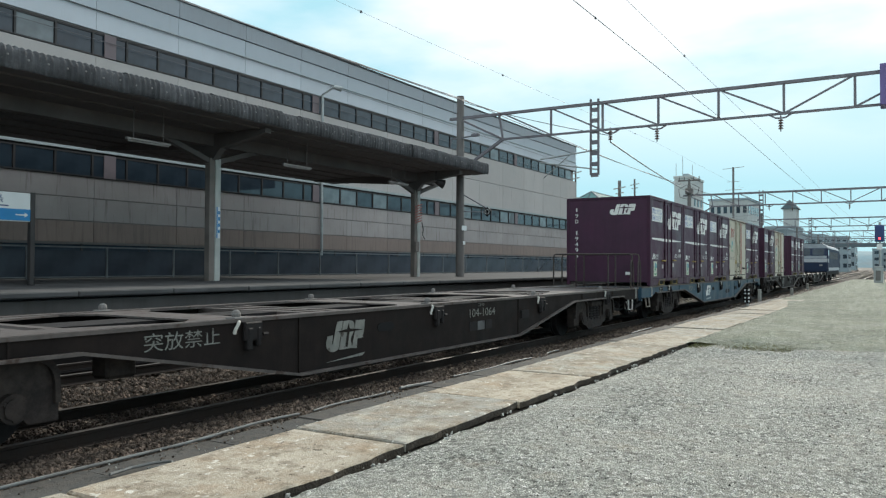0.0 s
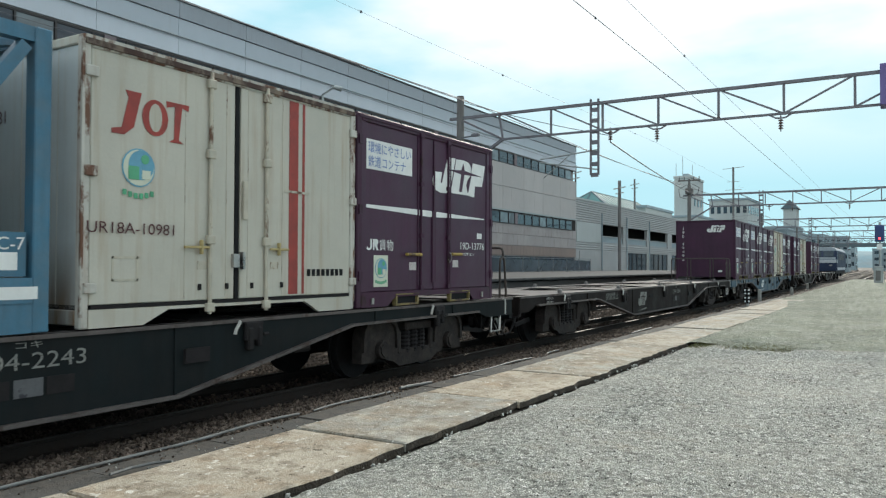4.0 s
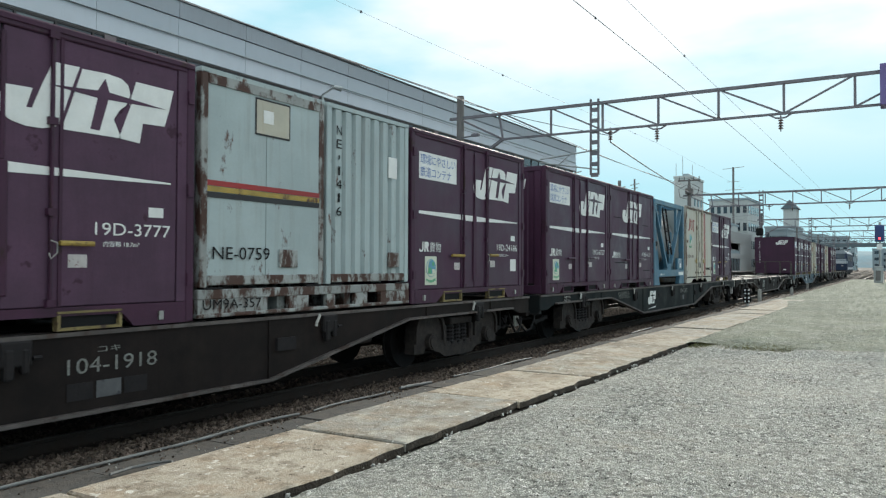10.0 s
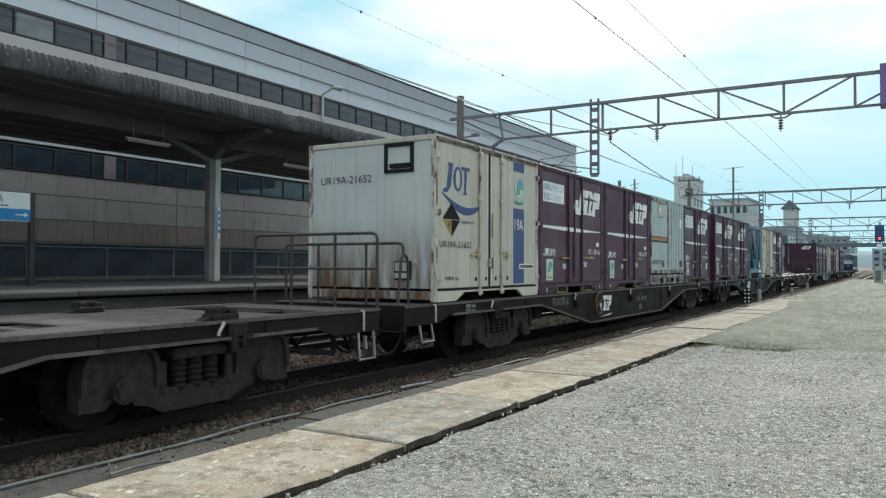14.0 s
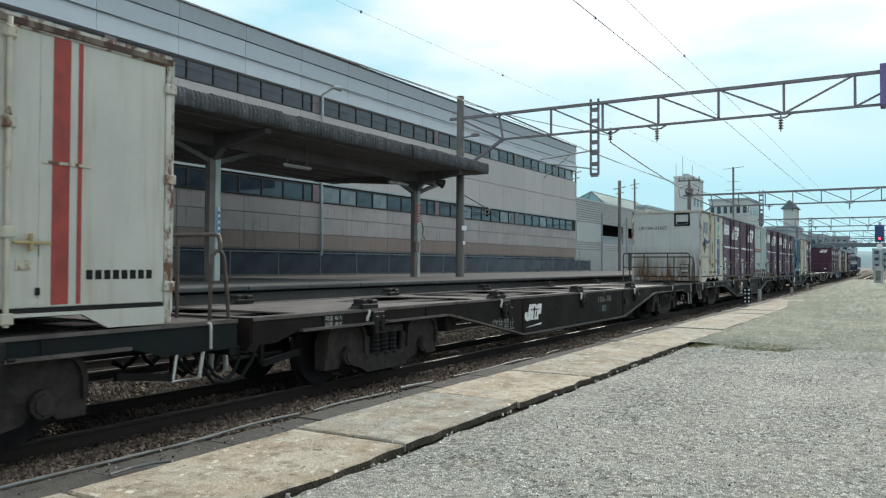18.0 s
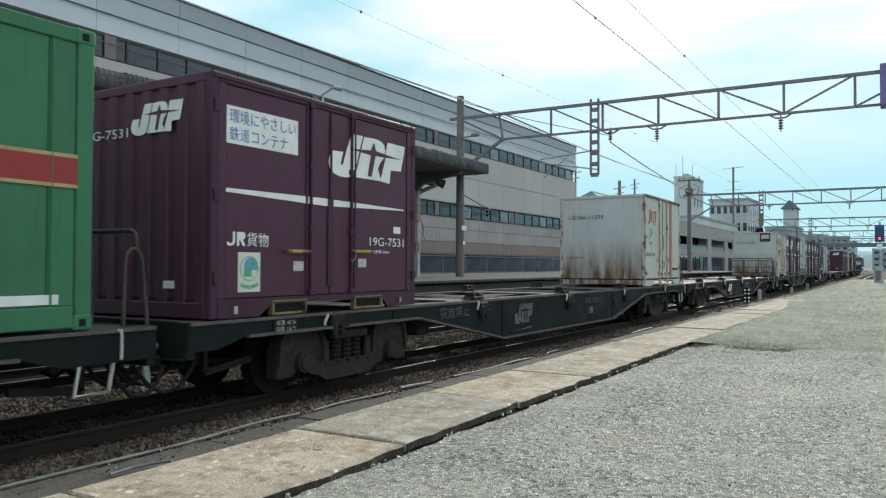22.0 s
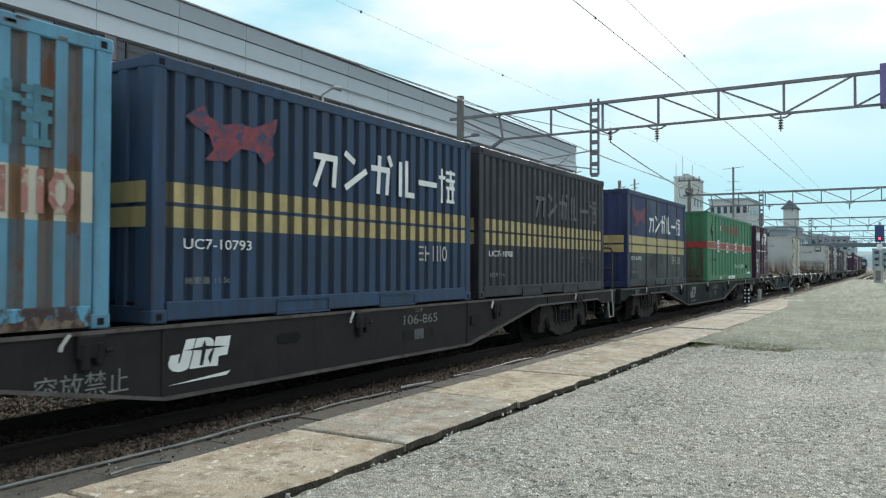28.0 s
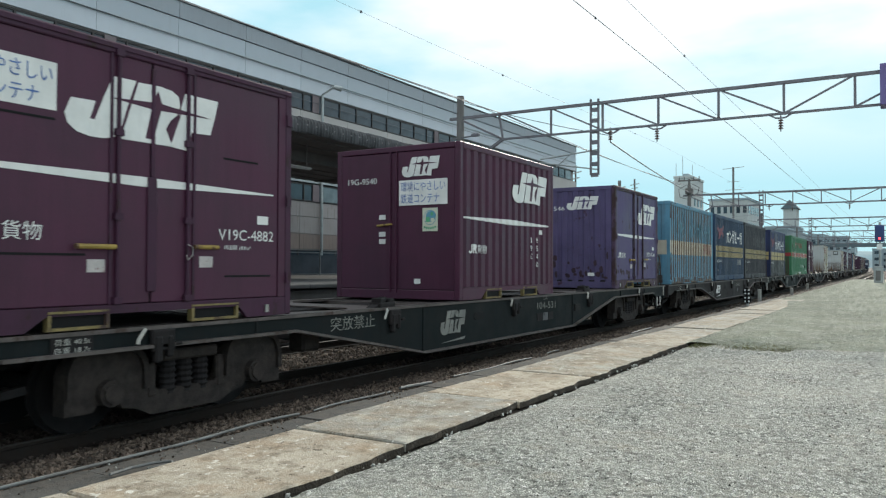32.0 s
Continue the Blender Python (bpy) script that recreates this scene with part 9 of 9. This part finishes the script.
    oval = [(8.2 + 0.2 * (1 if math.cos(k) > 0 else -1) * 0.5 + 0.09 * math.cos(k), 0.73 + 0.06 * math.sin(k)) for k in (2 * math.pi * (i + 0.5) / n for i in range(n))]
    prism(bm, oval, "y", ya - 0.006, ya - 0.002)
    part("sill_slot", bm, M["black"], w, "dark oval slot")
    bm = bmesh.new()
    quad_box(bm, mid + 3.0, mid + 3.3, -1.245, -1.2, 0.6, 0.74)
    part("brake_bracket", bm, M["soot"], w)
    if hand_wheel:
        bm = bmesh.new()
        pts = [(7.02 + 0.24 * math.cos(k), -1.27, 0.7 + 0.24 * math.sin(k)) for k in (2 * math.pi * i / 18 for i in range(19))]
        for a, b in zip(pts, pts[1:]):
            rod(bm, a, b, 0.022, 6)
        for k in range(4):
            a = k * math.pi / 2 + 0.4
            rod(bm, (7.02, -1.25, 0.7), (7.02 + 0.24 * math.cos(a), -1.27, 0.7 + 0.24 * math.sin(a)), 0.016, 6)
        part("hand_wheel", bm, M["rust_wheel"], w, "rusty brake hand wheel")
    return w


def locomotive(along):
    c = ride(thing("electric_locomotive", "blue-grey electric locomotive with a white front band", "locomotive"), along, 0.0)
    P = M["loco_blue"]
    W2 = 1.4
    bm = bmesh.new()
    prism(bm, [(0.0, 1.05), (17.6, 1.05), (17.6, 2.6), (17.3, 3.3), (0.3, 3.3), (0.0, 2.6)], "y", -W2, W2)
    bmesh.ops.bevel(bm, geom=bm.edges[:], offset=0.08, segments=2, affect="EDGES")
    part("body", bm, P, c, "deep blue body with a sloping cab front")
    bm = bmesh.new()
    prism(bm, [(-W2 + 0.02, 3.28), (W2 - 0.02, 3.28), (W2 - 0.12, 3.5), (W2 - 0.5, 3.7), (-W2 + 0.5, 3.7), (-W2 + 0.12, 3.5)], "x", 0.36, 17.2)
    part("roof_cover", bm, M["loco_grey"], c, "pale grey rounded roof")
    boxes("front_band", M["loco_white"], c, [(-0.03, -0.004, -W2 + 0.04, W2 - 0.04, 1.95, 2.3)], "white band across the cab")
    boxes("brow", M["loco_grey"], c, [(-0.015, 0.0, -W2 + 0.1, W2 - 0.1, 2.32, 2.56)], "pale grey strip under the windscreen")
    boxes("side_band", M["loco_white"], c, [(0.3, 1.2, -W2 - 0.008, -W2 - 0.004, 1.95, 2.3), (1.2, 16.4, -W2 - 0.008, -W2 - 0.004, 1.15, 1.45)])
    for y in (-1.1, 0.1):
        bm = bmesh.new()
        prism(bm, [(0.02, 2.62), (0.29, 3.24), (0.33, 3.24), (0.06, 2.62)], "y", y, y + 1.0)
        for v in bm.verts:
            v.co.x -= 0.035
        part("windscreen", bm, M["pane"], c, "dark windscreen")
    boxes("side_window", M["pane"], c, [(0.7, 1.5, -W2 - 0.01, -W2 - 0.003, 2.5, 3.15)])
    boxes("louvre", M["mullion"], c, [(3 + 1.6 * i, 4.2 + 1.6 * i, -W2 - 0.01, -W2 - 0.003, 2.3, 3.0) for i in range(7)])
    for y in (-0.95, 0.7):
        boxes("headlight", M["lampw"], c, [(-0.02, -0.004, y, y + 0.25, 1.6, 1.75)])
    boxes("number_plate", M["dull_white"], c, [(-0.02, -0.013, -0.3, 0.3, 2.05, 2.2)])
    boxes("underframe", M["soot"], c, [(0.2, 17.4, -1.3, 1.3, 0.75, 1.04)])
    boxes("snow_plough", M["soot"], c, [(-0.1, 0.2, -1.25, 1.25, 0.15, 0.75)])
    for x in (3.0, 8.8, 14.6):
        bm = bmesh.new()
        for s in (-1, 1):
            for k in (-1.2, 1.2):
                rod(bm, (x + k, s * 0.5, 0.55), (x + k, s * 0.63, 0.55), 0.55, 20)
            soft_box(bm, x - 1.8, x + 1.8, s * 1.0 - 0.1, s * 1.0 + 0.1, 0.4, 0.75, 0.04)
        part("bogie", bm, M["soot"], c)
    for x in (3.0, 14.6):
        bm = bmesh.new()
        for y in (-0.8, 0.8):
            rod(bm, (x - 0.7, y, 3.76), (x + 0.7, y, 3.84), 0.03, 6)
        rod(bm, (x + 0.7, -0.9, 3.86), (x + 0.7, 0.9, 3.86), 0.03, 6)
        quad_box(bm, x - 0.8, x + 0.8, -0.6, 0.6, 3.7, 3.78)
        part("pantograph", bm, M["soot"], c, "folded pantograph")
    return c


START = {"front": 81.2, "zero": 60.65, "one": 39.95, "two": 19.80, "three": 0.0, "four": -20.95, "five": -40.99, "six": -60.92, "seven": -81.45, "eight": -101.69}


def at_slot(w, k):
    return START[w] + SLOT * k


def build_train():
    # wagons, from the head of the train to its tail
    locomotive(119.5)
    wagon(100.9, "wagon_grey", "empty brown-grey flat wagon behind the locomotive", "104-1500", spin=False, weights=False)
    wagon(START["front"], "wagon_grey", "brown-grey flat wagon carrying dark red containers", "104-1200", spin=False, loaded=(0, 1, 2, 3, 4), weights=False)
    wagon(START["zero"], "wagon_blue", "blue flat wagon fully loaded with containers", "104-1300", rail_front=False, rail_rear=True, loaded=(0, 1, 2, 3, 4), spin=False, clean=True)
    wagon(START["one"], "wagon_grey", "empty brown-grey flat wagon with white lettering", "104-1064")
    wagon(START["two"], "wagon_green", "dark green-grey flat wagon loaded with five containers", "104-2243", loaded=(0, 1, 2, 3, 4), clean=True)
    wagon(START["three"], "wagon_grey", "brown-grey flat wagon with a brake hand wheel, fully loaded", "104-1918", rail_front=False, rail_rear=True, loaded=(0, 1, 2, 3, 4), hand_wheel=True, clean=True)
    wagon(START["four"], "wagon_grey", "empty brown-grey flat wagon with end rails", "106-38")
    wagon(START["five"], "wagon_green", "dark grey flat wagon with containers at its two ends", "104-1034", loaded=(0, 4))
    wagon(START["six"] - 0.28, "wagon_green", "green-grey flat wagon under two long containers", "104-285", loaded=(0, 1, 2, 3, 4))
    wagon(START["seven"], "wagon_slate", "grey flat wagon under three parcel containers", "106-865", loaded=(0, 1, 2, 3, 4), clean=True)
    wagon(START["eight"], "wagon_green", "grey-green flat wagon with three spaced containers", "104-531", loaded=(0, 2, 4))
    # far head of the train
    for k, p in ((0, "maroon"), (1, "maroon"), (3, "maroon"), (4, "maroon")):
        if k == 1:
            reefer("UR18A-100", at_slot("front", k), "beige", "beige refrigerator container far along the train", "R", False)
        else:
            freight_box("", p, at_slot("front", k), "dark red side-door container far along the train", simple=True)
    freight_box("19D-19493", "maroon", at_slot("zero", 0), "dark red container with a white slanted mark on its end", simple=True, flat_end=True)
    freight_box("19D-20115", "maroon", at_slot("zero", 1), "dark red container in a full row", simple=True)
    freight_box("19D-15520", "maroon", at_slot("zero", 2), "dark red container in a full row", simple=True, has_end=False)
    reefer("UR18A-11002", at_slot("zero", 3), "beige", "beige refrigerator container in a full row", "R", False)
    freight_box("19D-17320", "maroon", at_slot("zero", 4), "dark red container in a full row", simple=True, has_end=False)
    # second wagon
    freight_box("19G-6727", "maroon", at_slot("two", 0), "dark red container with slogan board and green sticker", "内容積 18.8m³", yellow=False)
    freight_box("V19B-6115", "maroon", at_slot("two", 1), "dark red ventilated container without slogan board", "内容積 18.5m³", False, False, True, yellow=False)
    tank_container(at_slot("two", 2) + 0.12)
    reefer("UR18A-10981", at_slot("two", 3), "cream", "cream refrigerator container with red bands", "R", False)
    freight_box("19D-13776", "maroon", at_slot("two", 4), "dark red container with yellow fork pockets")
    # third wagon
    reefer("UR19A-21652", at_slot("three", 0), "cream", "cream refrigerator container with blue bands and warning diamond", "A", True)
    freight_box("19D-30161", "maroon_red", at_slot("three", 1), "clean dark red container with slogan board")
    freight_box("19D-3777", "maroon_faded", at_slot("three", 2), "faded blotchy maroon container without slogan board", has_slogan=False)
    half_boxes(at_slot("three", 3))
    freight_box("19D-24186", "maroon", at_slot("three", 4), "dark red container with slogan board and white notice", second=True)
    # fifth wagon
    reefer("UR18A-11393", at_slot("five", 4) - 0.05, "offwhite", "stained off-white refrigerator container with red bands", "R", False)
    freight_box("19G-7531", "maroon_red", at_slot("five", 0), "dark red container at the wagon's tail end", "内容積 18.8m³")
    # sixth and seventh wagons
    green_box(-51.67)
    kangaroo_box(START["six"], 6.02, "seino_blue", "slate", "gold", "deep blue parcel container with gold double band", "U31A-292", False, "white", "emblem_red")
    kangaroo_box(-68.78, 6.06, "black_cont", "black_cont", "gold", "blackened corrugated parcel container with gold band", "UC7-1098", True, "ghost_white", None)
    kangaroo_box(-75.09, 6.02, "mid_blue", "mid_blue", "gold", "blue corrugated parcel container with gold band", "UC7-10793", True, "white", "emblem_red")
    kangaroo_box(-81.54, 6.02, "sky_cont", "sky_cont", "cream_band", "rusty light blue corrugated container with cream band", "UC5-2832", True, None, None)
    # eighth wagon
    freight_box("19D-4546", "violet", at_slot("eight", 4), "scuffed violet container without slogan board", has_slogan=False, has_eco=False)
    end_door_box("19G-9540", at_slot("eight", 2), "dark red corrugated container with doors in its end")
    freight_box("V19C-4882", "maroon_red", at_slot("eight", 0), "dark red container with slogan board at the wagon's tail", "内容積 18.6m³", vent=True, has_eco=False)


build_train()


def motions():
    """The train runs to the right along the main track; its wheels turn."""
    for ob, along, z in RIDERS:
        rows = []
        for t, s in WAY:
            x = along + s
            dy = 6.8e-5 * max(0.0, x - 20.0)
            rows.append((t, pose(x, track_y(x), z, 0, 0, math.degrees(dy))))
        walk(ob, rows)
    times = [i / 15 for i in range(481)]
    turns = [math.degrees(way_at(min(t, 32.0)) / 0.405) for t in times]
    for w in WHEELS:
        x = w.location.x
        walk(w, [(t, pose(x, 0, 0.405, 0, a, 0)) for t, a in zip(times, turns)])


motions()
